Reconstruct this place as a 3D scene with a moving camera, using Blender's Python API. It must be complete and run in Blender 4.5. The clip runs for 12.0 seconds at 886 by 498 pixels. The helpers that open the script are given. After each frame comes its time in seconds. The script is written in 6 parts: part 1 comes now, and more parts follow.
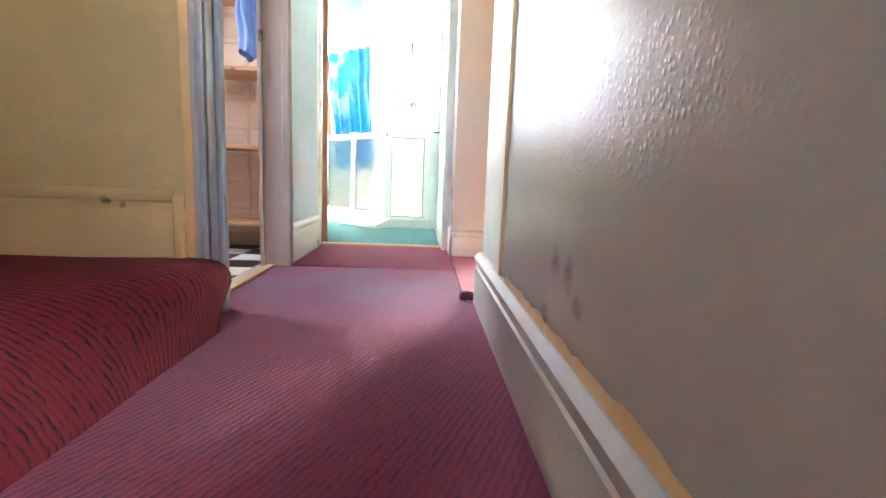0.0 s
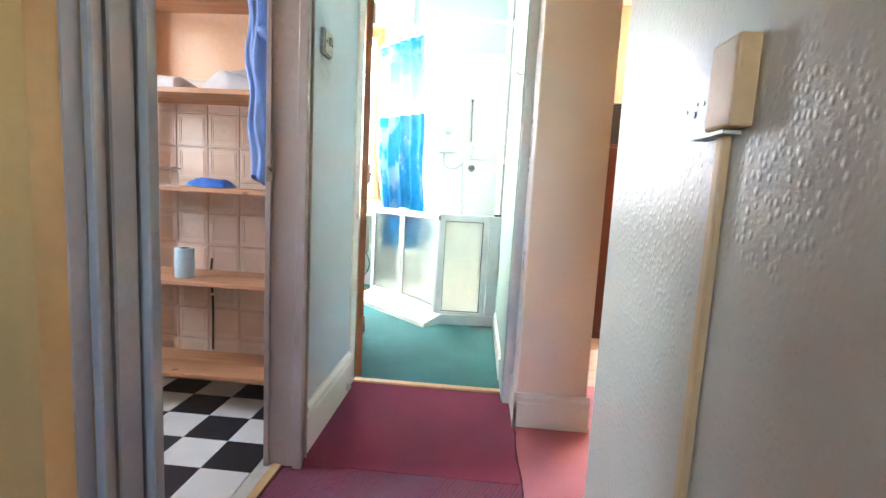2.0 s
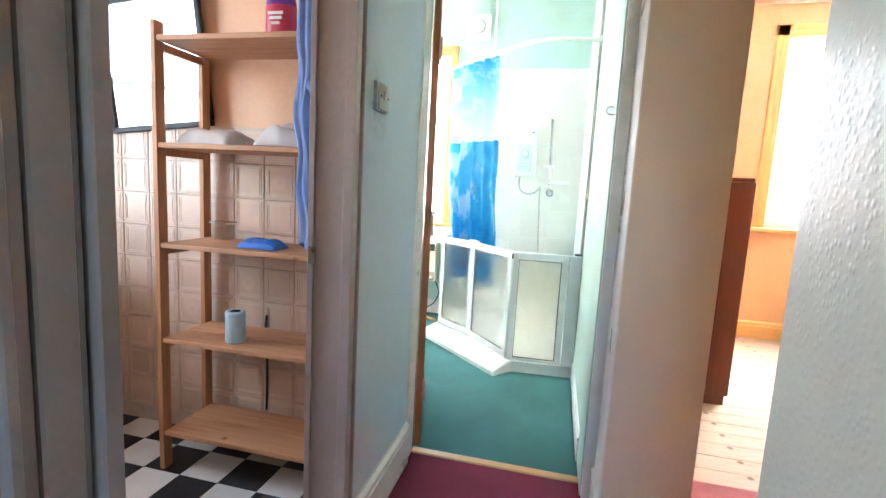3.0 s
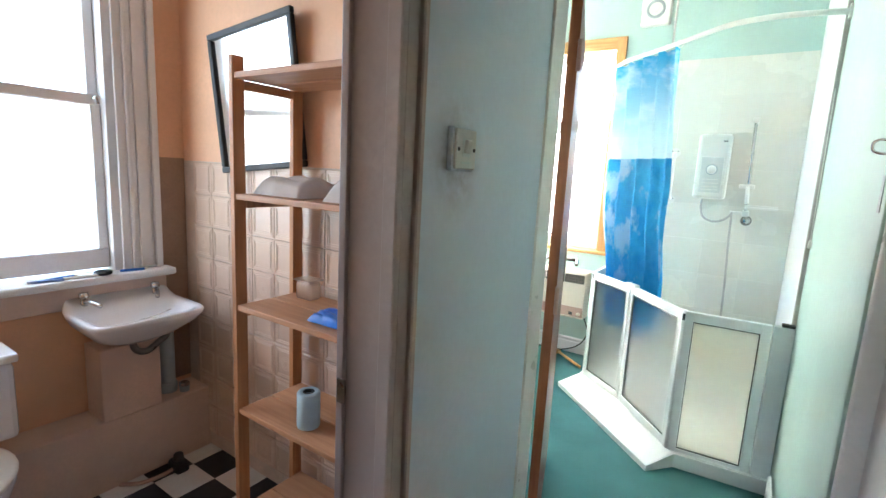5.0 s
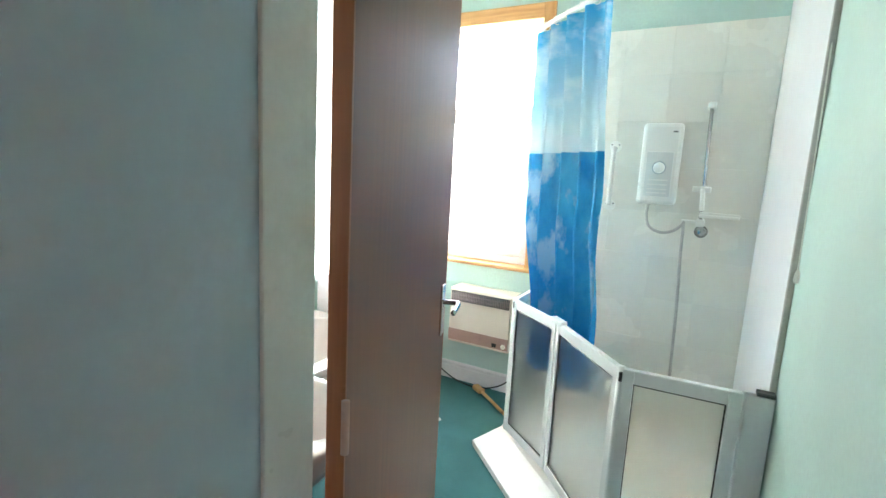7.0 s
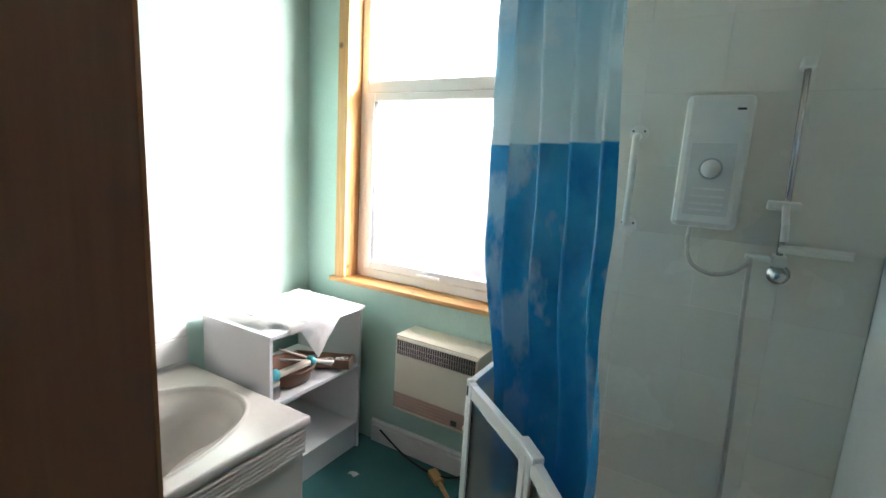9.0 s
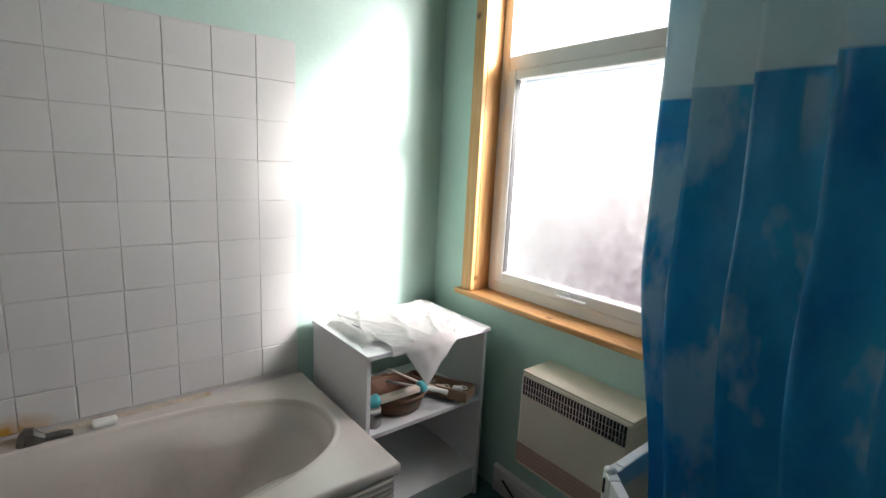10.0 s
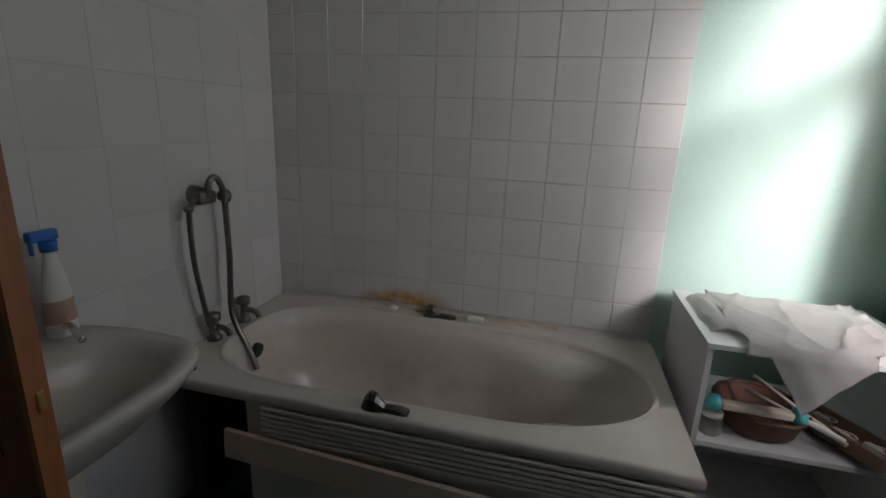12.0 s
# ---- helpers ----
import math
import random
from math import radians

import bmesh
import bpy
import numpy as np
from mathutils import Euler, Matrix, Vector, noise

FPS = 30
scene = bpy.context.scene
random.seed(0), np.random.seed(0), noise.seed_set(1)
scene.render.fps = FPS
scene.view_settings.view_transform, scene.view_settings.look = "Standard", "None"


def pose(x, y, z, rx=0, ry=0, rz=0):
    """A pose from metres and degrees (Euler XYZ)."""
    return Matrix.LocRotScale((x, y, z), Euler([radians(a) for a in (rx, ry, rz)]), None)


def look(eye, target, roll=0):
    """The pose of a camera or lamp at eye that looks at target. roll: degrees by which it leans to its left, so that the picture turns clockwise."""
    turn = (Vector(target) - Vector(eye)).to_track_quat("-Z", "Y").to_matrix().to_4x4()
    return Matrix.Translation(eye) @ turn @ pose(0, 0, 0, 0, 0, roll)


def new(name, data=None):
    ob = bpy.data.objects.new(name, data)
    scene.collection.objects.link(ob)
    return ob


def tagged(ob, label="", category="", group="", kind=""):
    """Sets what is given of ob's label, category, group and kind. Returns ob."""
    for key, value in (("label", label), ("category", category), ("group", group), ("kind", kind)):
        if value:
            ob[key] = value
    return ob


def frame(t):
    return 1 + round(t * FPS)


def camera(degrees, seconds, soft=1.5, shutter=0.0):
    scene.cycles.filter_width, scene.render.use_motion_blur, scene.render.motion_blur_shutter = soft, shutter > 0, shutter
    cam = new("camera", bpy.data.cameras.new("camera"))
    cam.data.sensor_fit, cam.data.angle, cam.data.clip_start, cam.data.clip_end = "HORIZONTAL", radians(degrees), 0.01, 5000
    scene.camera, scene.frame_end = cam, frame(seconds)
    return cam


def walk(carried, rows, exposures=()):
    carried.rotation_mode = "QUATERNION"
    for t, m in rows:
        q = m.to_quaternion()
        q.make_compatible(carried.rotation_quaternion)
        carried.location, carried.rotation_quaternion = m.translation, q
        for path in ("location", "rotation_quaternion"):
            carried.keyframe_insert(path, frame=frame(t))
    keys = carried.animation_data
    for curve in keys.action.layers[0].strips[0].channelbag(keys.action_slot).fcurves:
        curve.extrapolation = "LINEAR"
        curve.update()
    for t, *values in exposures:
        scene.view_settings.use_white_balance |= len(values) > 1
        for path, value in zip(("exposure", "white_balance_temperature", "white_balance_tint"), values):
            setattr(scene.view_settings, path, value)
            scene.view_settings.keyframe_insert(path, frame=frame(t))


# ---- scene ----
cam = camera(86.3, 12.0)
PATH = [
    (0, (0.063, 0.046, 0.425), (0.153, 2.024, 0.14), 2.2),
    (0.5, (0.044, 0.177, 0.564), (0.149, 2.158, 0.308), 3.0),
    (1, (0.045, 0.348, 0.698), (0.138, 2.332, 0.46), 2.9),
    (1.5, (0.061, 0.544, 0.847), (0.05, 2.53, 0.611), 3.0),
    (2, (0.019, 0.735, 0.995), (-0.123, 2.715, 0.755), 3.1),
    (2.5, (0.006, 0.891, 1.126), (-0.264, 2.858, 0.883), 3.0),
    (3, (-0.001, 1.039, 1.233), (-0.457, 2.969, 0.978), 3.1),
    (3.5, (-0.038, 1.156, 1.322), (-0.698, 3.024, 1.048), 3.2),
    (5.5, (-0.044, 1.816, 1.465), (-1.154, 3.449, 1.144), 3.0),
    (6, (-0.076, 2.03, 1.467), (-1.137, 3.695, 1.15), 3.0),
    (6.5, (-0.091, 2.286, 1.476), (-1.066, 4.005, 1.164), 3.1),
    (7, (-0.082, 2.533, 1.47), (-1.026, 4.269, 1.163), 3.1),
    (9, (-0.27, 3.575, 1.54), (-1.263, 5.275, 1.185), 3.4),
    (9.5, (-0.372, 3.794, 1.518), (-1.602, 5.327, 1.149), 3.5),
    (10, (-0.438, 4.024, 1.472), (-1.962, 5.27, 1.116), 2.8),
    (10.5, (-0.459, 4.225, 1.423), (-2.228, 5.085, 1.062), 2.2),
    (11, (-0.452, 4.364, 1.402), (-2.375, 4.734, 0.998), 2.0),
    (11.5, (-0.45, 4.408, 1.393), (-2.385, 4.335, 0.893), 2.1),
    (12, (-0.442, 4.371, 1.358), (-2.319, 3.918, 0.839), 2.4),
]
EXPOSURES = ((0, 7.1, 6500, 10), (1.5, 6.78, 6300, 9), (2.5, 6.28, 6250, 10), (3.5, 5.95, 6250, 10), (5.5, 5.52, 6300, 10), (7.0, 5.05, 6300, 12), (9.0, 3.38, 6300, 10), (9.5, 2.82, 6400, 10), (10.0, 2.25, 6400, 9), (11.0, 1.4, 6500, 9), (12.0, 1.12, 6400, 10))
walk(cam, [(t, look(eye, target, roll)) for t, eye, target, roll in PATH], EXPOSURES)

# ---- light ----
def sun_dir():
    return Vector((-1.0, -0.72, -0.66)).normalized()


world = bpy.data.worlds.new("world")
scene.world = world
world.use_nodes = True
wn = world.node_tree
sky = wn.nodes.new("ShaderNodeTexSky")
sky.sky_type, sky.sun_disc = "NISHITA", False
sky.sun_elevation, sky.sun_rotation = radians(28), radians(54)
wn.nodes["Background"].inputs["Strength"].default_value = 0.05
wn.links.new(sky.outputs["Color"], wn.nodes["Background"].inputs["Color"])

sun_data = bpy.data.lights.new("sun", "SUN")
sun_data.energy, sun_data.angle, sun_data.color = 5.0, radians(14), (1.0, 0.94, 0.86)
sun = new("sun", sun_data)
sun.matrix_world = Matrix.Translation((6, 12, 8)) @ sun_dir().to_track_quat("-Z", "Y").to_matrix().to_4x4()


def area_lamp(name, eye, target, w, h, power, color=(0.84, 0.93, 1.0)):
    d = bpy.data.lights.new(name, "AREA")
    d.shape, d.size, d.size_y, d.energy, d.color = "RECTANGLE", w, h, power, color
    ob = new(name, d)
    ob.matrix_world = look(eye, target)
    return ob


area_lamp("bathroom_window_light", (-1.53, 5.80, 1.68), (-1.53, 4.0, 1.66), 1.0, 1.55, 0.95, (0.93, 0.94, 0.95))
# Added lamp, out of view, for sunlight the obscured glass would spread.
area_lamp("bathroom_sun_haze", (-0.70, 6.19, 2.22), (-1.52, 5.60, 1.68), 1.0, 1.4, 30.0, (1.0, 0.955, 0.89))
area_lamp("wc_window_light", (-2.66, 2.08, 1.70), (-1.0, 2.08, 1.70), 0.95, 1.45, 0.31)
area_lamp("bedroom_window_light", (2.63, 6.3, 1.88), (2.63, 4.0, 1.88), 1.5, 1.65, 1.0)
# Unseen fill lamp, added behind the camera to brighten the stairs.
area_lamp("stair_window_light", (-0.1, -1.56, 1.55), (-0.1, 0.5, 1.2), 0.7, 0.9, 0.062, (1.0, 0.94, 0.85))


# ---- materials ----
def rgb(c):
    return (c[0], c[1], c[2], 1.0)


def mix_node(nt, fac, a, b):
    m = nt.nodes.new("ShaderNodeMix")
    m.data_type = "RGBA"
    for sock, v in ((0, fac), (6, a), (7, b)):
        if isinstance(v, (tuple, list)):
            m.inputs[sock].default_value = rgb(v)
        elif isinstance(v, (int, float)):
            m.inputs[sock].default_value = v
        else:
            nt.links.new(v, m.inputs[sock])
    return m.outputs[2]


def noise_node(nt, scale, detail=3.0, rough=0.55, vec=None, stretch=None):
    n = nt.nodes.new("ShaderNodeTexNoise")
    n.inputs["Scale"].default_value, n.inputs["Detail"].default_value, n.inputs["Roughness"].default_value = scale, detail, rough
    if vec is None:
        vec = nt.nodes.new("ShaderNodeTexCoord").outputs["Object"]
    if stretch:
        mp = nt.nodes.new("ShaderNodeMapping")
        mp.inputs["Scale"].default_value = stretch
        nt.links.new(vec, mp.inputs["Vector"])
        vec = mp.outputs["Vector"]
    nt.links.new(vec, n.inputs["Vector"])
    return n.outputs["Fac"]


def ramp_node(nt, fac, lo, hi):
    r = nt.nodes.new("ShaderNodeMapRange")
    r.inputs["From Min"].default_value, r.inputs["From Max"].default_value = lo, hi
    nt.links.new(fac, r.inputs["Value"])
    return r.outputs["Result"]


def start(name):
    m = bpy.data.materials.new(name)
    m.use_nodes = True
    return m, m.node_tree, m.node_tree.nodes["Principled BSDF"]


def bump_to(nt, bsdf, height, strength, distance):
    b = nt.nodes.new("ShaderNodeBump")
    b.inputs["Strength"].default_value, b.inputs["Distance"].default_value = strength, distance
    nt.links.new(height, b.inputs["Height"])
    nt.links.new(b.outputs["Normal"], bsdf.inputs["Normal"])


def surface(name, col, rough=0.5, var=0.12, scale=4.0, fine=60.0, bump=0.15, metal=0.0, stain=None, stain_amount=0.5, spec=0.5, sheen=0.0, stretch=None, pieces=0.0, dist=0.002):
    """Plain surface with broad and fine variation, optional stains and piece-to-piece change."""
    m, nt, b = start(name)
    where = nt.nodes.new("ShaderNodeNewGeometry").outputs["Position"] if pieces else None
    broad, small = noise_node(nt, scale, vec=where, stretch=stretch), noise_node(nt, fine, 4.0, vec=where, stretch=stretch)
    dark = tuple(c * (1 - var) for c in col)
    light = tuple(min(1, c * (1 + var * 0.6)) for c in col)
    out = mix_node(nt, ramp_node(nt, broad, 0.3, 0.7), dark, light)
    out = mix_node(nt, ramp_node(nt, small, 0.35, 0.9), out, tuple(c * (1 - var * 0.9) for c in col))
    if stain:
        out = mix_node(nt, ramp_node(nt, noise_node(nt, scale * 0.7, 6.0, 0.65, vec=where), 0.56, 0.56 + 0.2 / max(stain_amount, 0.05)), out, stain)
    if pieces:
        info = nt.nodes.new("ShaderNodeObjectInfo")
        mm = nt.nodes.new("ShaderNodeHueSaturation")
        nt.links.new(out, mm.inputs["Color"])
        r = nt.nodes.new("ShaderNodeMapRange")
        r.inputs["To Min"].default_value, r.inputs["To Max"].default_value = 1 - pieces, 1 + pieces * 0.5
        nt.links.new(info.outputs["Random"], r.inputs["Value"])
        nt.links.new(r.outputs["Result"], mm.inputs["Value"])
        out = mm.outputs["Color"]
    nt.links.new(out, b.inputs["Base Color"])
    r = nt.nodes.new("ShaderNodeMapRange")
    r.inputs["To Min"].default_value, r.inputs["To Max"].default_value = max(0.02, rough - 0.1), min(1, rough + 0.12)
    nt.links.new(broad, r.inputs["Value"])
    nt.links.new(r.outputs["Result"], b.inputs["Roughness"])
    b.inputs["Metallic"].default_value, b.inputs["Specular IOR Level"].default_value = metal, spec
    if sheen:
        b.inputs["Sheen Weight"].default_value, b.inputs["Sheen Roughness"].default_value = sheen, 0.4
    if bump:
        bump_to(nt, b, small, bump, dist)
    return m


def wood(name, col, dark, axis, rough=0.45, rings=14.0, knots=True):
    """Softwood or veneer with the grain along one axis (0, 1, 2)."""
    m, nt, b = start(name)
    st = [1.0, 1.0, 1.0]
    st[axis] = 0.06
    grain = noise_node(nt, rings * 4, 5.0, 0.6, stretch=tuple(st))
    broad = noise_node(nt, rings * 0.6, 3.0, stretch=tuple(max(s, 0.25) for s in st))
    out = mix_node(nt, ramp_node(nt, grain, 0.35, 0.7), col, dark)
    out = mix_node(nt, ramp_node(nt, broad, 0.35, 0.75), out, tuple((c + d) * 0.5 for c, d in zip(col, dark)))
    if knots:
        v = nt.nodes.new("ShaderNodeTexVoronoi")
        v.inputs["Scale"].default_value = 5.5
        nt.links.new(nt.nodes.new("ShaderNodeTexCoord").outputs["Object"], v.inputs["Vector"])
        out = mix_node(nt, ramp_node(nt, v.outputs["Distance"], 0.11, 0.05), out, tuple(d * 0.45 for d in dark))
    nt.links.new(out, b.inputs["Base Color"])
    b.inputs["Roughness"].default_value = rough
    bump_to(nt, b, grain, 0.12, 0.001)
    return m


def ribbed_carpet(name, col, dark, angle, pitch, lo=0.42, sheen=0.3):
    m, nt, b = start(name)
    tc = nt.nodes.new("ShaderNodeTexCoord").outputs["Object"]
    mp = nt.nodes.new("ShaderNodeMapping")
    mp.vector_type = "POINT"
    mp.inputs["Rotation"].default_value = (0, 0, radians(angle))
    nt.links.new(tc, mp.inputs["Vector"])
    w = nt.nodes.new("ShaderNodeTexWave")
    w.wave_type, w.bands_direction = "BANDS", "X"
    w.inputs["Scale"].default_value = 0.314 / pitch
    w.inputs["Distortion"].default_value, w.inputs["Detail"].default_value, w.inputs["Detail Scale"].default_value = 3.2, 3.0, 2.0
    nt.links.new(mp.outputs["Vector"], w.inputs["Vector"])
    dash = noise_node(nt, 60.0, 3.0, 0.7, vec=mp.outputs["Vector"], stretch=(1.0, 0.45, 0.45))
    worn = ramp_node(nt, noise_node(nt, 3.5, 3.0), 0.32, 0.5)
    rib = nt.nodes.new("ShaderNodeMath")
    rib.operation = "MULTIPLY"
    nt.links.new(ramp_node(nt, w.outputs["Fac"], 0.55, 0.9), rib.inputs[0])
    nt.links.new(ramp_node(nt, dash, lo, lo + 0.2), rib.inputs[1])
    fade = nt.nodes.new("ShaderNodeMath")
    fade.operation = "MULTIPLY"
    nt.links.new(rib.outputs[0], fade.inputs[0])
    nt.links.new(worn, fade.inputs[1])
    out = mix_node(nt, ramp_node(nt, noise_node(nt, 3.0, 5.0), 0.3, 0.75), col, tuple(c * 0.72 for c in col))
    out = mix_node(nt, fade.outputs[0], out, dark)
    out = mix_node(nt, ramp_node(nt, noise_node(nt, 55.0, 2.0, 0.8), 0.77, 0.80), out, (0.5, 0.42, 0.38))
    nt.links.new(out, b.inputs["Base Color"])
    b.inputs["Roughness"].default_value = 0.9
    b.inputs["Specular IOR Level"].default_value = 0.3
    b.inputs["Sheen Weight"].default_value, b.inputs["Sheen Roughness"].default_value = sheen, 0.5
    b.inputs["Sheen Tint"].default_value = (0.72, 0.68, 1.0, 1.0)
    h = nt.nodes.new("ShaderNodeMath")
    h.operation = "ADD"
    nt.links.new(w.outputs["Fac"], h.inputs[0])
    nt.links.new(noise_node(nt, 350.0, 2.0), h.inputs[1])
    bump_to(nt, b, h.outputs[0], 0.35, 0.002)
    return m


def pile_carpet(name, col, var=0.3, stain=None, sheen=0.15, tint=(0.9, 0.8, 1.0)):
    m = surface(name, col, 0.95, var, 2.2, 300.0, 0.8, stain=stain, stain_amount=0.4, spec=0.2, sheen=sheen, dist=0.004)
    m.node_tree.nodes["Principled BSDF"].inputs["Sheen Tint"].default_value = rgb(tint)
    return m


def relief_paint(name, col, rough, stain):
    """Gloss paint over a lumpy relief wallpaper."""
    m, nt, b = start(name)
    lumps = nt.nodes.new("ShaderNodeTexVoronoi")
    lumps.feature, lumps.inputs["Scale"].default_value = "SMOOTH_F1", 115.0
    lumps.inputs["Smoothness"].default_value = 0.25
    vec = nt.nodes.new("ShaderNodeTexCoord").outputs["Object"]
    mp = nt.nodes.new("ShaderNodeMapping")
    mp.inputs["Scale"].default_value = (1.0, 1.0, 0.78)
    nt.links.new(vec, mp.inputs["Vector"])
    nt.links.new(mp.outputs["Vector"], lumps.inputs["Vector"])
    broad = noise_node(nt, 60.0, 3.0, 0.5)
    h = nt.nodes.new("ShaderNodeMath")
    h.operation = "MULTIPLY_ADD"
    nt.links.new(ramp_node(nt, lumps.outputs["Distance"], 0.45, 0.05), h.inputs[0])
    nt.links.new(ramp_node(nt, noise_node(nt, 18.0, 2.0), 0.25, 0.6), h.inputs[1])
    nt.links.new(broad, h.inputs[2])
    out = mix_node(nt, ramp_node(nt, noise_node(nt, 2.5, 5.0), 0.3, 0.75), col, tuple(c * 0.88 for c in col))
    out = mix_node(nt, ramp_node(nt, noise_node(nt, 7.0, 6.0, 0.7), 0.66, 0.8), out, stain)
    nt.links.new(out, b.inputs["Base Color"])
    b.inputs["Roughness"].default_value, b.inputs["Specular IOR Level"].default_value = rough, 0.22
    bump_to(nt, b, h.outputs[0], 0.19, 0.004)
    return m


def frosted(name, col, rough, thin=True, clear=0.0, bumpy=0.0):
    m, nt, b = start(name)
    b.inputs["Base Color"].default_value = rgb(col)
    b.inputs["Transmission Weight"].default_value, b.inputs["Roughness"].default_value, b.inputs["IOR"].default_value = 1.0, rough, 1.1
    if bumpy:
        bump_to(nt, b, noise_node(nt, 90.0, 3.0), bumpy, 0.004)
    if clear:
        t = nt.nodes.new("ShaderNodeBsdfTransparent")
        mx = nt.nodes.new("ShaderNodeMixShader")
        mx.inputs[0].default_value = clear
        nt.links.new(b.outputs[0], mx.inputs[1])
        nt.links.new(t.outputs[0], mx.inputs[2])
        nt.links.new(mx.outputs[0], nt.nodes["Material Output"].inputs["Surface"])
    return m


def scatter_pane(name, col, clear, dim_view=None):
    """Obscured pane: part of the light passes straight, the rest is scattered."""
    m, nt, b = start(name)
    b.inputs["Roughness"].default_value = 0.2
    tone = mix_node(nt, ramp_node(nt, noise_node(nt, 5.0, 5.0, 0.65), 0.4, 0.75), col, tuple(c * 0.8 for c in col))
    # Dimmer view outside put into the glass, as grey at the lower right.
    if dim_view:
        sep = nt.nodes.new("ShaderNodeSeparateXYZ")
        nt.links.new(nt.nodes.new("ShaderNodeNewGeometry").outputs["Position"], sep.inputs[0])
        k = nt.nodes.new("ShaderNodeMath")
        k.operation = "MULTIPLY"
        nt.links.new(ramp_node(nt, sep.outputs["X"], -1.95, -1.35), k.inputs[0])
        nt.links.new(ramp_node(nt, sep.outputs["Z"], 1.8, 1.1), k.inputs[1])
        g = nt.nodes.new("ShaderNodeMath")
        g.operation = "MULTIPLY"
        nt.links.new(k.outputs[0], g.inputs[0])
        nt.links.new(ramp_node(nt, noise_node(nt, 26.0, 6.0, 0.75), 0.15, 0.6), g.inputs[1])
        tone = mix_node(nt, g.outputs[0], tone, dim_view)
    tr = nt.nodes.new("ShaderNodeBsdfTranslucent")
    nt.links.new(tone, tr.inputs["Color"])
    gl = nt.nodes.new("ShaderNodeBsdfGlossy")
    gl.inputs["Roughness"].default_value = 0.15
    tp = nt.nodes.new("ShaderNodeBsdfTransparent")
    a, c = nt.nodes.new("ShaderNodeMixShader"), nt.nodes.new("ShaderNodeMixShader")
    a.inputs[0].default_value, c.inputs[0].default_value = 0.06, clear
    nt.links.new(tr.outputs[0], a.inputs[1])
    nt.links.new(gl.outputs[0], a.inputs[2])
    nt.links.new(a.outputs[0], c.inputs[1])
    nt.links.new(tp.outputs[0], c.inputs[2])
    if dim_view:
        nt.links.new(tone, tp.inputs["Color"])
    nt.links.new(c.outputs[0], nt.nodes["Material Output"].inputs["Surface"])
    return m


M = {}
M["mint"] = surface("mint_paint", (0.50, 0.67, 0.60), 0.45, 0.10, 2.5, 70, 0.2, stain=(0.41, 0.60, 0.52))
M["teal_gloss"] = surface("pale_teal_paint", (0.50, 0.61, 0.72), 0.42, 0.07, 3.0, 50, 0.2, stain=(0.44, 0.54, 0.64))
M["magnolia"] = surface("aged_cream_paint", (0.70, 0.45, 0.18), 0.5, 0.14, 2.0, 45, 0.2, stain=(0.55, 0.38, 0.16))
M["cream_gloss"] = surface("yellowed_gloss", (0.76, 0.47, 0.20), 0.3, 0.12, 4.0, 80, 0.15, stain=(0.52, 0.34, 0.14))
M["white_gloss"] = surface("white_gloss", (0.76, 0.75, 0.74), 0.3, 0.08, 5.0, 70, 0.2, stain=(0.55, 0.50, 0.45))
# White gloss with brown stains; shade and warm bounce are in its colour.
M["aged_shade_gloss"] = surface("aged_shade_gloss", (0.39, 0.325, 0.31), 0.35, 0.14, 3.0, 70, 0.25, stain=(0.36, 0.28, 0.22), stain_amount=0.7)
M["dull_gloss"] = surface("dull_skirting_gloss", (0.52, 0.47, 0.42), 0.5, 0.12, 5.0, 70, 0.2, stain=(0.48, 0.36, 0.24), stain_amount=0.6)
# Same white gloss greyed, the near jamb's dimmer light put into its colour.
M["grey_shade_gloss"] = surface("greyed_shade_gloss", (0.38, 0.38, 0.40), 0.32, 0.14, 3.0, 70, 0.25, stain=(0.42, 0.35, 0.24), stain_amount=0.7)
M["tan_plastic"] = surface("tan_plastic", (0.54, 0.34, 0.16), 0.45, 0.12, 12, 90, 0.15, stain=(0.46, 0.29, 0.14))
M["pale_grey"] = surface("pale_grey_plastic", (0.67, 0.68, 0.64), 0.4, 0.06, 10, 90, 0.03)
M["pink_paint"] = surface("dull_pink_paint", (0.70, 0.62, 0.56), 0.55, 0.08, 2.0, 120, 0.15)
M["relief"] = relief_paint("relief_wallpaper", (0.56, 0.51, 0.43), 0.27, (0.50, 0.42, 0.31))
M["peach"] = surface("peach_paint", (0.80, 0.47, 0.28), 0.55, 0.10, 2.5, 60, 0.15, stain=(0.66, 0.36, 0.20))
M["ceiling"] = surface("ceiling_paint", (0.66, 0.64, 0.60), 0.7, 0.05, 3, 80, 0.1)
M["ribbed"] = ribbed_carpet("ribbed_carpet_landing", (0.24, 0.024, 0.044), (0.06, 0.016, 0.03), 24, 0.014, 0.40, 0.16)
M["ribbed_step"] = ribbed_carpet("ribbed_carpet_step", (0.19, 0.009, 0.018), (0.012, 0.008, 0.010), 90, 0.015, 0.38, 0.0)
M["red_pile"] = pile_carpet("red_carpet", (0.25, 0.03, 0.065), stain=(0.20, 0.03, 0.07))
M["pink_pile"] = pile_carpet("rose_carpet", (0.52, 0.18, 0.21))
M["teal_pile"] = pile_carpet("teal_carpet", (0.062, 0.19, 0.19), stain=(0.035, 0.13, 0.135), tint=(0.7, 1, 1))
M["grout"] = surface("grout", (0.50, 0.48, 0.44), 0.85, 0.15, 12, 90, 0.3, stain=(0.40, 0.30, 0.18))
M["grout_white"] = surface("pale_grout", (0.66, 0.63, 0.60), 0.8, 0.12, 12, 90, 0.2, stain=(0.66, 0.60, 0.50))
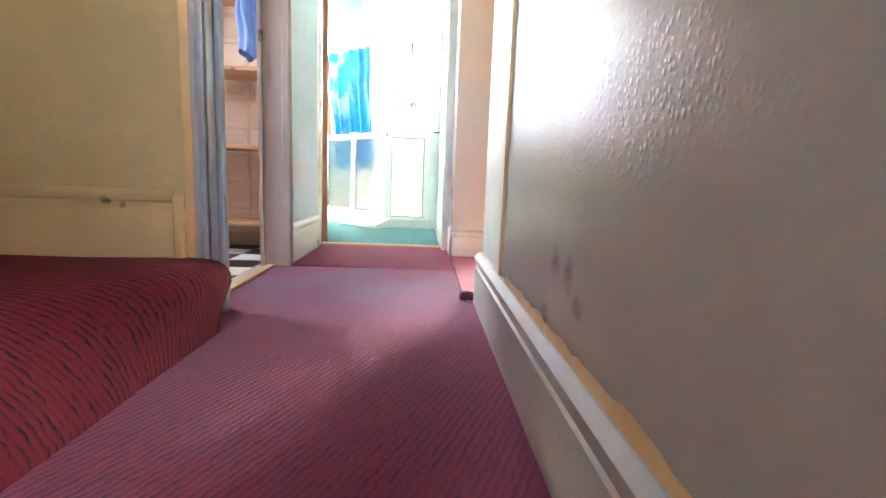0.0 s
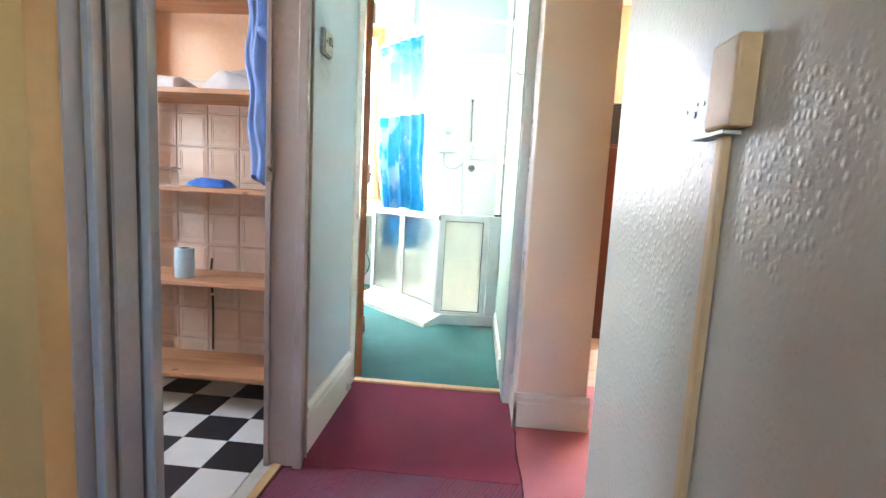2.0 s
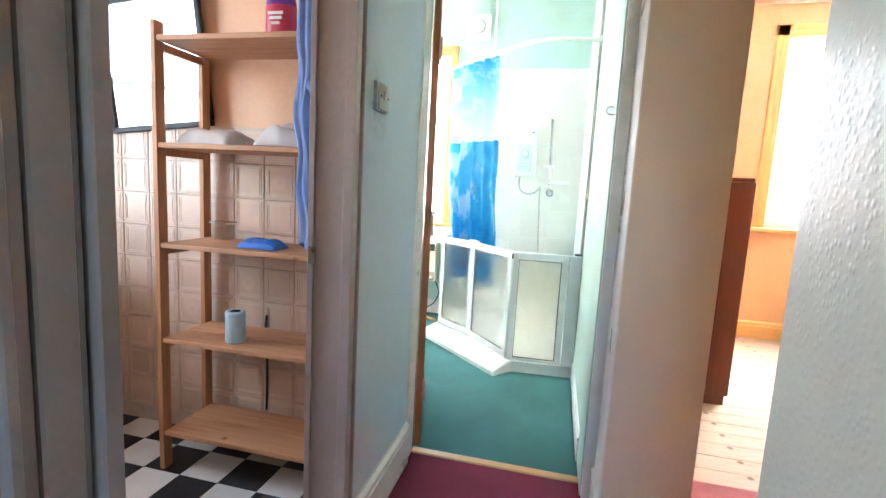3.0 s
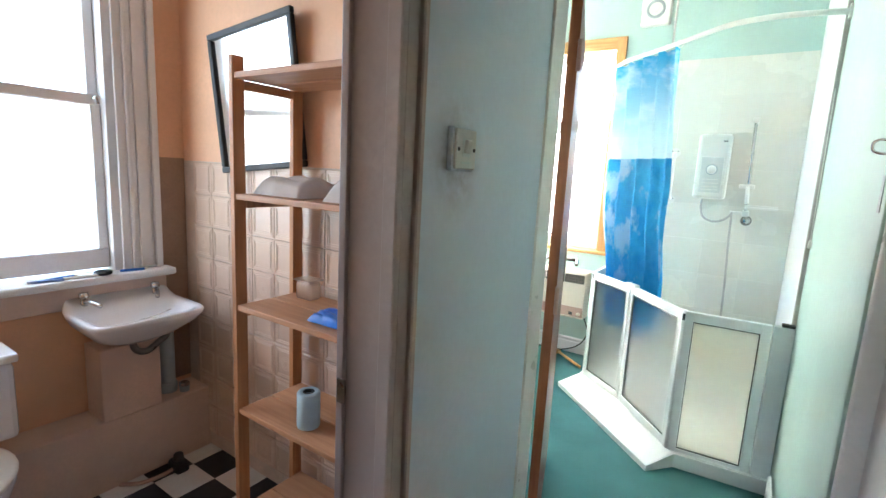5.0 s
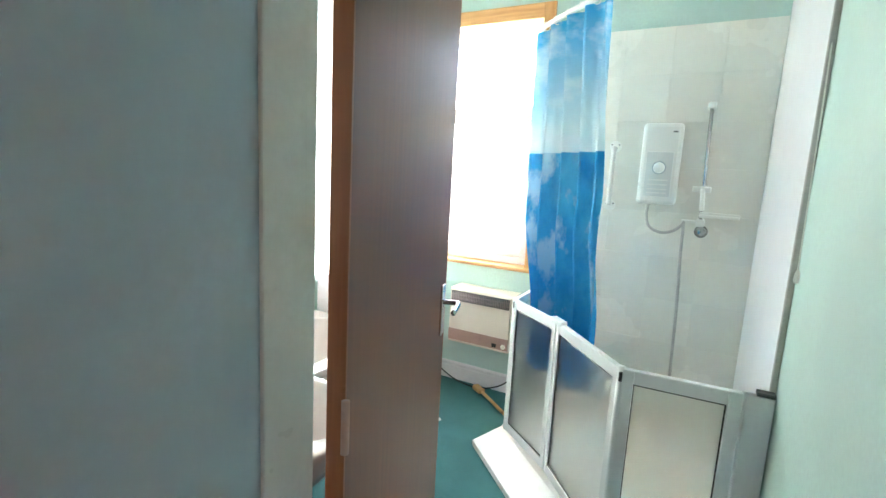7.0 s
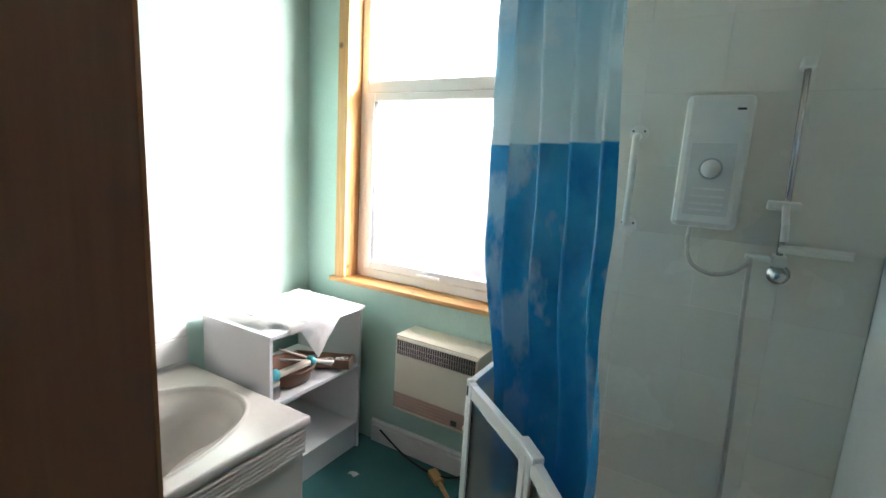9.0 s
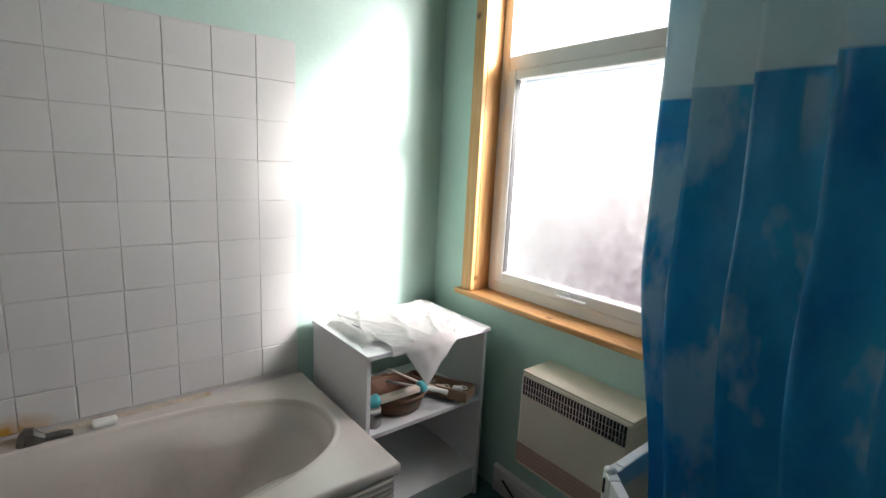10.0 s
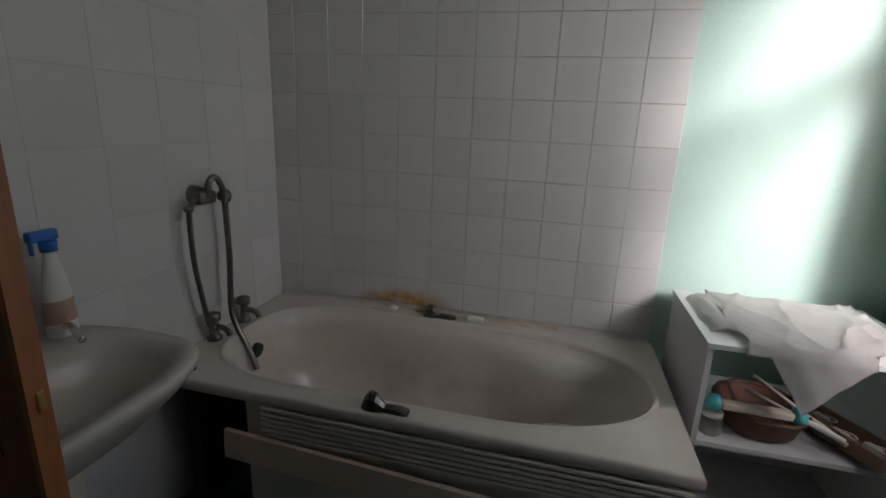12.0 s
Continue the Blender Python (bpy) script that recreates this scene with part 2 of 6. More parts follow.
M["grout_beige"] = surface("beige_grout", (0.66, 0.54, 0.45), 0.8, 0.15, 12, 90, 0.2, stain=(0.5, 0.36, 0.26))
M["white_tile"] = surface("white_tile", (0.70, 0.685, 0.67), 0.16, 0.03, 3, 40, 0.06, pieces=0.05)
M["shower_tile"] = surface("pale_tile", (0.80, 0.78, 0.70), 0.25, 0.05, 3, 40, 0.05, pieces=0.04)
M["pine"] = wood("pine_frame", (0.72, 0.42, 0.17), (0.50, 0.23, 0.07), 2)
M["pine_x"] = wood("pine_sill", (0.72, 0.42, 0.17), (0.48, 0.22, 0.07), 0)
M["shelf_wood"] = wood("pine_shelf", (0.62, 0.33, 0.17), (0.42, 0.18, 0.08), 0, 0.55)
M["post_wood"] = wood("pine_post", (0.60, 0.29, 0.13), (0.40, 0.16, 0.06), 2, 0.55)
M["door_wood"] = wood("brown_door_veneer", (0.20, 0.070, 0.032), (0.15, 0.050, 0.022), 2, 0.40, 16, False)
M["door_edge"] = wood("door_lipping", (0.36, 0.13, 0.045), (0.22, 0.07, 0.02), 2, 0.4, 10, False)
M["dark_wood"] = wood("dark_wardrobe_veneer", (0.125, 0.026, 0.012), (0.080, 0.015, 0.008), 2, 0.3, 8, False)
M["board"] = wood("bare_floorboard", (0.52, 0.45, 0.37), (0.36, 0.29, 0.22), 0, 0.7, 12)
M["upvc"] = surface("upvc", (0.82, 0.81, 0.80), 0.3, 0.03, 5, 60, 0.03)
M["acrylic"] = surface("bath_acrylic", (0.68, 0.62, 0.56), 0.22, 0.06, 3, 50, 0.03, stain=(0.50, 0.42, 0.36), stain_amount=0.3)
M["ceramic"] = surface("white_ceramic", (0.80, 0.79, 0.80), 0.12, 0.03, 4, 50, 0.02)
M["chrome"] = surface("worn_chrome", (0.62, 0.61, 0.60), 0.2, 0.15, 20, 150, 0.05, metal=1.0)
M["hose_metal"] = surface("ribbed_hose_metal", (0.52, 0.50, 0.46), 0.35, 0.15, 20, 220, 0.3, metal=0.6)
M["old_chrome"] = surface("tarnished_chrome", (0.24, 0.23, 0.21), 0.3, 0.25, 20, 150, 0.1, metal=1.0, stain=(0.14, 0.13, 0.11))
M["grimy_plastic"] = surface("grimy_plastic", (0.50, 0.50, 0.48), 0.4, 0.12, 16, 90, 0.1, stain=(0.24, 0.21, 0.18), stain_amount=0.9)
M["brass"] = surface("brass", (0.60, 0.42, 0.16), 0.3, 0.15, 20, 150, 0.05, metal=1.0)
M["melamine"] = surface("white_melamine", (0.76, 0.76, 0.76), 0.35, 0.04, 3, 90, 0.03)
M["heater_cream"] = surface("cream_enamel", (0.74, 0.66, 0.54), 0.4, 0.05, 4, 80, 0.05)
M["heater_dark"] = surface("dark_grille", (0.03, 0.03, 0.03), 0.5, 0.2, 8, 80, 0.1)
M["heater_brown"] = surface("brown_trim", (0.45, 0.29, 0.23), 0.45, 0.1, 8, 80, 0.05)
M["alu"] = surface("white_frame", (0.80, 0.81, 0.80), 0.35, 0.05, 6, 80, 0.04)
M["panel"] = frosted("frosted_panel", (0.85, 0.85, 0.83), 0.7, bumpy=0.15)
M["panel_cream"] = frosted("cream_panel", (0.93, 0.90, 0.80), 0.9, bumpy=0.1)
M["frosted_glass"] = scatter_pane("obscured_glass", (0.97, 0.97, 1.0), 0.90, (0.56, 0.52, 0.56))
M["net_glass"] = scatter_pane("hazed_glass", (0.95, 0.95, 0.95), 0.45)
M["tray"] = surface("shower_tray", (0.80, 0.79, 0.76), 0.35, 0.06, 4, 60, 0.05, stain=(0.6, 0.55, 0.48))
M["black"] = surface("black_rubber", (0.015, 0.015, 0.015), 0.5, 0.2, 8, 80, 0.05)
M["white_plastic"] = surface("white_plastic", (0.80, 0.79, 0.73), 0.3, 0.04, 6, 80, 0.03)
M["grey_plastic"] = surface("grey_plastic", (0.42, 0.47, 0.47), 0.4, 0.05, 6, 80, 0.03)
M["blue_plastic"] = surface("blue_plastic", (0.02, 0.16, 0.60), 0.35, 0.1, 8, 80, 0.1)
M["towel"] = surface("white_towel", (0.80, 0.79, 0.76), 0.95, 0.08, 12, 400, 0.6, stain=(0.72, 0.67, 0.62), sheen=0.2, dist=0.003)
M["old_towel"] = surface("greyed_towel", (0.68, 0.62, 0.58), 0.95, 0.14, 12, 400, 0.6, stain=(0.48, 0.40, 0.36), sheen=0.2, dist=0.003)
M["clear_tub"] = frosted("clear_tub", (0.92, 0.88, 0.82), 0.3, clear=0.5)
M["robe"] = surface("blue_towelling", (0.19, 0.28, 0.55), 0.95, 0.15, 14, 400, 0.6, sheen=0.3, dist=0.003)
M["vinyl_black"] = surface("black_vinyl", (0.02, 0.02, 0.025), 0.4, 0.25, 8, 90, 0.06, stain=(0.08, 0.07, 0.06), pieces=0.1)
M["vinyl_white"] = surface("white_vinyl", (0.74, 0.71, 0.67), 0.4, 0.08, 6, 90, 0.06, stain=(0.52, 0.45, 0.38), pieces=0.05)
M["brown_board"] = surface("brown_hardboard", (0.34, 0.22, 0.15), 0.7, 0.2, 5, 70, 0.2)
M["peach_box"] = surface("painted_boxing", (0.72, 0.54, 0.44), 0.55, 0.12, 4, 70, 0.2, stain=(0.5, 0.36, 0.28))
M["terracotta"] = surface("wicker_brown", (0.13, 0.065, 0.033), 0.6, 0.25, 30, 160, 0.5)
M["aqua"] = surface("aqua_plastic", (0.10, 0.48, 0.52), 0.35, 0.08, 10, 90, 0.05)
M["green_crate"] = surface("green_plastic", (0.02, 0.40, 0.27), 0.4, 0.08, 8, 90, 0.05)
M["orange_wall"] = surface("ochre_wall", (0.60, 0.38, 0.22), 0.6, 0.14, 2, 50, 0.2, stain=(0.55, 0.34, 0.15))
M["seam"] = surface("frayed_seam", (0.09, 0.012, 0.03), 0.95, 0.3, 20, 200, 0.5)
# Near-black: shade under the bath put into a colour, also dark paper scraps.
M["void"] = surface("shade_and_scrap_black", (0.03, 0.025, 0.02), 0.9, 0.2, 5, 60, 0.2)
M["plaster"] = surface("bare_plaster", (0.60, 0.55, 0.54), 0.85, 0.12, 9, 90, 0.3)
M["mirror"] = surface("mirror_silver", (0.93, 0.93, 0.93), 0.03, 0.0, 3, 50, 0.0, metal=1.0)
M["mirror"].node_tree.nodes["Principled BSDF"].inputs["Roughness"].default_value = 0.02


def beige_tile():
    """Beige tile with double embossed border lines and a faint round motif."""
    m, nt, b = start("beige_embossed_tile")
    broad = noise_node(nt, 5.0, 4.0)
    col = mix_node(nt, ramp_node(nt, broad, 0.3, 0.75), (0.70, 0.52, 0.40), (0.60, 0.43, 0.32))
    info = nt.nodes.new("ShaderNodeObjectInfo")
    hs = nt.nodes.new("ShaderNodeHueSaturation")
    nt.links.new(col, hs.inputs["Color"])
    r = nt.nodes.new("ShaderNodeMapRange")
    r.inputs["To Min"].default_value, r.inputs["To Max"].default_value = 0.92, 1.06
    nt.links.new(info.outputs["Random"], r.inputs["Value"])
    nt.links.new(r.outputs["Result"], hs.inputs["Value"])
    nt.links.new(hs.outputs["Color"], b.inputs["Base Color"])
    b.inputs["Roughness"].default_value = 0.3
    bump_to(nt, b, noise_node(nt, 60.0, 3.0), 0.08, 0.002)
    return m


M["beige_tile"] = beige_tile()


def soil_and_tint(key, centre, size, col, amount, grain=30.0):
    """Colour with a place of its own, for dirt and for painted light: fades out from a centre over an ellipsoid, broken
    up by noise.
    """
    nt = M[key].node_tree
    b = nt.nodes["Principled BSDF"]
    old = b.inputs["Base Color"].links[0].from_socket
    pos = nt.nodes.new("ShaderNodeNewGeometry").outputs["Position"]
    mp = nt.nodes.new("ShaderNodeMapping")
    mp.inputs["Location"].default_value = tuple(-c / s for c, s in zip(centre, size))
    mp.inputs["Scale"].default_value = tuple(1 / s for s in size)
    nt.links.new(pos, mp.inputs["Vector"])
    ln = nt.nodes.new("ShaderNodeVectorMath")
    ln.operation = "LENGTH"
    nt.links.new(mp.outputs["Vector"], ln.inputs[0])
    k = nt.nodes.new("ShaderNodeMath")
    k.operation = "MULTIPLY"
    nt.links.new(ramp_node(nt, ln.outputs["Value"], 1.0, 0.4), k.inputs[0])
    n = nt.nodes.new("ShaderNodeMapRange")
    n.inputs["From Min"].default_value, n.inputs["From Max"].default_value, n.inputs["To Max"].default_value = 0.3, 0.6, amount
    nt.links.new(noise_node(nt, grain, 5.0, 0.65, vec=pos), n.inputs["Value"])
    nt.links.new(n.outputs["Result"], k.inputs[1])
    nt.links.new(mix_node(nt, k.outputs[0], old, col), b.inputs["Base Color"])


soil_and_tint("teal_gloss", (-0.58, 2.49, 1.49), (0.2, 0.11, 0.15), (0.18, 0.20, 0.21), 0.42)
soil_and_tint("relief", (0.276, 0.568, 0.652), (0.05, 0.02, 0.02), (0.42, 0.24, 0.08), 0.9)
# Broad browner area over the near part of the wallpaper.
soil_and_tint("relief", (0.276, 0.55, 0.75), (0.1, 0.45, 0.7), (0.50, 0.40, 0.26), 0.6, 5.0)
for y, z, sy, sz in ((0.778, 0.30, 0.03, 0.035), (0.709, 0.293, 0.028, 0.035), (0.827, 0.205, 0.03, 0.03), (0.66, 0.26, 0.03, 0.02)):
    soil_and_tint("relief", (0.276, y, z), (0.05, sy, sz), (0.20, 0.16, 0.15), 0.8, 40.0)
soil_and_tint("relief", (0.276, 0.76, 0.235), (0.05, 0.12, 0.07), (0.62, 0.52, 0.46), 0.8, 12.0)
# Cool light from the closet window, painted into the landing carpet.
soil_and_tint("ribbed", (-0.24, 1.93, 0.0), (0.66, 0.62, 0.3), (0.13, 0.080, 0.120), 0.85, 2.0)
soil_and_tint("white_tile", (-2.29, 3.76, 0.585), (0.06, 0.24, 0.075), (0.52, 0.27, 0.04), 1.0, 12.0)
# Browner upright band close to the free end of the cream wall.
soil_and_tint("magnolia", (-0.70, 1.30, 0.9), (0.22, 0.05, 1.3), (0.50, 0.32, 0.13), 0.5, 6.0)
soil_and_tint("cream_gloss", (-0.74, 1.278, 0.345), (0.02, 0.03, 0.014), (0.05, 0.025, 0.01), 1.0, 60.0)
soil_and_tint("cream_gloss", (-0.70, 1.276, 0.335), (0.012, 0.03, 0.01), (0.04, 0.02, 0.01), 1.0, 60.0)
# Bath interior darker and browner towards its bottom and tap end.
soil_and_tint("acrylic", (-1.91, 3.93, 0.29), (0.42, 0.85, 0.25), (0.36, 0.30, 0.26), 0.55, 7.0)
soil_and_tint("acrylic", (-1.93, 3.48, 0.42), (0.30, 0.25, 0.16), (0.42, 0.30, 0.22), 0.6, 9.0)
M["beige_line"] = surface("tile_relief", (0.74, 0.58, 0.46), 0.35, 0.06, 6, 80, 0.05)


def curtain_cloth():
    """Printed shower curtain: blue sky fading to white, a hard sea line, then blue water with pale foam."""
    m, nt, b = start("printed_curtain")
    geo = nt.nodes.new("ShaderNodeTexCoord")
    sep = nt.nodes.new("ShaderNodeSeparateXYZ")
    nt.links.new(geo.outputs["Object"], sep.inputs[0])
    z = sep.outputs["Z"]
    clouds = noise_node(nt, 4.0, 4.0, 0.6, stretch=(1.0, 1.0, 1.6))
    skyc = mix_node(nt, ramp_node(nt, z, 1.72, 2.2), (0.66, 0.84, 0.90), (0.02, 0.40, 0.72))
    skyc = mix_node(nt, ramp_node(nt, clouds, 0.46, 0.70), skyc, (0.76, 0.86, 0.92))
    sea = mix_node(nt, ramp_node(nt, noise_node(nt, 9.0, 5.0, 0.6, stretch=(1, 1, 0.6)), 0.35, 0.7), (0.02, 0.29, 0.60), (0.08, 0.50, 0.78))
    sea = mix_node(nt, ramp_node(nt, noise_node(nt, 6.0, 4.5, 0.58, stretch=(1, 1, 0.5)), 0.53, 0.60), sea, (0.40, 0.62, 0.76))
    sea = mix_node(nt, ramp_node(nt, z, 1.35, 0.6), sea, (0.01, 0.19, 0.46))
    out = mix_node(nt, ramp_node(nt, z, 1.602, 1.606), sea, skyc)
    nt.links.new(out, b.inputs["Base Color"])
    b.inputs["Roughness"].default_value = 0.14
    b.inputs["Coat Weight"].default_value = 0.8
    tr = nt.nodes.new("ShaderNodeBsdfTranslucent")
    nt.links.new(out, tr.inputs["Color"])
    mx = nt.nodes.new("ShaderNodeMixShader")
    mx.inputs[0].default_value = 0.58
    nt.links.new(b.outputs[0], mx.inputs[1])
    nt.links.new(tr.outputs[0], mx.inputs[2])
    nt.links.new(mx.outputs[0], nt.nodes["Material Output"].inputs["Surface"])
    bump_to(nt, b, noise_node(nt, 30.0, 3.0), 0.1, 0.004)
    return m


M["curtain"] = curtain_cloth()


# ---- mesh helpers ----
def box(bm, x0, x1, y0, y1, z0, z1, bevel=0.0, seg=2):
    vs = [bm.verts.new((x, y, z)) for z in (z0, z1) for y in (y0, y1) for x in (x0, x1)]
    fs = [bm.faces.new([vs[i] for i in q]) for q in ((0, 2, 3, 1), (4, 5, 7, 6), (0, 1, 5, 4), (2, 6, 7, 3), (0, 4, 6, 2), (1, 3, 7, 5))]
    if bevel:
        es = list({e for f in fs for e in f.edges})
        bmesh.ops.bevel(bm, geom=es, offset=bevel, segments=seg, profile=0.5, affect="EDGES", clamp_overlap=True)
    return bm


def boxes(*rows, bevel=0.0):
    bm = bmesh.new()
    for r in rows:
        box(bm, *r, bevel=bevel)
    return bm


def obox(bm, p, q, t, z0, z1, bevel=0.0, shift=0.0):
    """Upright slab from plan point p to q, t thick, centred on the line (shifted to its left)."""
    d = Vector((q[0] - p[0], q[1] - p[1], 0))
    length = d.length
    d.normalize()
    n = Vector((-d.y, d.x, 0))
    b2 = bmesh.new()
    box(b2, 0, length, shift - t / 2, shift + t / 2, z0, z1, bevel)
    mt = Matrix((( d.x, n.x, 0, p[0]), (d.y, n.y, 0, p[1]), (0, 0, 1, 0), (0, 0, 0, 1)))
    bmesh.ops.transform(b2, matrix=mt, verts=b2.verts)
    me = bpy.data.meshes.new("tmp")
    b2.to_mesh(me)
    b2.free()
    bm.from_mesh(me)
    bpy.data.meshes.remove(me)
    return bm


def tube(bm, pts, r, seg=10, cap=True):
    pts = [Vector(p) for p in pts]
    rings = []
    for i, p in enumerate(pts):
        d = (pts[min(i + 1, len(pts) - 1)] - pts[max(i - 1, 0)]).normalized()
        a = d.orthogonal().normalized() if i == 0 else (rings_axis - d * rings_axis.dot(d)).normalized()
        rings_axis = a
        b = d.cross(a)
        rr = r[i] if isinstance(r, (list, tuple)) else r
        rings.append([bm.verts.new(p + a * math.cos(2 * math.pi * k / seg) * rr + b * math.sin(2 * math.pi * k / seg) * rr) for k in range(seg)])
    for r0, r1 in zip(rings, rings[1:]):
        for k in range(seg):
            bm.faces.new((r0[k], r0[(k + 1) % seg], r1[(k + 1) % seg], r1[k]))
    if cap:
        bm.faces.new(rings[0][::-1])
        bm.faces.new(rings[-1])
    return bm


def smooth_path(pts, n=6):
    pts = [Vector(p) for p in pts]
    out = []
    for i in range(len(pts) - 1):
        p0, p1, p2, p3 = pts[max(i - 1, 0)], pts[i], pts[i + 1], pts[min(i + 2, len(pts) - 1)]
        for k in range(n):
            t = k / n
            out.append(0.5 * ((2 * p1) + (p2 - p0) * t + (2 * p0 - 5 * p1 + 4 * p2 - p3) * t * t + (3 * p1 - p0 - 3 * p2 + p3) * t ** 3))
    out.append(pts[-1])
    return out


def lathe(bm, profile, cx, cy, seg=24, sx=1.0, sy=1.0):
    rings = [[bm.verts.new((cx + r * sx * math.cos(2 * math.pi * k / seg), cy + r * sy * math.sin(2 * math.pi * k / seg), z)) for k in range(seg)] for r, z in profile]
    for r0, r1 in zip(rings, rings[1:]):
        for k in range(seg):
            bm.faces.new((r0[k], r0[(k + 1) % seg], r1[(k + 1) % seg], r1[k]))
    bm.faces.new(rings[0][::-1])
    bm.faces.new(rings[-1])
    return bm


def sheet(bm, nu, nv, fn, thick=0.0):
    """Grid surface from fn(u, v), with a second skin when thick."""
    g = [[bm.verts.new(fn(i / nu, j / nv)) for j in range(nv + 1)] for i in range(nu + 1)]
    fs = [bm.faces.new((g[i][j], g[i + 1][j], g[i + 1][j + 1], g[i][j + 1])) for i in range(nu) for j in range(nv)]
    if thick:
        bmesh.ops.solidify(bm, geom=fs, thickness=thick)
    return bm


def turned(bm, m):
    bmesh.ops.transform(bm, matrix=m, verts=bm.verts)
    return bm


def part(name, bm, material, parent=None, label="", smooth=False):
    bmesh.ops.recalc_face_normals(bm, faces=bm.faces)
    me = bpy.data.meshes.new(name)
    bm.to_mesh(me)
    bm.free()
    if smooth:
        me.polygons.foreach_set("use_smooth", [True] * len(me.polygons))
    me.materials.append(M[material] if isinstance(material, str) else material)
    ob = new(name, me)
    if parent is not None:
        ob.parent = parent
        if parent.type == "EMPTY":
            ob.matrix_parent_inverse = parent.matrix_basis.inverted()
    if label:
        ob["label"] = label
    return ob


def thing(name, at, label, category, group=""):
    ob = new(name)
    ob.empty_display_size = 0.1
    ob.matrix_basis = Matrix.Translation(at)
    return tagged(ob, label, category, group)


def struct(name, bm, material, label, category="wall"):
    return tagged(part(name, bm, material), label, category, kind="structure")


# ---- large structure ----
TOP = 2.75
BTOP = 2.95
struct("wall_west_landing", boxes((-0.68, -0.58, 2.30, 2.95, 0, TOP)), "teal_gloss", "pale teal painted wall beside the bathroom door")
struct("wall_wc_east", boxes((-0.68, -0.58, 1.424, 1.475, 0, TOP)), "magnolia", "aged cream wall beside the closet doorway")
struct("wall_over_wc_door", boxes((-0.68, -0.58, 1.475, 2.30, 2.12, TOP)), "magnolia", "painted wall above the open closet doorway")
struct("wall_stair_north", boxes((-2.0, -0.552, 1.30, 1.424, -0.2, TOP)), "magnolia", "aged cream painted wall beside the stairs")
struct("wall_wc_south", boxes((-2.56, -0.68, 1.428, 1.46, 0, TOP)), "peach", "peach painted wall of the small closet")
struct("wall_bathroom_south", boxes((-2.6, -0.69, 2.9, 3.15, 0, BTOP), (-0.69, -0.64, 2.9, 3.045, 0, BTOP)), "mint", "mint painted wall between closet and bathroom")
struct("wall_wc_north_paint", boxes((-2.42, -0.684, 2.894, 2.9, 1.45, TOP)), "peach", "peach painted wall above beige tiles")
struct("wall_over_bathroom_door", boxes((-0.64, 0.225, 2.955, 3.15, 2.08, BTOP)), "teal_gloss", "painted wall above the bathroom doorway")
struct("wall_pier", boxes((0.235, 0.525, 2.715, 3.2, 0, TOP)), "pink_paint", "dull pink painted pier between two doorways")
struct("wall_bathroom_east", boxes((0.19, 0.36, 3.2, 5.5, 0, BTOP)), "mint", "mint painted side wall of the bathroom")
struct("wall_bathroom_west", boxes((-2.44, -2.30, 3.15, 5.5, 0, BTOP)), "mint", "mint painted wall above the bath")
struct("wall_bathroom_north", boxes((-2.44, -2.03, 5.5, 5.74, 0, BTOP), (-1.01, 0.36, 5.5, 5.74, 0, BTOP), (-2.03, -1.01, 5.5, 5.74, 0, 0.86), (-2.03, -1.01, 5.5, 5.74, 2.46, BTOP)), "mint", "mint painted window wall of the bathroom")
struct("wall_wc_west", boxes((-2.56, -2.42, 1.46, 1.52, 0, TOP), (-2.56, -2.42, 2.62, 2.9, 0, TOP), (-2.56, -2.42, 1.52, 2.62, 0, 0.92), (-2.56, -2.42, 1.52, 2.62, 2.42, TOP)), "peach", "peach painted window wall of the closet")
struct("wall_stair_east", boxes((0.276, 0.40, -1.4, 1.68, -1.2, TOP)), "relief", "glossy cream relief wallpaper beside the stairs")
struct("wall_landing_south", boxes((0.40, 1.45, 1.54, 1.68, 0, TOP)), "magnolia", "plain wall closing the landing")
struct("wall_landing_east", boxes((1.45, 1.57, 1.54, 3.2, 0, TOP)), "magnolia", "plain wall at the end of the landing")
struct("wall_bedroom_south", boxes((0.525, 0.55, 3.2, 3.32, 0, TOP), (1.32, 3.6, 3.2, 3.32, 0, TOP), (0.55, 1.32, 3.2, 3.32, 2.05, TOP)), "orange_wall", "ochre painted wall with an open doorway")
struct("wall_bedroom_west", boxes((0.364, 0.51, 3.32, 6.0, 0, TOP)), "orange_wall", "ochre painted bedroom wall")
struct("wall_bedroom_north", boxes((0.364, 1.86, 6.0, 6.2, 0, 3.0), (3.4, 3.75, 6.0, 6.2, 0, 3.0), (1.86, 3.4, 6.0, 6.2, 0, 1.03), (1.86, 3.4, 6.0, 6.2, 2.72, 3.0)), "orange_wall", "ochre painted window wall of the bedroom")
struct("wall_bedroom_east", boxes((3.6, 3.75, 3.32, 6.0, 0, 3.0)), "orange_wall", "ochre painted bedroom wall")
struct("wall_stair_west", boxes((-2.12, -2.0, -0.5, 1.30, -0.2, TOP)), "magnolia", "plain wall closing the upper stair")
# The opening in the south end is added, to let the fill lamp in.
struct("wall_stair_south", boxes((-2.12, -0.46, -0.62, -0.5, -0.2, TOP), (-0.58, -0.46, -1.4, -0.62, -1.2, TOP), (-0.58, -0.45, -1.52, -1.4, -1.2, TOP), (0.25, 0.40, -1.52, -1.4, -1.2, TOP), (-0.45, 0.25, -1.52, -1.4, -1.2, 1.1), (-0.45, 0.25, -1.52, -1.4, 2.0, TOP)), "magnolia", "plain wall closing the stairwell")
struct("ceiling", boxes((-2.2, 1.57, -1.52, 3.15, TOP, TOP + 0.1)), "ceiling", "white painted ceiling", "ceiling")
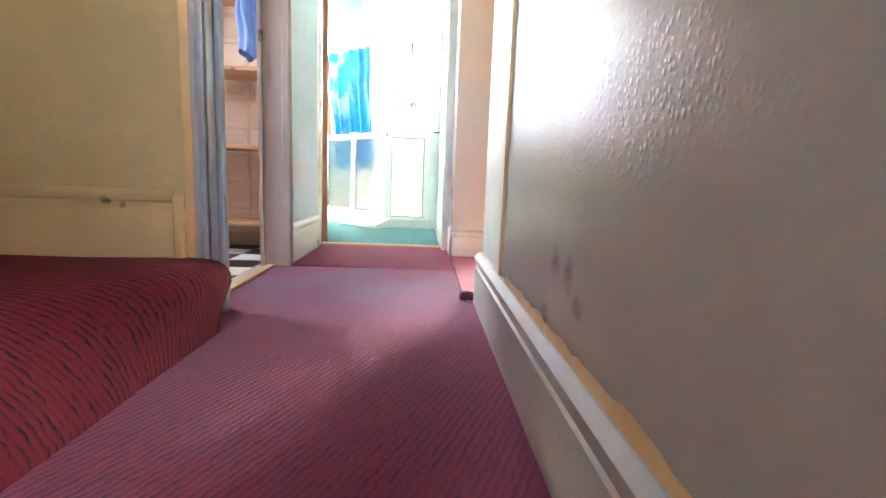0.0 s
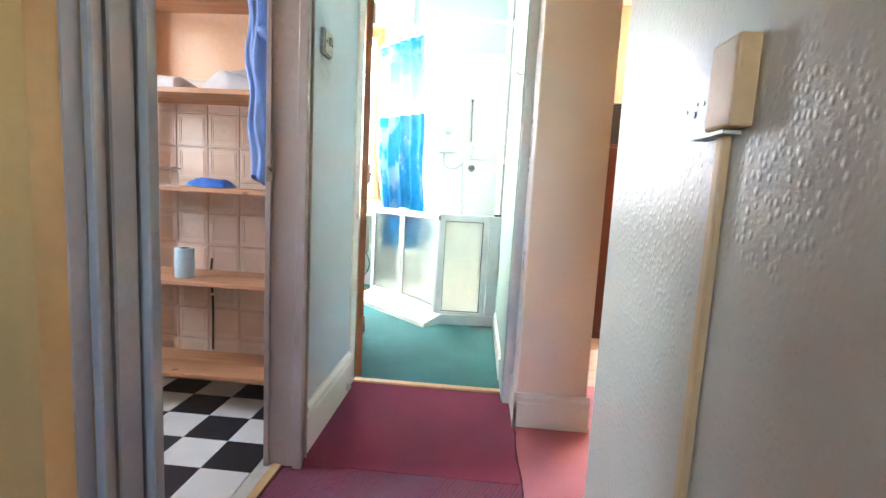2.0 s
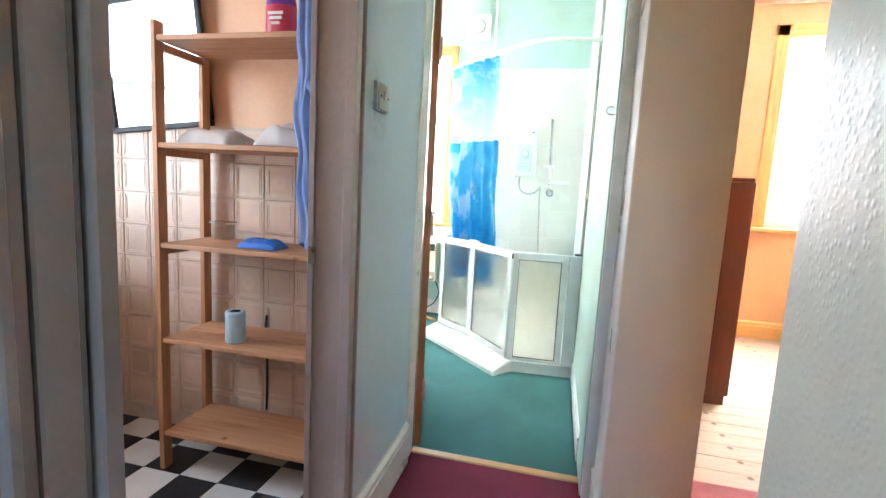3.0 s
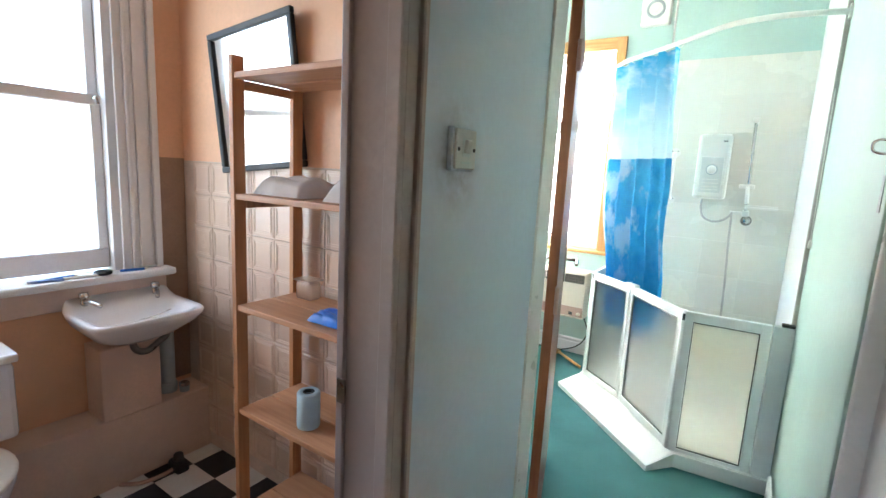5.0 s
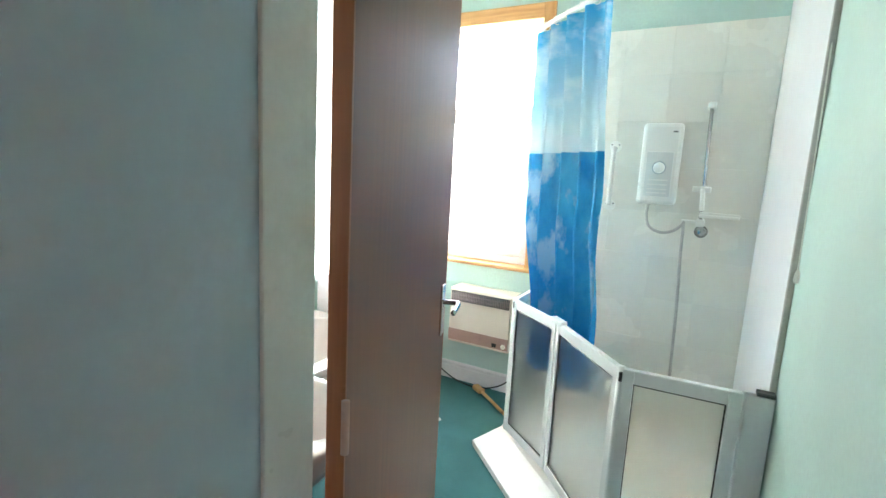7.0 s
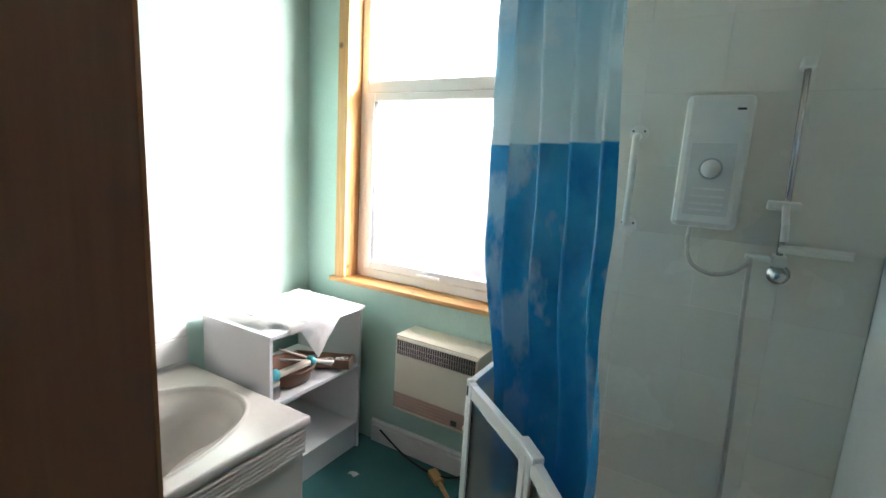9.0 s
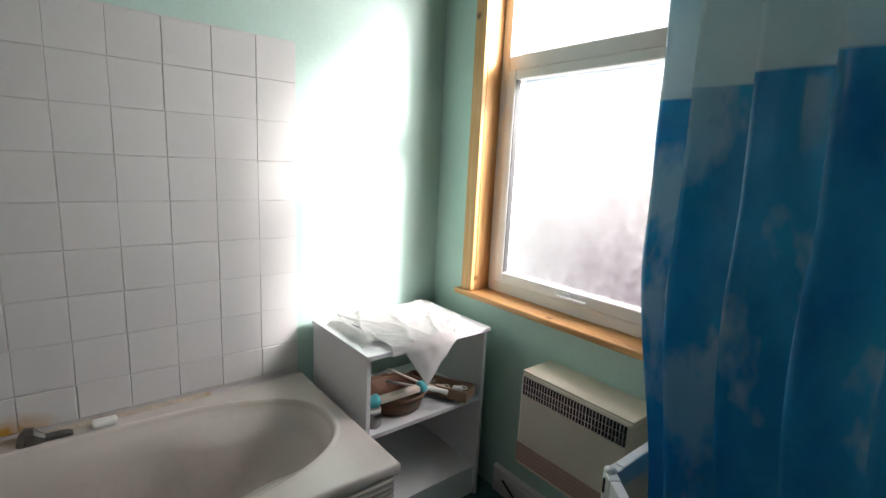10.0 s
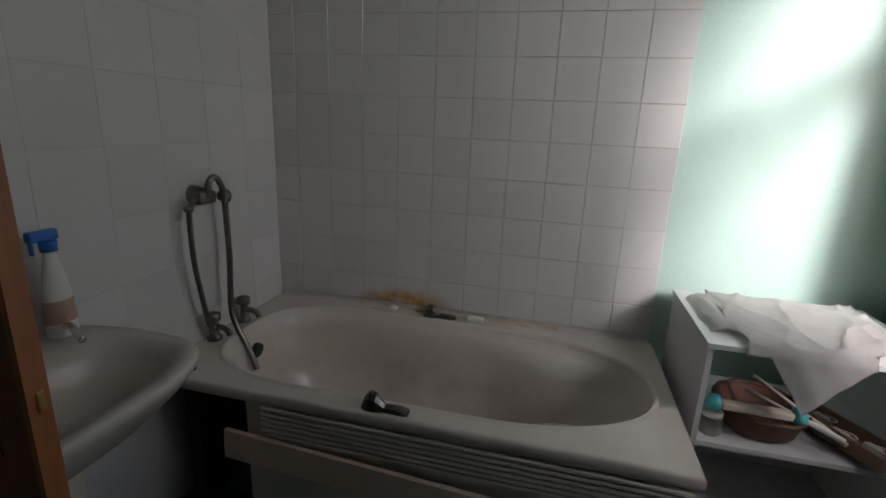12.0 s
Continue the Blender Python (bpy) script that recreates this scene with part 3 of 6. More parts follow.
struct("ceiling_bathroom", boxes((-2.44, 0.36, 3.154, 5.74, BTOP, BTOP + 0.1)), "ceiling", "white painted bathroom ceiling", "ceiling")
struct("ceiling_wc", boxes((-2.56, -2.2, 1.42, 2.9, TOP, TOP + 0.1)), "ceiling", "white painted closet ceiling", "ceiling")
struct("ceiling_bedroom", boxes((0.364, 3.75, 3.2, 6.2, 3.0, 3.1)), "ceiling", "white painted bedroom ceiling", "ceiling")

# floors
struct("floor_landing", boxes((-0.62, 0.276, 0.56, 2.285, -0.1, 0.0)), "ribbed", "worn purple-red ribbed carpet on the landing", "carpet")
struct("floor_corridor", boxes((-0.58, 0.225, 2.285, 3.05, -0.1, 0.002)), "red_pile", "dark red pile carpet outside the bathroom", "carpet")
struct("floor_landing_east", boxes((0.225, 1.45, 1.68, 3.22, -0.1, 0.003)), "pink_pile", "faded rose carpet in front of the bedroom", "carpet")
struct("floor_bathroom", boxes((-2.30, 0.19, 3.05, 5.5, -0.1, 0.0)), "teal_pile", "dark teal carpet on the bathroom floor", "carpet")
struct("floor_wc", boxes((-2.42, -0.64, 1.46, 2.9, -0.1, -0.004)), "brown_board", "floor beneath chequered vinyl", "floor")
struct("floor_bedroom", boxes((0.51, 3.6, 3.22, 6.0, -0.12, -0.02)), "brown_board", "timber subfloor of the bedroom", "floor")

# ---- stairs and landing trim ----
def tread(z, y0, y1):
    return tagged(part("stair_tread", boxes((-0.455, 0.276, y0, y1 + 0.02, z - 0.19, z), bevel=0.02), "ribbed_step"), "red ribbed carpet on a stair tread", "stairs", kind="structure")


for k, (z, y0, y1) in enumerate(((-0.19, 0.36, 0.57), (-0.38, 0.14, 0.35), (-0.57, -0.08, 0.13), (-0.76, -0.40, -0.09))):
    tread(z, y0, y1)
struct("floor_stair_foot", boxes((-0.46, 0.276, -1.4, -0.40, -1.05, -0.95)), "ribbed_step", "carpeted floor at the foot of the stairs", "floor")


def upper_step():
    """Carpet draped over a worn winder: a soft slope that tightens into a rounded nosing at the wall end."""
    bm = bmesh.new()
    slope = [(-0.475, -0.02), (-0.478, 0.012), (-0.500, 0.048), (-0.528, 0.082), (-0.560, 0.112), (-0.596, 0.137), (-0.636, 0.157), (-0.68, 0.172), (-0.73, 0.182), (-0.80, 0.189), (-0.92, 0.194), (-1.3, 0.195), (-1.98, 0.195), (-1.98, -0.02)]
    nose = [(-0.475, -0.02), (-0.473, 0.03), (-0.462, 0.075), (-0.447, 0.112), (-0.437, 0.140), (-0.438, 0.163), (-0.449, 0.182), (-0.470, 0.194), (-0.505, 0.199), (-0.60, 0.199), (-0.80, 0.197), (-1.3, 0.196), (-1.98, 0.195), (-1.98, -0.02)]
    rows = []
    for k in range(49):
        y = -0.5 + 1.798 * k / 48
        f = min(1.0, max(0.0, (y - 0.78) / 0.44))
        f = f * f * (3 - 2 * f)
        row = []
        for (xa, za), (xb, zb) in zip(slope, nose):
            x, z = xa + (xb - xa) * f, za + (zb - za) * f
            wob = 0.007 if 0.0 < z and x > -1.9 else 0.0
            row.append(bm.verts.new((x + wob * noise.noise(Vector((x * 3, y * 4, z * 5))), y, z + wob * noise.noise(Vector((x * 4 + 9, y * 3, 1))))))
        rows.append(row)
    for a, b in zip(rows, rows[1:]):
        for k in range(len(slope) - 1):
            bm.faces.new((a[k], b[k], b[k + 1], a[k + 1]))
    bm.faces.new(rows[0][::-1])
    bm.faces.new(rows[-1])
    return bm


tagged(part("stair_step", upper_step(), "ribbed_step", smooth=True), "red ribbed carpet over a rounded stair step", "stairs", kind="structure")


def moulded(length_pts, axis, face, sign, z0, h, t):
    """Skirting with a stepped top moulding: axis 'x' or 'y' is the run, face the wall plane, sign the side it stands out to."""
    bm = bmesh.new()
    prof = [(0, 0), (t, 0), (t, h * 0.72), (t * 0.8, h * 0.75), (t * 0.8, h * 0.82), (t * 1.15, h * 0.86), (t * 1.15, h * 0.92), (t * 0.5, h), (0, h)]
    a, b = length_pts
    ends = []
    for s in (a, b):
        ends.append([bm.verts.new((s, face + sign * u, z0 + v) if axis == "x" else (face + sign * u, s, z0 + v)) for u, v in prof])
    n = len(prof)
    for k in range(n):
        bm.faces.new((ends[0][k], ends[0][(k + 1) % n], ends[1][(k + 1) % n], ends[1][k]))
    bm.faces.new(ends[0])
    bm.faces.new(ends[1][::-1])
    return bm


def skirt(name, pts, axis, face, sign, z0, h, t, mat, label):
    return tagged(part(name, moulded(pts, axis, face, sign, z0, h, t), mat), label, "skirting", kind="structure")


skirt("baseboard_stair_east", (0.0, 1.675), "y", 0.276, -1, 0.0, 0.184, 0.024, "dull_gloss", "dull cream gloss skirting with chipped paint")
skirt("baseboard_stair_north", (-2.0, -0.575), "x", 1.30, -1, 0.195, 0.18, 0.022, "cream_gloss", "yellowed cream gloss skirting above the stair")
struct("baseboard_return", boxes((-0.575, -0.552, 1.276, 1.30, 0.17, 0.365), bevel=0.006), "cream_gloss", "yellowed end block of the skirting", "skirting")
skirt("baseboard_corridor", (2.355, 2.95), "y", -0.58, 1, 0.0, 0.19, 0.018, "white_gloss", "pale gloss skirting under a teal wall")
skirt("baseboard_pier", (0.218, 0.541), "x", 2.715, -1, 0.0, 0.155, 0.016, "white_gloss", "white gloss skirting around the pier")
skirt("baseboard_pier_side", (2.699, 2.93), "y", 0.235, -1, 0.0, 0.155, 0.016, "white_gloss", "white gloss skirting around the pier")
skirt("baseboard_bathroom_east", (3.21, 4.22), "y", 0.19, -1, 0.0, 0.12, 0.014, "white_gloss", "white skirting along the bathroom wall")
skirt("baseboard_bathroom_north", (-1.78, -0.98), "x", 5.5, -1, 0.0, 0.13, 0.014, "white_gloss", "white skirting under the bathroom window")
skirt("baseboard_bedroom", (0.52, 3.6), "x", 6.0, -1, -0.02, 0.16, 0.02, "cream_gloss", "ochre painted skirting in the bedroom")
struct("pier_side_paint", boxes((0.229, 0.2345, 2.713, 2.93, 0.155, TOP)), "white_gloss", "white gloss side of the pier", "wall")


def raw_strip():
    """Ragged strip of bare timber and torn paper above the skirting."""
    bm = bmesh.new()
    n = 46
    lo, hi = [], []
    rnd = random.Random(4)
    for k in range(n + 1):
        y = 0.05 + 1.12 * k / n
        top = 0.196 + (0.010 if k < 26 else 0.008) * (0.4 + noise.noise(Vector((y * 9, 2, 0)))) + rnd.uniform(-0.004, 0.006)
        lo.append(bm.verts.new((0.266, y, 0.180)))
        hi.append(bm.verts.new((0.272, y, max(0.190, top))))
    for k in range(n):
        bm.faces.new((lo[k], lo[k + 1], hi[k + 1], hi[k]))
    return bm


tagged(part("trim_raw_timber", raw_strip(), "cream_gloss"), "bare chipped timber above the skirting", "trim", kind="structure")


bm = bmesh.new()
sheet(bm, 60, 2, lambda u, v: Vector((0.2235 + 0.009 * noise.noise(Vector((u * 7, 0, 3))) + (v - 0.5) * (0.006 + 0.006 * noise.noise(Vector((u * 30, 2, 3)))), 1.67 + 1.25 * u, 0.0042 + 0.002 * math.sin(math.pi * v))))
tagged(part("trim_carpet_seam", bm, "seam"), "dark frayed seam between two carpets", "seam", kind="structure")

# surface trunking with its box
trunk = thing("cable_trunking", (0.25, 1.28, 0.17), "cream plastic cable trunking on glossy wallpaper", "trunking")
part("channel", boxes((0.266, 0.276, 1.256, 1.273, 0.17, 1.073), bevel=0.003), "tan_plastic", trunk)
jb = part("junction_box", boxes((0.254, 0.276, 1.221, 1.276, 1.073, 1.161), bevel=0.003), "tan_plastic", trunk)
part("box_base", boxes((0.258, 0.276, 1.241, 1.314, 1.0685, 1.0725)), "grey_plastic", jb)
holes = thing("old_fixing", (0.26, 1.354, 1.09), "dark screw plugs remaining in glossy relief wallpaper", "screw")
for dy, dz, r in ((0, -0.004, 0.0042), (0.024, 0.003, 0.0024), (-0.022, 0.006, 0.0028), (-0.005, 0.008, 0.0022)):
    bm = bmesh.new()
    tube(bm, [(0.276, 1.354 + dy, 1.109 + dz), (0.2745, 1.354 + dy, 1.109 + dz)], r, 10)
    part("screw", bm, "grey_plastic", holes)


# door frames
def architrave(x, sign, y0, y1, z0, z1):
    """Moulded upright on a wall of constant x."""
    bm = bmesh.new()
    w = y1 - y0
    for a, b, t in ((0, 0.22, 0.012), (0.22, 0.32, 0.024), (0.32, 0.44, 0.015), (0.44, 0.74, 0.021), (0.74, 0.82, 0.014), (0.82, 1.0, 0.032)):
        xa, xb = sorted((x, x + sign * t))
        box(bm, xa, xb, y0 + a * w, y0 + b * w - 0.001, z0, z1, 0.003, 1)
    return bm


door_1 = thing("door_1", (-0.65, 1.92, 0), "white gloss frame of the open closet doorway", "door frame")
door_1["kind"] = "structure"
# One frame paint in two tones, each jamb's light put into its colour.
part("lining", boxes((-0.688, -0.572, 1.477, 1.520, 0, 2.06), bevel=0.006), "grey_shade_gloss", door_1)
part("lining", boxes((-0.688, -0.578, 2.262, 2.305, 0, 2.06), bevel=0.003), "aged_shade_gloss", door_1)
part("lining_head", boxes((-0.688, -0.578, 1.477, 2.305, 2.06, 2.12), bevel=0.003), "aged_shade_gloss", door_1)
part("door_stop", boxes((-0.686, -0.668, 2.252, 2.262, 0, 2.06), bevel=0.002), "aged_shade_gloss", door_1)
part("architrave", architrave(-0.562, 1, 1.348, 1.516, 0, 2.12), "grey_shade_gloss", door_1)
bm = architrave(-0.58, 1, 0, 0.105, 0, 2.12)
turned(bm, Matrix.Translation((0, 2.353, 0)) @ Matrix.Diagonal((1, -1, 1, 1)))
part("architrave", bm, "aged_shade_gloss", door_1)
part("threshold", boxes((-0.655, -0.622, 1.522, 2.262, -0.004, 0.009), bevel=0.003), "tan_plastic", door_1, "worn cream threshold strip")
part("keep", boxes((-0.682, -0.660, 2.2495, 2.2535, 0.998, 1.048), bevel=0.001), "old_chrome", door_1, "rusty latch keep")

door_2 = thing("door_2", (-0.18, 3.05, 0), "pale painted frame of the bathroom doorway", "door frame")
door_2["kind"] = "structure"
part("lining", boxes((-0.645, -0.572, 2.95, 3.045, 0, 2.05), bevel=0.003), "white_gloss", door_2)
part("lining", boxes((0.182, 0.236, 2.95, 3.205, 0, 2.05), bevel=0.003), "mint", door_2)
part("architrave", boxes((0.188, 0.236, 2.925, 2.95, 0, 2.12), bevel=0.004), "white_gloss", door_2)
part("lining_head", boxes((-0.645, 0.236, 2.95, 3.045, 2.05, 2.08), bevel=0.003), "white_gloss", door_2)
part("threshold", boxes((-0.572, 0.182, 3.03, 3.07, 0, 0.012), bevel=0.004), "cream_gloss", door_2, "worn brass-coloured threshold strip")
hk = bmesh.new()
tube(hk, smooth_path([(0.184, 2.985, 1.545), (0.165, 2.985, 1.545), (0.152, 2.985, 1.552), (0.152, 2.985, 1.568), (0.165, 2.985, 1.574), (0.178, 2.985, 1.57)]), 0.003, 8)
part("hook", hk, "chrome", door_2, "small steel hook", True)
part("keep", boxes((0.1805, 0.184, 2.985, 3.01, 1.42, 1.50)), "grey_plastic", door_2, "painted keep plate")

# bathroom door, swung into the room past a right angle
hinge, free = Vector((-0.545, 3.085, 0)), Vector((-0.772, 3.835, 0))
leaf = thing("bathroom_door", (hinge.x, hinge.y, 0.01), "open dark brown veneered bathroom door with steel handle", "door")
ax = (free - hinge).normalized()
nrm = Vector((ax.y, -ax.x, 0))


def on_leaf(bm):
    turned(bm, Matrix(((ax.x, nrm.x, 0, hinge.x), (ax.y, nrm.y, 0, hinge.y), (0, 0, 1, 0), (0, 0, 0, 1))))
    return bm


LW = (free - hinge).length
part("leaf", on_leaf(boxes((0.006, LW - 0.006, -0.031, 0.0, 0.012, 2.03))), "door_wood", leaf)
part("lipping", on_leaf(boxes((0.0, 0.006, -0.0315, 0.0005, 0.012, 2.03))), "door_edge", leaf, "orange-brown door edge")
part("lipping", on_leaf(boxes((LW - 0.006, LW, -0.0315, 0.0005, 0.012, 2.03))), "door_edge", leaf, "orange-brown door edge")
for side, y0 in ((1, 0.0), (-1, -0.031)):
    bm = bmesh.new()
    box(bm, LW - 0.075, LW - 0.035, min(y0, y0 + side * 0.007), max(y0, y0 + side * 0.007), 0.98, 1.14, 0.002)
    hd = part("handle_plate", on_leaf(bm), "chrome", leaf, "steel lever handle plate")
    bm = bmesh.new()
    tube(bm, smooth_path([(LW - 0.055, y0 + side * 0.005, 1.085), (LW - 0.055, y0 + side * 0.045, 1.085), (LW - 0.075, y0 + side * 0.055, 1.084), (LW - 0.15, y0 + side * 0.055, 1.08)]), 0.008, 10)
    part("lever", on_leaf(bm), "chrome", hd, "", True)
part("latch", on_leaf(boxes((LW, LW + 0.003, -0.021, -0.011, 1.025, 1.05), bevel=0.001)), "brass", leaf, "brass latch plate")
for z in (0.25, 1.02, 1.78):
    bm = bmesh.new()
    tube(bm, [(-0.006, 0.004, z), (-0.006, 0.004, z + 0.09)], 0.007, 10)
    part("door_hinge", on_leaf(bm), "heater_brown", leaf, "", True)

# light switch on the corridor wall
sw = thing("light_switch", (-0.58, 2.489, 1.5), "old white plastic light switch with grime around it", "switch")
part("back_box", boxes((-0.58, -0.566, 2.446, 2.532, 1.461, 1.551), bevel=0.003), "teal_gloss", sw, "painted back box")
part("plate", boxes((-0.566, -0.559, 2.449, 2.529, 1.465, 1.547), bevel=0.003), "grimy_plastic", sw)
part("rocker_recess", boxes((-0.5592, -0.5584, 2.473, 2.505, 1.491, 1.529)), "grey_plastic", sw, "grimy recess")
part("rocker", turned(boxes((-0.010, 0.0, -0.011, 0.011, -0.014, 0.014), bevel=0.003), Matrix.Translation((-0.551, 2.489, 1.511)) @ Matrix.Rotation(radians(14), 4, "Y")), "grimy_plastic", sw)
part("lettering_bar", boxes((-0.5592, -0.5586, 2.470, 2.508, 1.477, 1.480)), "grey_plastic", sw, "worn grey line of lettering")
for y in (2.458, 2.520):
    bm = bmesh.new()
    tube(bm, [(-0.560, y, 1.506), (-0.5575, y, 1.506)], 0.0042, 10)
    part("screw", bm, "heater_dark", sw)

# ---- closet ----
def sash_window():
    w = thing("window_2", (-2.48, 2.07, 0.93), "white painted timber sash window over the basin", "window")
    w["kind"] = "structure"
    y0, y1 = 1.52, 2.62
    part("jamb", boxes((-2.55, -2.43, y0, y0 + 0.05, 0.94, 2.42), bevel=0.004), "white_gloss", w)
    part("jamb", boxes((-2.55, -2.43, y1 - 0.05, y1, 0.94, 2.42), bevel=0.004), "white_gloss", w)
    part("head", boxes((-2.55, -2.43, y0, y1, 2.36, 2.42), bevel=0.004), "white_gloss", w)
    part("architrave", architrave(-2.42, 1, 2.60, 2.765, 0.92, 2.5), "white_gloss", w)
    part("lower_rail", boxes((-2.52, -2.47, y0 + 0.05, y1 - 0.05, 0.95, 1.04), bevel=0.006), "white_gloss", w)
    part("meeting_rail", boxes((-2.535, -2.475, y0 + 0.05, y1 - 0.05, 1.665, 1.71), bevel=0.005), "white_gloss", w)
    part("top_rail", boxes((-2.54, -2.50, y0 + 0.05, y1 - 0.05, 2.31, 2.36), bevel=0.005), "white_gloss", w)
    for a, b in ((y0 + 0.05, y0 + 0.09), (y1 - 0.09, y1 - 0.05)):
        part("stile", boxes((-2.52, -2.475, a, b, 1.04, 1.665), bevel=0.005), "white_gloss", w)
        part("stile", boxes((-2.54, -2.50, a, b, 1.71, 2.31), bevel=0.005), "white_gloss", w)
    for z0, z1, x in ((1.04, 1.665, -2.50), (1.71, 2.31, -2.52)):
        g = part("pane", boxes((x - 0.002, x + 0.002, y0 + 0.09, y1 - 0.09, z0, z1)), "net_glass", w)
        g.visible_shadow = False
    bm = bmesh.new()
    tube(bm, smooth_path([(-2.47, 2.54, 1.69), (-2.45, 2.545, 1.70), (-2.445, 2.55, 1.67)]), 0.006, 8)
    part("catch", bm, "chrome", w, "", True)
    part("sill", boxes((-2.55, -2.335, 1.48, 2.80, 0.905, 0.94), bevel=0.012), "white_gloss", w, "flaking white painted window sill")
    part("apron", boxes((-2.42, -2.40, 1.50, 2.78, 0.80, 0.904), bevel=0.004), "peach_box", w)
    return w


sash_window()
skirt("baseboard_wc", (1.465, 1.476), "y", -0.68, -1, 0.0, 0.12, 0.014, "white_gloss", "white skirting in the closet")

rnd = random.Random(11)
clut = (("pen", (-2.37, 2.62, 0.946), "blue_plastic", 0.10), ("pen", (-2.36, 2.42, 0.946), "white_plastic", 0.13), ("toothbrush", (-2.38, 2.34, 0.946), "blue_plastic", 0.14), ("toothbrush", (-2.36, 2.30, 0.946), "robe", 0.12), ("pen", (-2.40, 2.70, 0.946), "grey_plastic", 0.08))
for nm, p, m, ln in clut:
    a = rnd.uniform(0.9, 1.9)
    ob = thing(nm, p, "small plastic %s lying on the window sill" % nm, nm, "clutter on the sill")
    bm = bmesh.new()
    d = Vector((math.cos(a), math.sin(a), 0)) * ln / 2
    tube(bm, [Vector(p) - d, Vector(p) - d * 0.6, Vector(p) + d * 0.9, Vector(p) + d], [0.005, 0.006, 0.006, 0.003], 8)
    part("shaft", bm, m, ob, "", True)
    part("tip", boxes((p[0] + d.x - 0.006, p[0] + d.x + 0.006, p[1] + d.y - 0.006, p[1] + d.y + 0.006, p[2] - 0.004, p[2] + 0.006), bevel=0.002), "white_plastic", ob)
roll = thing("tape_roll", (-2.37, 2.50, 0.94), "black roll of tape on the window sill", "tape")
bm = bmesh.new()
tube(bm, [(-2.37 + 0.026 * math.cos(k * math.pi / 10), 2.50 + 0.026 * math.sin(k * math.pi / 10), 0.95) for k in range(21)], 0.009, 8, False)
part("ring", bm, "black", roll, "", True)


def wash_basin(name, label, m, w, d, taps=True, mat="ceramic", square=1.0, deep=1.0, back=0.012):
    """Wall basin in its own axes: wall at y = 0, bowl towards -y, rim at z = 0."""
    ob = thing(name, m.translation, label, "basin")
    bm = bmesh.new()
    n = 40
    def loop(sx, sy, cy, z, p=3.2):
        out = []
        for k in range(n):
            a = 2 * math.pi * k / n
            c, s = math.cos(a), math.sin(a)
            x = math.copysign(abs(c) ** (2 / p), c) * sx
            y = cy + math.copysign(abs(s) ** (2 / p), s) * sy
            lift = min(1.0, max(0.0, (y + 0.24 * d) / (0.16 * d))) * (1.0 if z > -0.04 else 0.0)
            lift *= min(1.0, max(0.0, (0.5 * w - abs(x)) / (0.07 * w) + 0.25))
            out.append(bm.verts.new(m @ Vector((x, min(y, 0.0), z * (deep if z < -0.02 else 1.0) + back * lift))))
        return out
    q = 3.2 * square
    loops = [loop(w * 0.20, d * 0.22, -d * 0.36, -0.19), loop(w * 0.34, d * 0.34, -d * 0.40, -0.15), loop(w * 0.45, d * 0.45, -d * 0.46, -0.07, q), loop(w * 0.495, d * 0.495, -d * 0.495, -0.022, q), loop(w * 0.505, d * 0.505, -d * 0.5, 0.0, q), loop(w * 0.49, d * 0.49, -d * 0.5, 0.008, q), loop(w * 0.43, d * 0.31, -d * 0.60, 0.0, 2.6 * square), loop(w * 0.40, d * 0.285, -d * 0.60, -0.03, 2.5 * square), loop(w * 0.30, d * 0.2, -d * 0.58, -0.11, 2.2), loop(w * 0.08, d * 0.06, -d * 0.56, -0.13, 2.0)]
    for a, b in zip(loops, loops[1:]):
        for k in range(n):
            bm.faces.new((a[k], a[(k + 1) % n], b[(k + 1) % n], b[k]))
    bm.faces.new(loops[0][::-1])
    bm.faces.new(loops[-1])
    part("bowl", bm, mat, ob, "", True)
    bm = bmesh.new()
    tube(bm, [m @ Vector((0, -d * 0.285, -0.05)), m @ Vector((0, -d * 0.30, -0.052))], 0.016, 12)
    part("overflow", bm, "heater_dark", ob)
    if taps:
        for s in (-1, 1):
            bm = bmesh.new()
            x = s * w * 0.32
            tube(bm, [m @ Vector((x, -d * 0.14, 0.01)), m @ Vector((x, -d * 0.14, 0.05))], 0.014, 12)
            tube(bm, smooth_path([m @ Vector((x, -d * 0.14, 0.035)), m @ Vector((x - s * 0.005, -d * 0.22, 0.045)), m @ Vector((x - s * 0.03, -d * 0.36, 0.03))]), 0.009, 10)
            tp = part("tap", bm, "chrome", ob, "chrome pillar tap", True)
            bm = bmesh.new()
            tube(bm, [m @ Vector((x, -d * 0.14, 0.05)), m @ Vector((x, -d * 0.14, 0.06)), m @ Vector((x, -d * 0.14, 0.078))], [0.012, 0.021, 0.017], 8)
            part("tap_head", bm, "chrome", tp, "", True)
    return ob


wcb = wash_basin("wash_basin", "white ceramic wall basin with chrome pillar taps", Matrix.Translation((-2.40, 2.558, 0.80)) @ Matrix.Rotation(radians(90), 4, "Z"), 0.445, 0.375, square=2.0, deep=0.72, back=0.042)
bm = bmesh.new()
tube(bm, smooth_path([(-2.235, 2.545, 0.70), (-2.232, 2.545, 0.645), (-2.225, 2.56, 0.612), (-2.222, 2.60, 0.603), (-2.23, 2.65, 0.628), (-2.26, 2.70, 0.64), (-2.33, 2.73, 0.642)]), 0.015, 10)
part("waste_pipe", bm, "old_chrome", wcb, "grey plastic waste trap", True)
bm = bmesh.new()
tube(bm, smooth_path([(-2.13, 2.66, 0.80), (-2.12, 2.63, 0.798), (-2.17, 2.60, 0.77), (-2.23, 2.58, 0.75)]), 0.002, 6)
part("plug_chain", bm, "chrome", wcb, "", True)
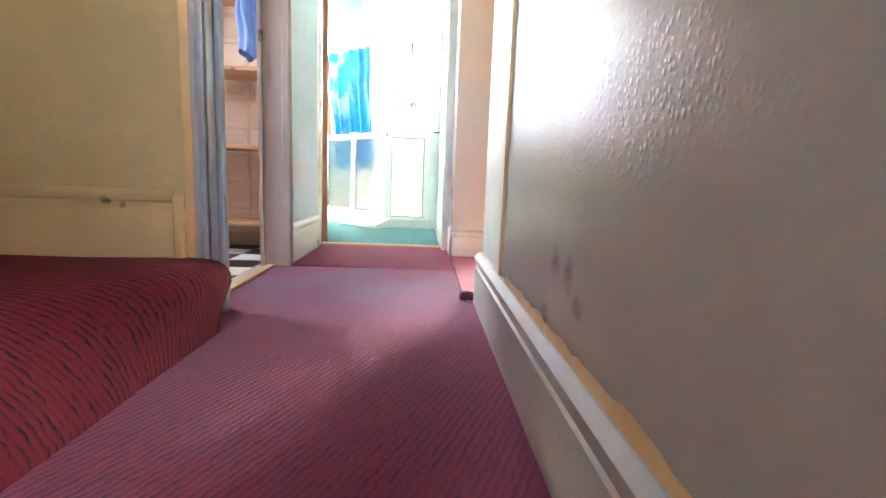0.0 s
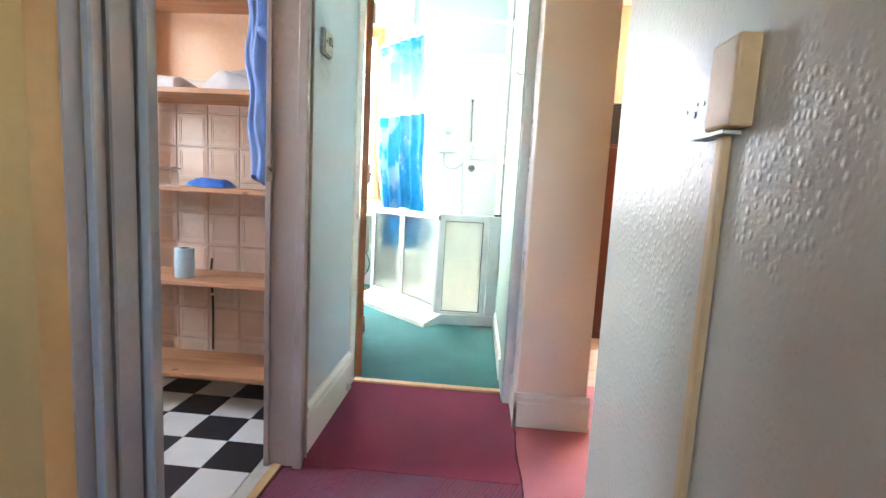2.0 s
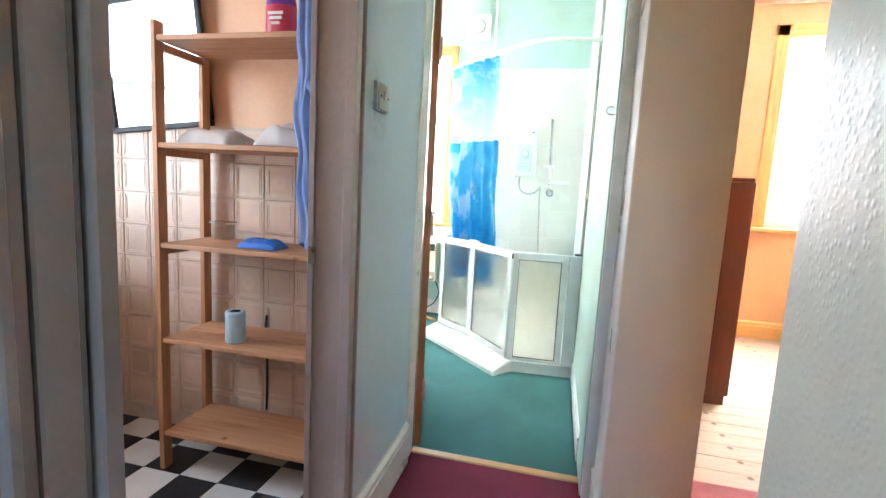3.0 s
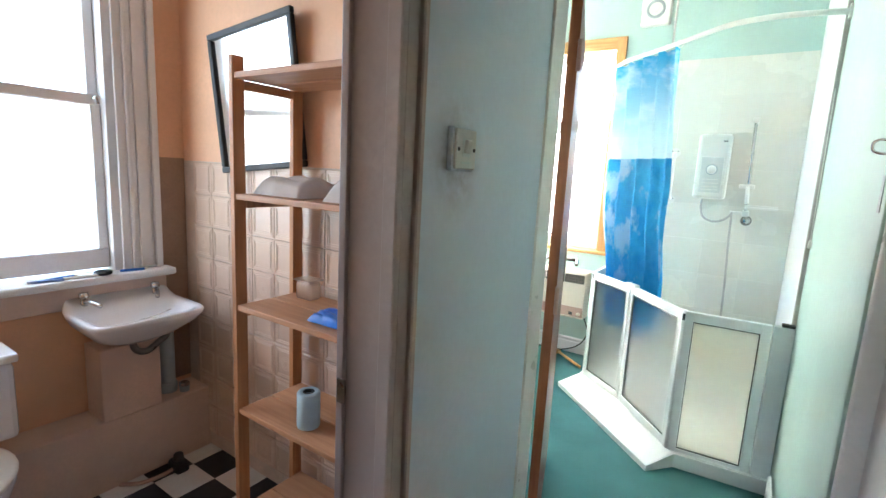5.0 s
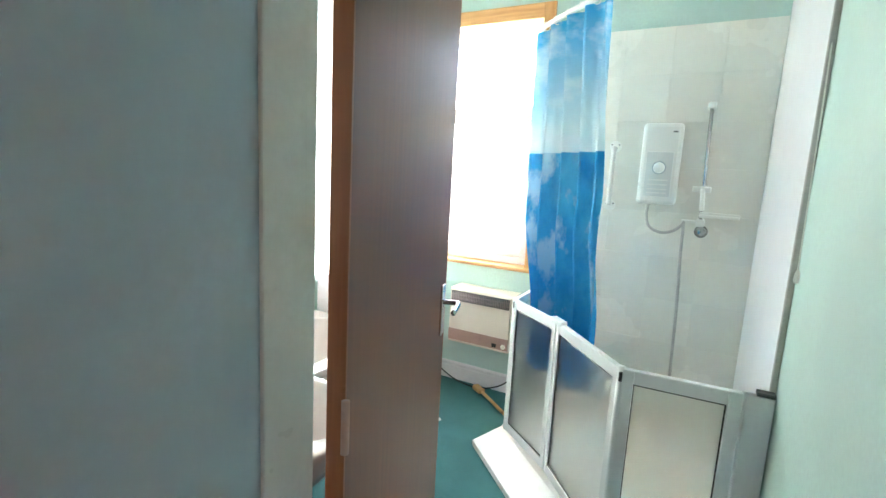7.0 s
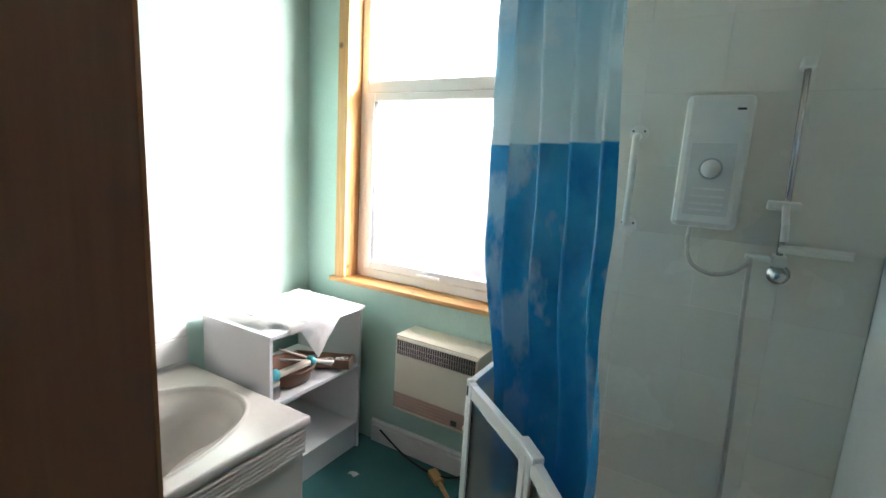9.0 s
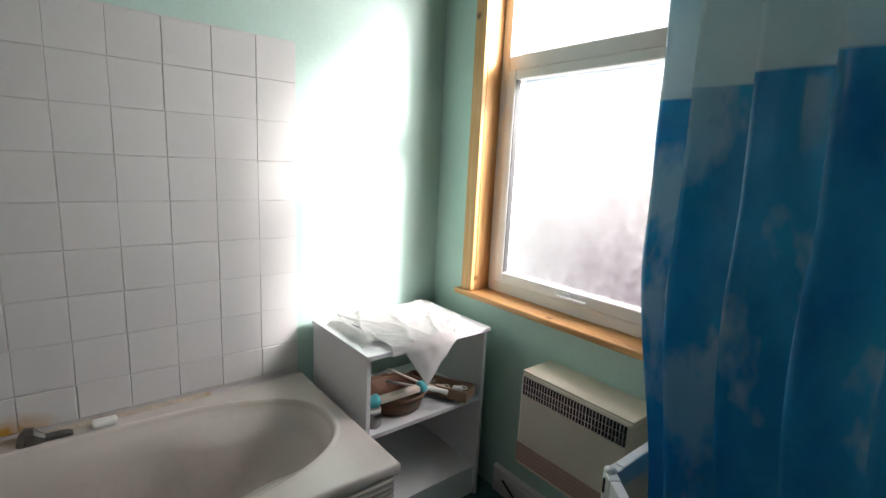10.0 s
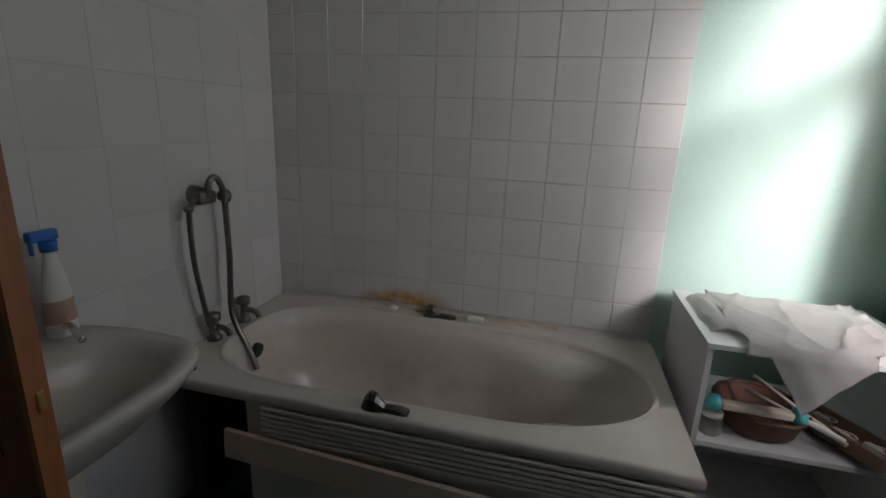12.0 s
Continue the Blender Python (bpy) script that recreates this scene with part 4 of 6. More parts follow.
struct("pipe_boxing", boxes((-2.42, -2.245, 1.46, 2.893, 0, 0.32), bevel=0.004), "peach_box", "painted boxing along the foot of the wall", "boxing")
struct("basin_support", boxes((-2.40, -2.24, 2.42, 2.66, 0.322, 0.645), bevel=0.006), "peach_box", "painted box below the basin", "boxing")
soil_and_tint = thing("grey_pipe", (-2.33, 2.74, 0.31), "grey plastic pipe beside the basin box", "pipe")
bm = bmesh.new()
tube(bm, [(-2.35, 2.74, 0.31), (-2.35, 2.74, 0.70)], 0.035, 14)
part("pipe_body", bm, "grey_plastic", soil_and_tint, "", True)
part("collar", lathe(bmesh.new(), [(0.04, 0.31), (0.042, 0.33), (0.042, 0.36), (0.038, 0.37)], -2.35, 2.74, 16), "grey_plastic", soil_and_tint, "", True)
can = thing("small_jar", (-2.30, 2.80, 0.31), "small grey jar on the pipe boxing", "jar")
part("jar_body", lathe(bmesh.new(), [(0.018, 0.31), (0.022, 0.315), (0.022, 0.35)], -2.29, 2.79, 16), "grey_plastic", can, "", True)
part("lid", lathe(bmesh.new(), [(0.023, 0.35), (0.023, 0.362), (0.018, 0.366)], -2.29, 2.79, 16), "chrome", can, "", True)

wc = thing("toilet", (-2.10, 1.93, 0), "white ceramic toilet with low cistern", "toilet")
part("bowl", lathe(bmesh.new(), [(0.12, 0), (0.11, 0.05), (0.10, 0.16), (0.16, 0.30), (0.19, 0.385), (0.188, 0.40), (0.13, 0.40), (0.10, 0.28)], -2.06, 1.90, 28, 1.2, 0.95), "ceramic", wc, "", True)
part("seat_ring", lathe(bmesh.new(), [(0.13, 0.402), (0.192, 0.402), (0.196, 0.415), (0.185, 0.422), (0.135, 0.42)], -2.06, 1.90, 28, 1.2, 0.95), "white_plastic", wc, "", True)
part("cistern", boxes((-2.27 + 0.003, -2.24 + 0.13, 1.70, 2.12, 0.45, 0.73), bevel=0.02), "ceramic", wc)
part("cistern_lid", boxes((-2.272, -2.095, 1.69, 2.13, 0.732, 0.765), bevel=0.01), "ceramic", wc)
part("flush_pipe", tube(bmesh.new(), [(-2.18, 1.9, 0.33), (-2.18, 1.9, 0.46)], 0.022, 12), "white_plastic", wc, "", True)

tagged(part("trim_torn_corner", boxes((-2.4195, -2.417, 2.775, 2.893, 0.34, 1.46)), "brown_board"), "bare brown strip where paper was stripped", "damage", kind="structure")

# mirror
mir = thing("wall_mirror", (-1.85, 2.88, 1.44), "wall mirror in a narrow black frame", "mirror")
tilt = Matrix.Translation((-1.778, 2.888, 1.428)) @ Matrix.Rotation(radians(3), 4, "X") @ Matrix.Rotation(radians(-5.0), 4, "Y")
for r in ((-0.275, 0.275, -0.022, 0.0, 0.0, 0.026), (-0.275, 0.275, -0.022, 0.0, 0.56, 0.586), (-0.275, -0.249, -0.022, 0.0, 0.0265, 0.5595), (0.249, 0.275, -0.022, 0.0, 0.0265, 0.5595)):
    part("frame_bar", turned(boxes(r, bevel=0.005), tilt), "black", mir)
part("glass", turned(boxes((-0.25, 0.25, -0.010, -0.004, 0.025, 0.561)), tilt), "mirror", mir)


# tall pine shelf unit
def shelf_unit():
    u = thing("shelf_unit", (-1.15, 2.72, 0), "tall open pine shelf unit with five shelves", "shelf")
    x0, x1, y0, y1 = -1.535, -0.775, 2.575, 2.865
    for x in (x0, x1 - 0.022):
        for y in (y0, y1 - 0.045):
            part("post", boxes((x, x + 0.022, y, y + 0.045, 0, 1.80), bevel=0.002), "post_wood", u)
        for z in (0.15, 0.55, 0.94, 1.33, 1.725):
            part("bearer", boxes((x + 0.0005, x + 0.0215, y0 + 0.046, y1 - 0.046, z - 0.03, z), bevel=0.001), "post_wood", u)
    for z in (0.15, 0.55, 0.94, 1.33, 1.725):
        for a, b in ((y0 + 0.004, y0 + 0.138), (y0 + 0.143, y1 - 0.004)):
            part("plank", boxes((x0 + 0.023, x1 - 0.023, a, b, z, z + 0.02), bevel=0.003), "shelf_wood", u)
    return u


shelf_unit()


def heap(name, label, cat, x0, x1, y0, y1, z, h, m, seed, fold=7.0, res=34):
    """Loose folded cloth lying on a surface."""
    ob = thing(name, ((x0 + x1) / 2, (y0 + y1) / 2, z), label, cat)
    bm = bmesh.new()
    def f(u, v):
        e = (max(0.0, 1 - abs(2 * u - 1) ** 4) * max(0.0, 1 - abs(2 * v - 1) ** 4)) ** 0.5
        n1 = noise.noise(Vector((u * fold * 0.3 + seed, v * fold * 0.25, seed)))
        n2 = noise.noise(Vector((u * fold + seed, v * fold + n1, seed + 4)))
        roll = abs(math.sin((u * 0.9 + v * 1.3 + 0.35 * n1) * fold * 0.7))
        hh = h * e * (0.68 + 0.22 * n1 + 0.06 * n2 + 0.20 * roll ** 0.7)
        wob = 0.06 * noise.noise(Vector((u * 3, v * 3, seed + 2)))
        return Vector((x0 + (x1 - x0) * (u + wob * (0.5 - abs(u - 0.5))), y0 + (y1 - y0) * (v + wob), z + 0.002 + max(0.0, hh)))
    sheet(bm, res, res, f, 0.0)
    part("cloth", bm, m, ob, "", True)
    part("underside", boxes((x0 + 0.03, x1 - 0.03, y0 + 0.03, y1 - 0.03, z, z + 0.0035)), m, ob)
    return ob


heap("carpet_scrap", "crumpled dark scrap of torn carpet at the wall end", "carpet scrap", 0.205, 0.262, 1.690, 1.75, 0.003, 0.03, "seam", 6.0, 9.0, 22)
heap("folded_towel", "crumpled white towels heaped on a pine shelf", "towel", -1.11, -0.83, 2.60, 2.84, 1.351, 0.105, "old_towel", 3.4, 7.5, 80)
heap("folded_cloth", "small white cloth on a pine shelf", "cloth", -1.46, -1.22, 2.61, 2.80, 1.351, 0.075, "old_towel", 8.0, 5.0, 20)
heap("blue_packet", "crumpled blue plastic packet on a pine shelf", "packet", -1.20, -1.03, 2.62, 2.72, 0.961, 0.038, "blue_plastic", 5.0, 9.0, 40)
kr = thing("paper_roll", (-1.228, 2.655, 0.57), "pale blue paper roll standing on a pine shelf", "paper roll")
part("paper", lathe(bmesh.new(), [(0.02, 0.571), (0.037, 0.571), (0.039, 0.576), (0.039, 0.692), (0.036, 0.697), (0.021, 0.697), (0.02, 0.685)], -1.228, 2.655, 28), surface("pale_blue_paper", (0.50, 0.66, 0.72), 0.9, 0.08, 20, 150, 0.3), kr, "", True)
part("core", lathe(bmesh.new(), [(0.019, 0.60), (0.0195, 0.6975), (0.016, 0.6975), (0.016, 0.60)], -1.228, 2.655, 20), "black", kr, "", True)
tub = thing("plastic_tub", (-1.40, 2.79, 0.96), "translucent white plastic tub on a pine shelf", "tub")
part("tub_body", boxes((-1.44, -1.36, 2.77, 2.83, 0.961, 1.03), bevel=0.012), "clear_tub", tub)
part("tub_lid", boxes((-1.445, -1.355, 2.765, 2.835, 1.031, 1.04), bevel=0.004), "clear_tub", tub)
bot = thing("cleaner_bottle", (-1.05, 2.68, 1.745), "purple and red plastic cleaner bottle on the top shelf", "bottle")
part("bottle_body", lathe(bmesh.new(), [(0.055, 1.746), (0.06, 1.755), (0.06, 1.87), (0.05, 1.91), (0.022, 1.95), (0.02, 1.96)], -1.05, 2.68, 24, 1.0, 0.6), surface("purple_plastic", (0.16, 0.03, 0.26), 0.35, 0.1, 8, 80, 0.05), bot, "", True)
part("cap", lathe(bmesh.new(), [(0.024, 1.961), (0.024, 2.0), (0.02, 2.005)], -1.05, 2.68, 18), "blue_plastic", bot, "", True)
lab = part("bottle_label", lathe(bmesh.new(), [(0.0605, 1.765), (0.0612, 1.766), (0.0612, 1.86), (0.0605, 1.861)], -1.05, 2.68, 24, 1.0, 0.61), surface("red_label", (0.55, 0.03, 0.06), 0.4, 0.1, 8, 80, 0.05), bot, "red label with pale lettering bars", True)
for k, (w, z) in enumerate(((0.06, 1.825), (0.05, 1.808), (0.035, 1.79))):
    part("lettering_bar", boxes((-1.05 - w / 2, -1.05 + w / 2, 2.6415, 2.645, z, z + 0.01)), "white_plastic", lab)

# bathrobe hung at the end of the shelf unit
robe = thing("blue_robe", (-0.80, 2.55, 1.02), "blue towelling robe hanging from the shelf end", "robe")
bm = bmesh.new()


def robe_fn(u, v):
    z = 1.86 - 0.86 * v
    w = 0.05 + 0.075 * min(1, v * 2.2) * (1 - 0.65 * max(0, v - 0.55))
    a = u * 2 * math.pi
    fold = 1 + 0.16 * math.sin(a * 5 + 3 * v) + 0.08 * math.sin(a * 9 - 2 * v)
    return Vector((-0.805 + 0.045 * math.cos(a) * fold * (0.5 + 0.6 * v) + 0.02 * noise.noise(Vector((u * 4, v * 5, 1))) - 0.05 * (1 - v), 2.53 + w * 0.55 * math.sin(a) * fold, z + 0.02 * math.sin(a * 2) * v))


sheet(bm, 48, 40, robe_fn)
part("cloth", bm, "robe", robe, "", True)
bm = bmesh.new()
tube(bm, smooth_path([(-0.83, 2.50, 1.56), (-0.80, 2.475, 1.53), (-0.77, 2.50, 1.51), (-0.79, 2.54, 1.52)]), 0.02, 10)
part("belt", bm, "robe", robe, "", True)
bm = bmesh.new()
tube(bm, smooth_path([(-0.79, 2.59, 1.80), (-0.80, 2.55, 1.80), (-0.81, 2.53, 1.82), (-0.83, 2.53, 1.86)]), 0.006, 8)
part("hook", bm, "chrome", robe, "", True)
cab_flex = thing("wall_cable", (-1.24, 2.89, 0.18), "black cable running down the beige tiles", "cable")
bm = bmesh.new()
tube(bm, smooth_path([(-1.24, 2.885, 0.62), (-1.245, 2.884, 0.55), (-1.236, 2.884, 0.40), (-1.238, 2.885, 0.17)]), 0.005, 8)
part("flex", bm, "black", cab_flex, "", True)
part("clip", boxes((-1.247, -1.229, 2.877, 2.892, 0.44, 0.452), bevel=0.002), "white_plastic", cab_flex)

# ---- bedroom beyond the second doorway ----
bw = thing("window_3", (2.63, 6.1, 1.03), "large bright bedroom window in an ochre painted frame", "window")
bw["kind"] = "structure"
for r in ((1.86, 1.94, 6.02, 6.12, 1.03, 2.72), (3.32, 3.4, 6.02, 6.12, 1.03, 2.72), (1.94, 3.32, 6.02, 6.12, 2.64, 2.72), (1.94, 3.32, 6.02, 6.12, 1.03, 1.10)):
    part("frame_bar", boxes(r, bevel=0.006), "upvc", bw)
part("architrave", boxes((1.76, 1.86, 5.975, 6.0, 1.03, 2.82), bevel=0.006), "pine", bw)
part("architrave_head", boxes((1.76, 3.5, 5.975, 6.0, 2.72, 2.82), bevel=0.006), "pine_x", bw)
part("sill", boxes((1.74, 3.5, 5.93, 6.03, 0.99, 1.03), bevel=0.008), "cream_gloss", bw)
g = part("pane", boxes((1.94, 3.32, 6.068, 6.072, 1.10, 2.64)), "net_glass", bw)
wd = thing("wardrobe", (0.80, 4.35, -0.02), "dark red-brown veneered cupboard standing in the bedroom", "cupboard")
part("carcass", boxes((0.57, 1.105, 4.145, 4.60, 0.06, 1.36), bevel=0.004), "dark_wood", wd)
part("plinth", boxes((0.59, 1.09, 4.165, 4.58, -0.02, 0.06)), "dark_wood", wd)
part("top_board", boxes((0.53, 1.09, 4.13, 4.61, 1.361, 1.385), bevel=0.004), "dark_wood", wd)
part("back_tape", boxes((1.105, 1.108, 4.16, 4.20, 1.17, 1.21)), "plaster", wd, "pale strip of tape")
box_s = thing("storage_box", (0.915, 4.2, 1.385), "dark box standing on the cupboard", "box")
part("box_body", boxes((0.86, 0.97, 4.15, 4.30, 1.386, 1.64), bevel=0.004), "black", box_s)
part("box_lid", boxes((0.855, 0.975, 4.145, 4.305, 1.641, 1.66), bevel=0.004), "black", box_s)
cr = thing("plastic_crate", (2.35, 5.72, -0.02), "green plastic crate holding red oddments", "crate")
bm = bmesh.new()
outer = [(2.19, 2.52, 5.60, 5.86, -0.02), (2.16, 2.55, 5.57, 5.89, 0.27)]
inner = [(2.17, 2.54, 5.58, 5.88, 0.27), (2.20, 2.51, 5.61, 5.85, 0.0)]
ringsv = [[bm.verts.new((x, y, r[4])) for x, y in ((r[0], r[2]), (r[1], r[2]), (r[1], r[3]), (r[0], r[3]))] for r in outer + inner]
for a, b in zip(ringsv, ringsv[1:]):
    for k in range(4):
        bm.faces.new((a[k], a[(k + 1) % 4], b[(k + 1) % 4], b[k]))
bm.faces.new(ringsv[0][::-1])
bm.faces.new(ringsv[-1])
part("crate_body", bm, "green_crate", cr)
part("rim", boxes((2.145, 2.565, 5.555, 5.57, 0.25, 0.285), (2.145, 2.16, 5.57, 5.89, 0.25, 0.285), (2.55, 2.565, 5.57, 5.89, 0.25, 0.285), (2.145, 2.565, 5.89, 5.905, 0.25, 0.285), bevel=0.003), "green_crate", cr)
heap("red_cloth", "crumpled red cloth filling the green crate", "cloth", 2.21, 2.50, 5.62, 5.84, 0.17, 0.13, surface("red_cloth", (0.40, 0.08, 0.04), 0.9, 0.2, 12, 120, 0.4), 2.0, 6.0, 16)
for k in range(14):
    x, y = rnd.uniform(0.75, 2.3), rnd.uniform(3.45, 5.5)
    if x < 1.2 and y > 4.0:
        continue
    ob = thing("paper_scrap", (x, y, -0.02), "small scrap of torn paper on bare floorboards", "litter", "scraps on the bedroom floor")
    bm = bmesh.new()
    a = rnd.uniform(0, 3)
    s = rnd.uniform(0.015, 0.05)
    sheet(bm, 4, 3, lambda u, v: Vector((x + math.cos(a) * (u - 0.5) * s * 2 - math.sin(a) * (v - 0.5) * s, y + math.sin(a) * (u - 0.5) * s * 2 + math.cos(a) * (v - 0.5) * s, -0.0185 + 0.006 * abs(noise.noise(Vector((u * 3, v * 3, k)))))), 0.0006)
    part("scrap", bm, ("plaster", "white_plastic", "void")[k % 3], ob)

# oddments on the closet floor
vl = thing("stop_valve", (-2.16, 2.68, 0.0), "black stop valve with a rusty red pipe stub", "valve")
part("valve_body", boxes((-2.20, -2.11, 2.65, 2.71, 0.001, 0.055), bevel=0.012), "black", vl)
part("valve_cap", lathe(bmesh.new(), [(0.022, 0.055), (0.024, 0.06), (0.02, 0.085), (0.01, 0.09)], -2.155, 2.68, 16), "black", vl, "", True)
part("pipe_stub", tube(bmesh.new(), smooth_path([(-2.155, 2.655, 0.02), (-2.15, 2.60, 0.018), (-2.17, 2.52, 0.016), (-2.23, 2.46, 0.016)]), 0.009, 8), "heater_brown", vl, "rusty pipe stub", True)

# ---- bathroom ----
def bathroom_window():
    w = thing("window_1", (-1.52, 5.6, 0.87), "white plastic window with obscured glass in a pine surround", "window")
    w["kind"] = "structure"
    part("pine_upright", boxes((-2.068, -2.0, 5.478, 5.5, 0.895, 2.54), bevel=0.003), "pine", w)
    part("pine_upright", boxes((-1.07, -1.0, 5.478, 5.5, 0.895, 2.54), bevel=0.003), "pine", w)
    part("pine_head", boxes((-2.0, -1.07, 5.478, 5.5, 2.45, 2.54), bevel=0.003), "pine_x", w)
    part("pine_reveal", boxes((-2.03, -2.0, 5.502, 5.60, 0.895, 2.46)), "pine", w)
    part("pine_reveal", boxes((-1.04, -1.01, 5.502, 5.60, 0.895, 2.46)), "pine", w)
    part("sill", boxes((-2.10, -0.97, 5.462, 5.62, 0.868, 0.894), bevel=0.006), "pine_x", w, "varnished pine window sill")
    x0, x1, y0, y1 = -2.0, -1.04, 5.585, 5.655
    for r in ((x0, x0 + 0.05, y0, y1, 0.895, 2.45), (x1 - 0.05, x1, y0, y1, 0.895, 2.45), (x0 + 0.05, x1 - 0.05, y0, y1, 0.895, 0.945), (x0 + 0.05, x1 - 0.05, y0, y1, 2.40, 2.45), (x0 + 0.05, x1 - 0.05, y0, y1, 1.880, 1.940)):
        part("frame_bar", boxes(r, bevel=0.005), "upvc", w)
    sash = part("opening_sash", boxes((x0 + 0.052, x0 + 0.10, y0 - 0.012, y1 - 0.02, 0.947, 1.878), (x1 - 0.10, x1 - 0.052, y0 - 0.012, y1 - 0.02, 0.947, 1.878), (x0 + 0.101, x1 - 0.101, y0 - 0.012, y1 - 0.02, 0.947, 0.995), (x0 + 0.101, x1 - 0.101, y0 - 0.012, y1 - 0.02, 1.838, 1.878), bevel=0.006), "upvc", w)
    part("gasket", boxes((x0 + 0.098, x0 + 0.103, y0 - 0.006, y0 + 0.02, 0.995, 1.838), (x1 - 0.103, x1 - 0.098, y0 - 0.006, y0 + 0.02, 0.995, 1.838)), "heater_dark", sash)
    bm = bmesh.new()
    box(bm, -1.58, -1.44, y0 - 0.032, y0 - 0.012, 0.955, 0.972, 0.005)
    box(bm, -1.56, -1.52, y0 - 0.02, y0 - 0.011, 0.95, 0.985, 0.003)
    part("window_handle", bm, "upvc", sash)
    for z0, z1, a, b in ((0.995, 1.838, x0 + 0.10, x1 - 0.10), (1.940, 2.40, x0 + 0.05, x1 - 0.05)):
        g = part("pane", boxes((a, b, 5.618, 5.622, z0, z1)), "frosted_glass", w)
        g.visible_shadow = True
    return w


bathroom_window()


def bathtub():
    t = thing("bathtub", (-1.92, 3.97, 0), "dull pinkish-beige acrylic bath with ribbed side panel", "bathtub")
    bm = bmesh.new()
    n = 72
    X0, X1, Y0, Y1 = -2.292, -1.525, 3.158, 4.785
    cx, cy = (X0 + X1) / 2, (Y0 + Y1) / 2
    def rect(inset, z):
        out = []
        for k in range(n):
            a = 2 * math.pi * k / n
            c, s = math.cos(a), math.sin(a)
            hx, hy = (X1 - X0) / 2 - inset, (Y1 - Y0) / 2 - inset
            sc = 1 / max(abs(c) , abs(s))
            out.append(bm.verts.new((cx + hx * max(-1, min(1, c * sc)), cy + hy * max(-1, min(1, s * sc)), z)))
        return out
    def oval(hx, hy0, hy1, z, px=2.5, dx=0.0, bulge=0.07, rest=0.0):
        out = []
        for k in range(n):
            a = 2 * math.pi * k / n
            c, s = math.cos(a), math.sin(a)
            p = px if s > 0 else px + 0.8
            waist = 1.0 - bulge * math.exp(-((s - 0.05) / 0.33) ** 2) - rest * math.exp(-((s - 0.62) / 0.26) ** 2)
            out.append(bm.verts.new((cx + dx + math.copysign(abs(c) ** (2 / p), c) * hx * waist, cy - 0.02 + math.copysign(abs(s) ** (2 / p), s) * (hy1 if s > 0 else hy0), z)))
        return out
    loops = [rect(0.012, 0.515), rect(0.0, 0.52), rect(0.0, 0.549), rect(0.004, 0.5545), rect(0.010, 0.556), rect(0.016, 0.5562), oval(0.352, 0.722, 0.790, 0.5565, 2.4), oval(0.344, 0.714, 0.784, 0.557, 2.4), oval(0.339, 0.709, 0.780, 0.5605, 2.4), oval(0.333, 0.703, 0.774, 0.5605, 2.4), oval(0.327, 0.697, 0.768, 0.555, 2.4), oval(0.322, 0.692, 0.763, 0.545, 2.4), oval(0.318, 0.686, 0.757, 0.535, 2.4), oval(0.308, 0.672, 0.74, 0.52, 2.4, 0.0, 0.09, 0.12), oval(0.303, 0.665, 0.725, 0.485, 2.4, 0.0, 0.12, 0.36), oval(0.30, 0.658, 0.70, 0.455, 2.4, 0.0, 0.14, 0.40), oval(0.28, 0.625, 0.61, 0.34, 2.4, 0.0, 0.18, 0.38), oval(0.25, 0.58, 0.48, 0.22, 2.5, 0.0, 0.14, 0.26), oval(0.19, 0.50, 0.36, 0.18), oval(0.05, 0.10, 0.10, 0.172)]
    for a, b in zip(loops, loops[1:]):
        for k in range(n):
            bm.faces.new((a[k], a[(k + 1) % n], b[(k + 1) % n], b[k]))
    bm.faces.new(loops[-1])
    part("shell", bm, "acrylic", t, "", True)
    bm = bmesh.new()
    for k in range(6):
        z = 0.51 - k * 0.018
        box(bm, -1.545, -1.522 - 0.001 * k, 3.56, 4.765, z - 0.013, z, 0.003, 1)
    part("panel_rib", bm, "acrylic", t, "ribbed strip of the side panel")
    part("side_panel", boxes((-1.56, -1.545, 3.50, 4.765, 0.012, 0.512)), "acrylic", t)
    part("end_panel", boxes((-2.28, -1.56, 4.745, 4.763, 0.012, 0.512)), "acrylic", t)
    part("loose_board", turned(boxes((-0.008, 0.008, -0.42, 0.62, -0.05, 0.05), bevel=0.002), Matrix.Translation((-1.515, 3.86, 0.345)) @ Matrix.Rotation(radians(-3), 4, "X")), "peach_box", t, "pale loose board below the ribbed strip")
    part("panel_moulding", boxes((-1.545, -1.53, 4.15, 4.45, 0.10, 0.34), bevel=0.007), "acrylic", t)
    # Near-black frame gives the shade below the shell by its colour.
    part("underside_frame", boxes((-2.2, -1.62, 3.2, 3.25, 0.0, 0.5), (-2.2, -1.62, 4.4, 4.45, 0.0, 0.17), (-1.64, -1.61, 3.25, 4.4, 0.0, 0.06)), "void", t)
    bm = bmesh.new()
    tube(bm, [(-1.895, 3.285, 0.475), (-1.895, 3.304, 0.472)], 0.028, 18)
    part("overflow", bm, "heater_dark", t, "dark overflow fitting")
    bm = bmesh.new()
    tube(bm, [(-1.90, 3.52, 0.176), (-1.90, 3.52, 0.183)], 0.03, 18)
    part("drain", bm, "chrome", t)
    for x, y, r, key in ((-1.647, 3.223, 0.014, "chrome"), (-1.580, 3.285, 0.011, "black")):
        part("tap_hole", tube(bmesh.new(), [(x, y, 0.555), (x, y, 0.5605)], r, 14), key, t, "open tap hole in the rim")
        part("tap_hole", tube(bmesh.new(), [(x, y, 0.5605), (x, y, 0.5612)], r * 0.6, 12), "black", t, "open tap hole in the rim")
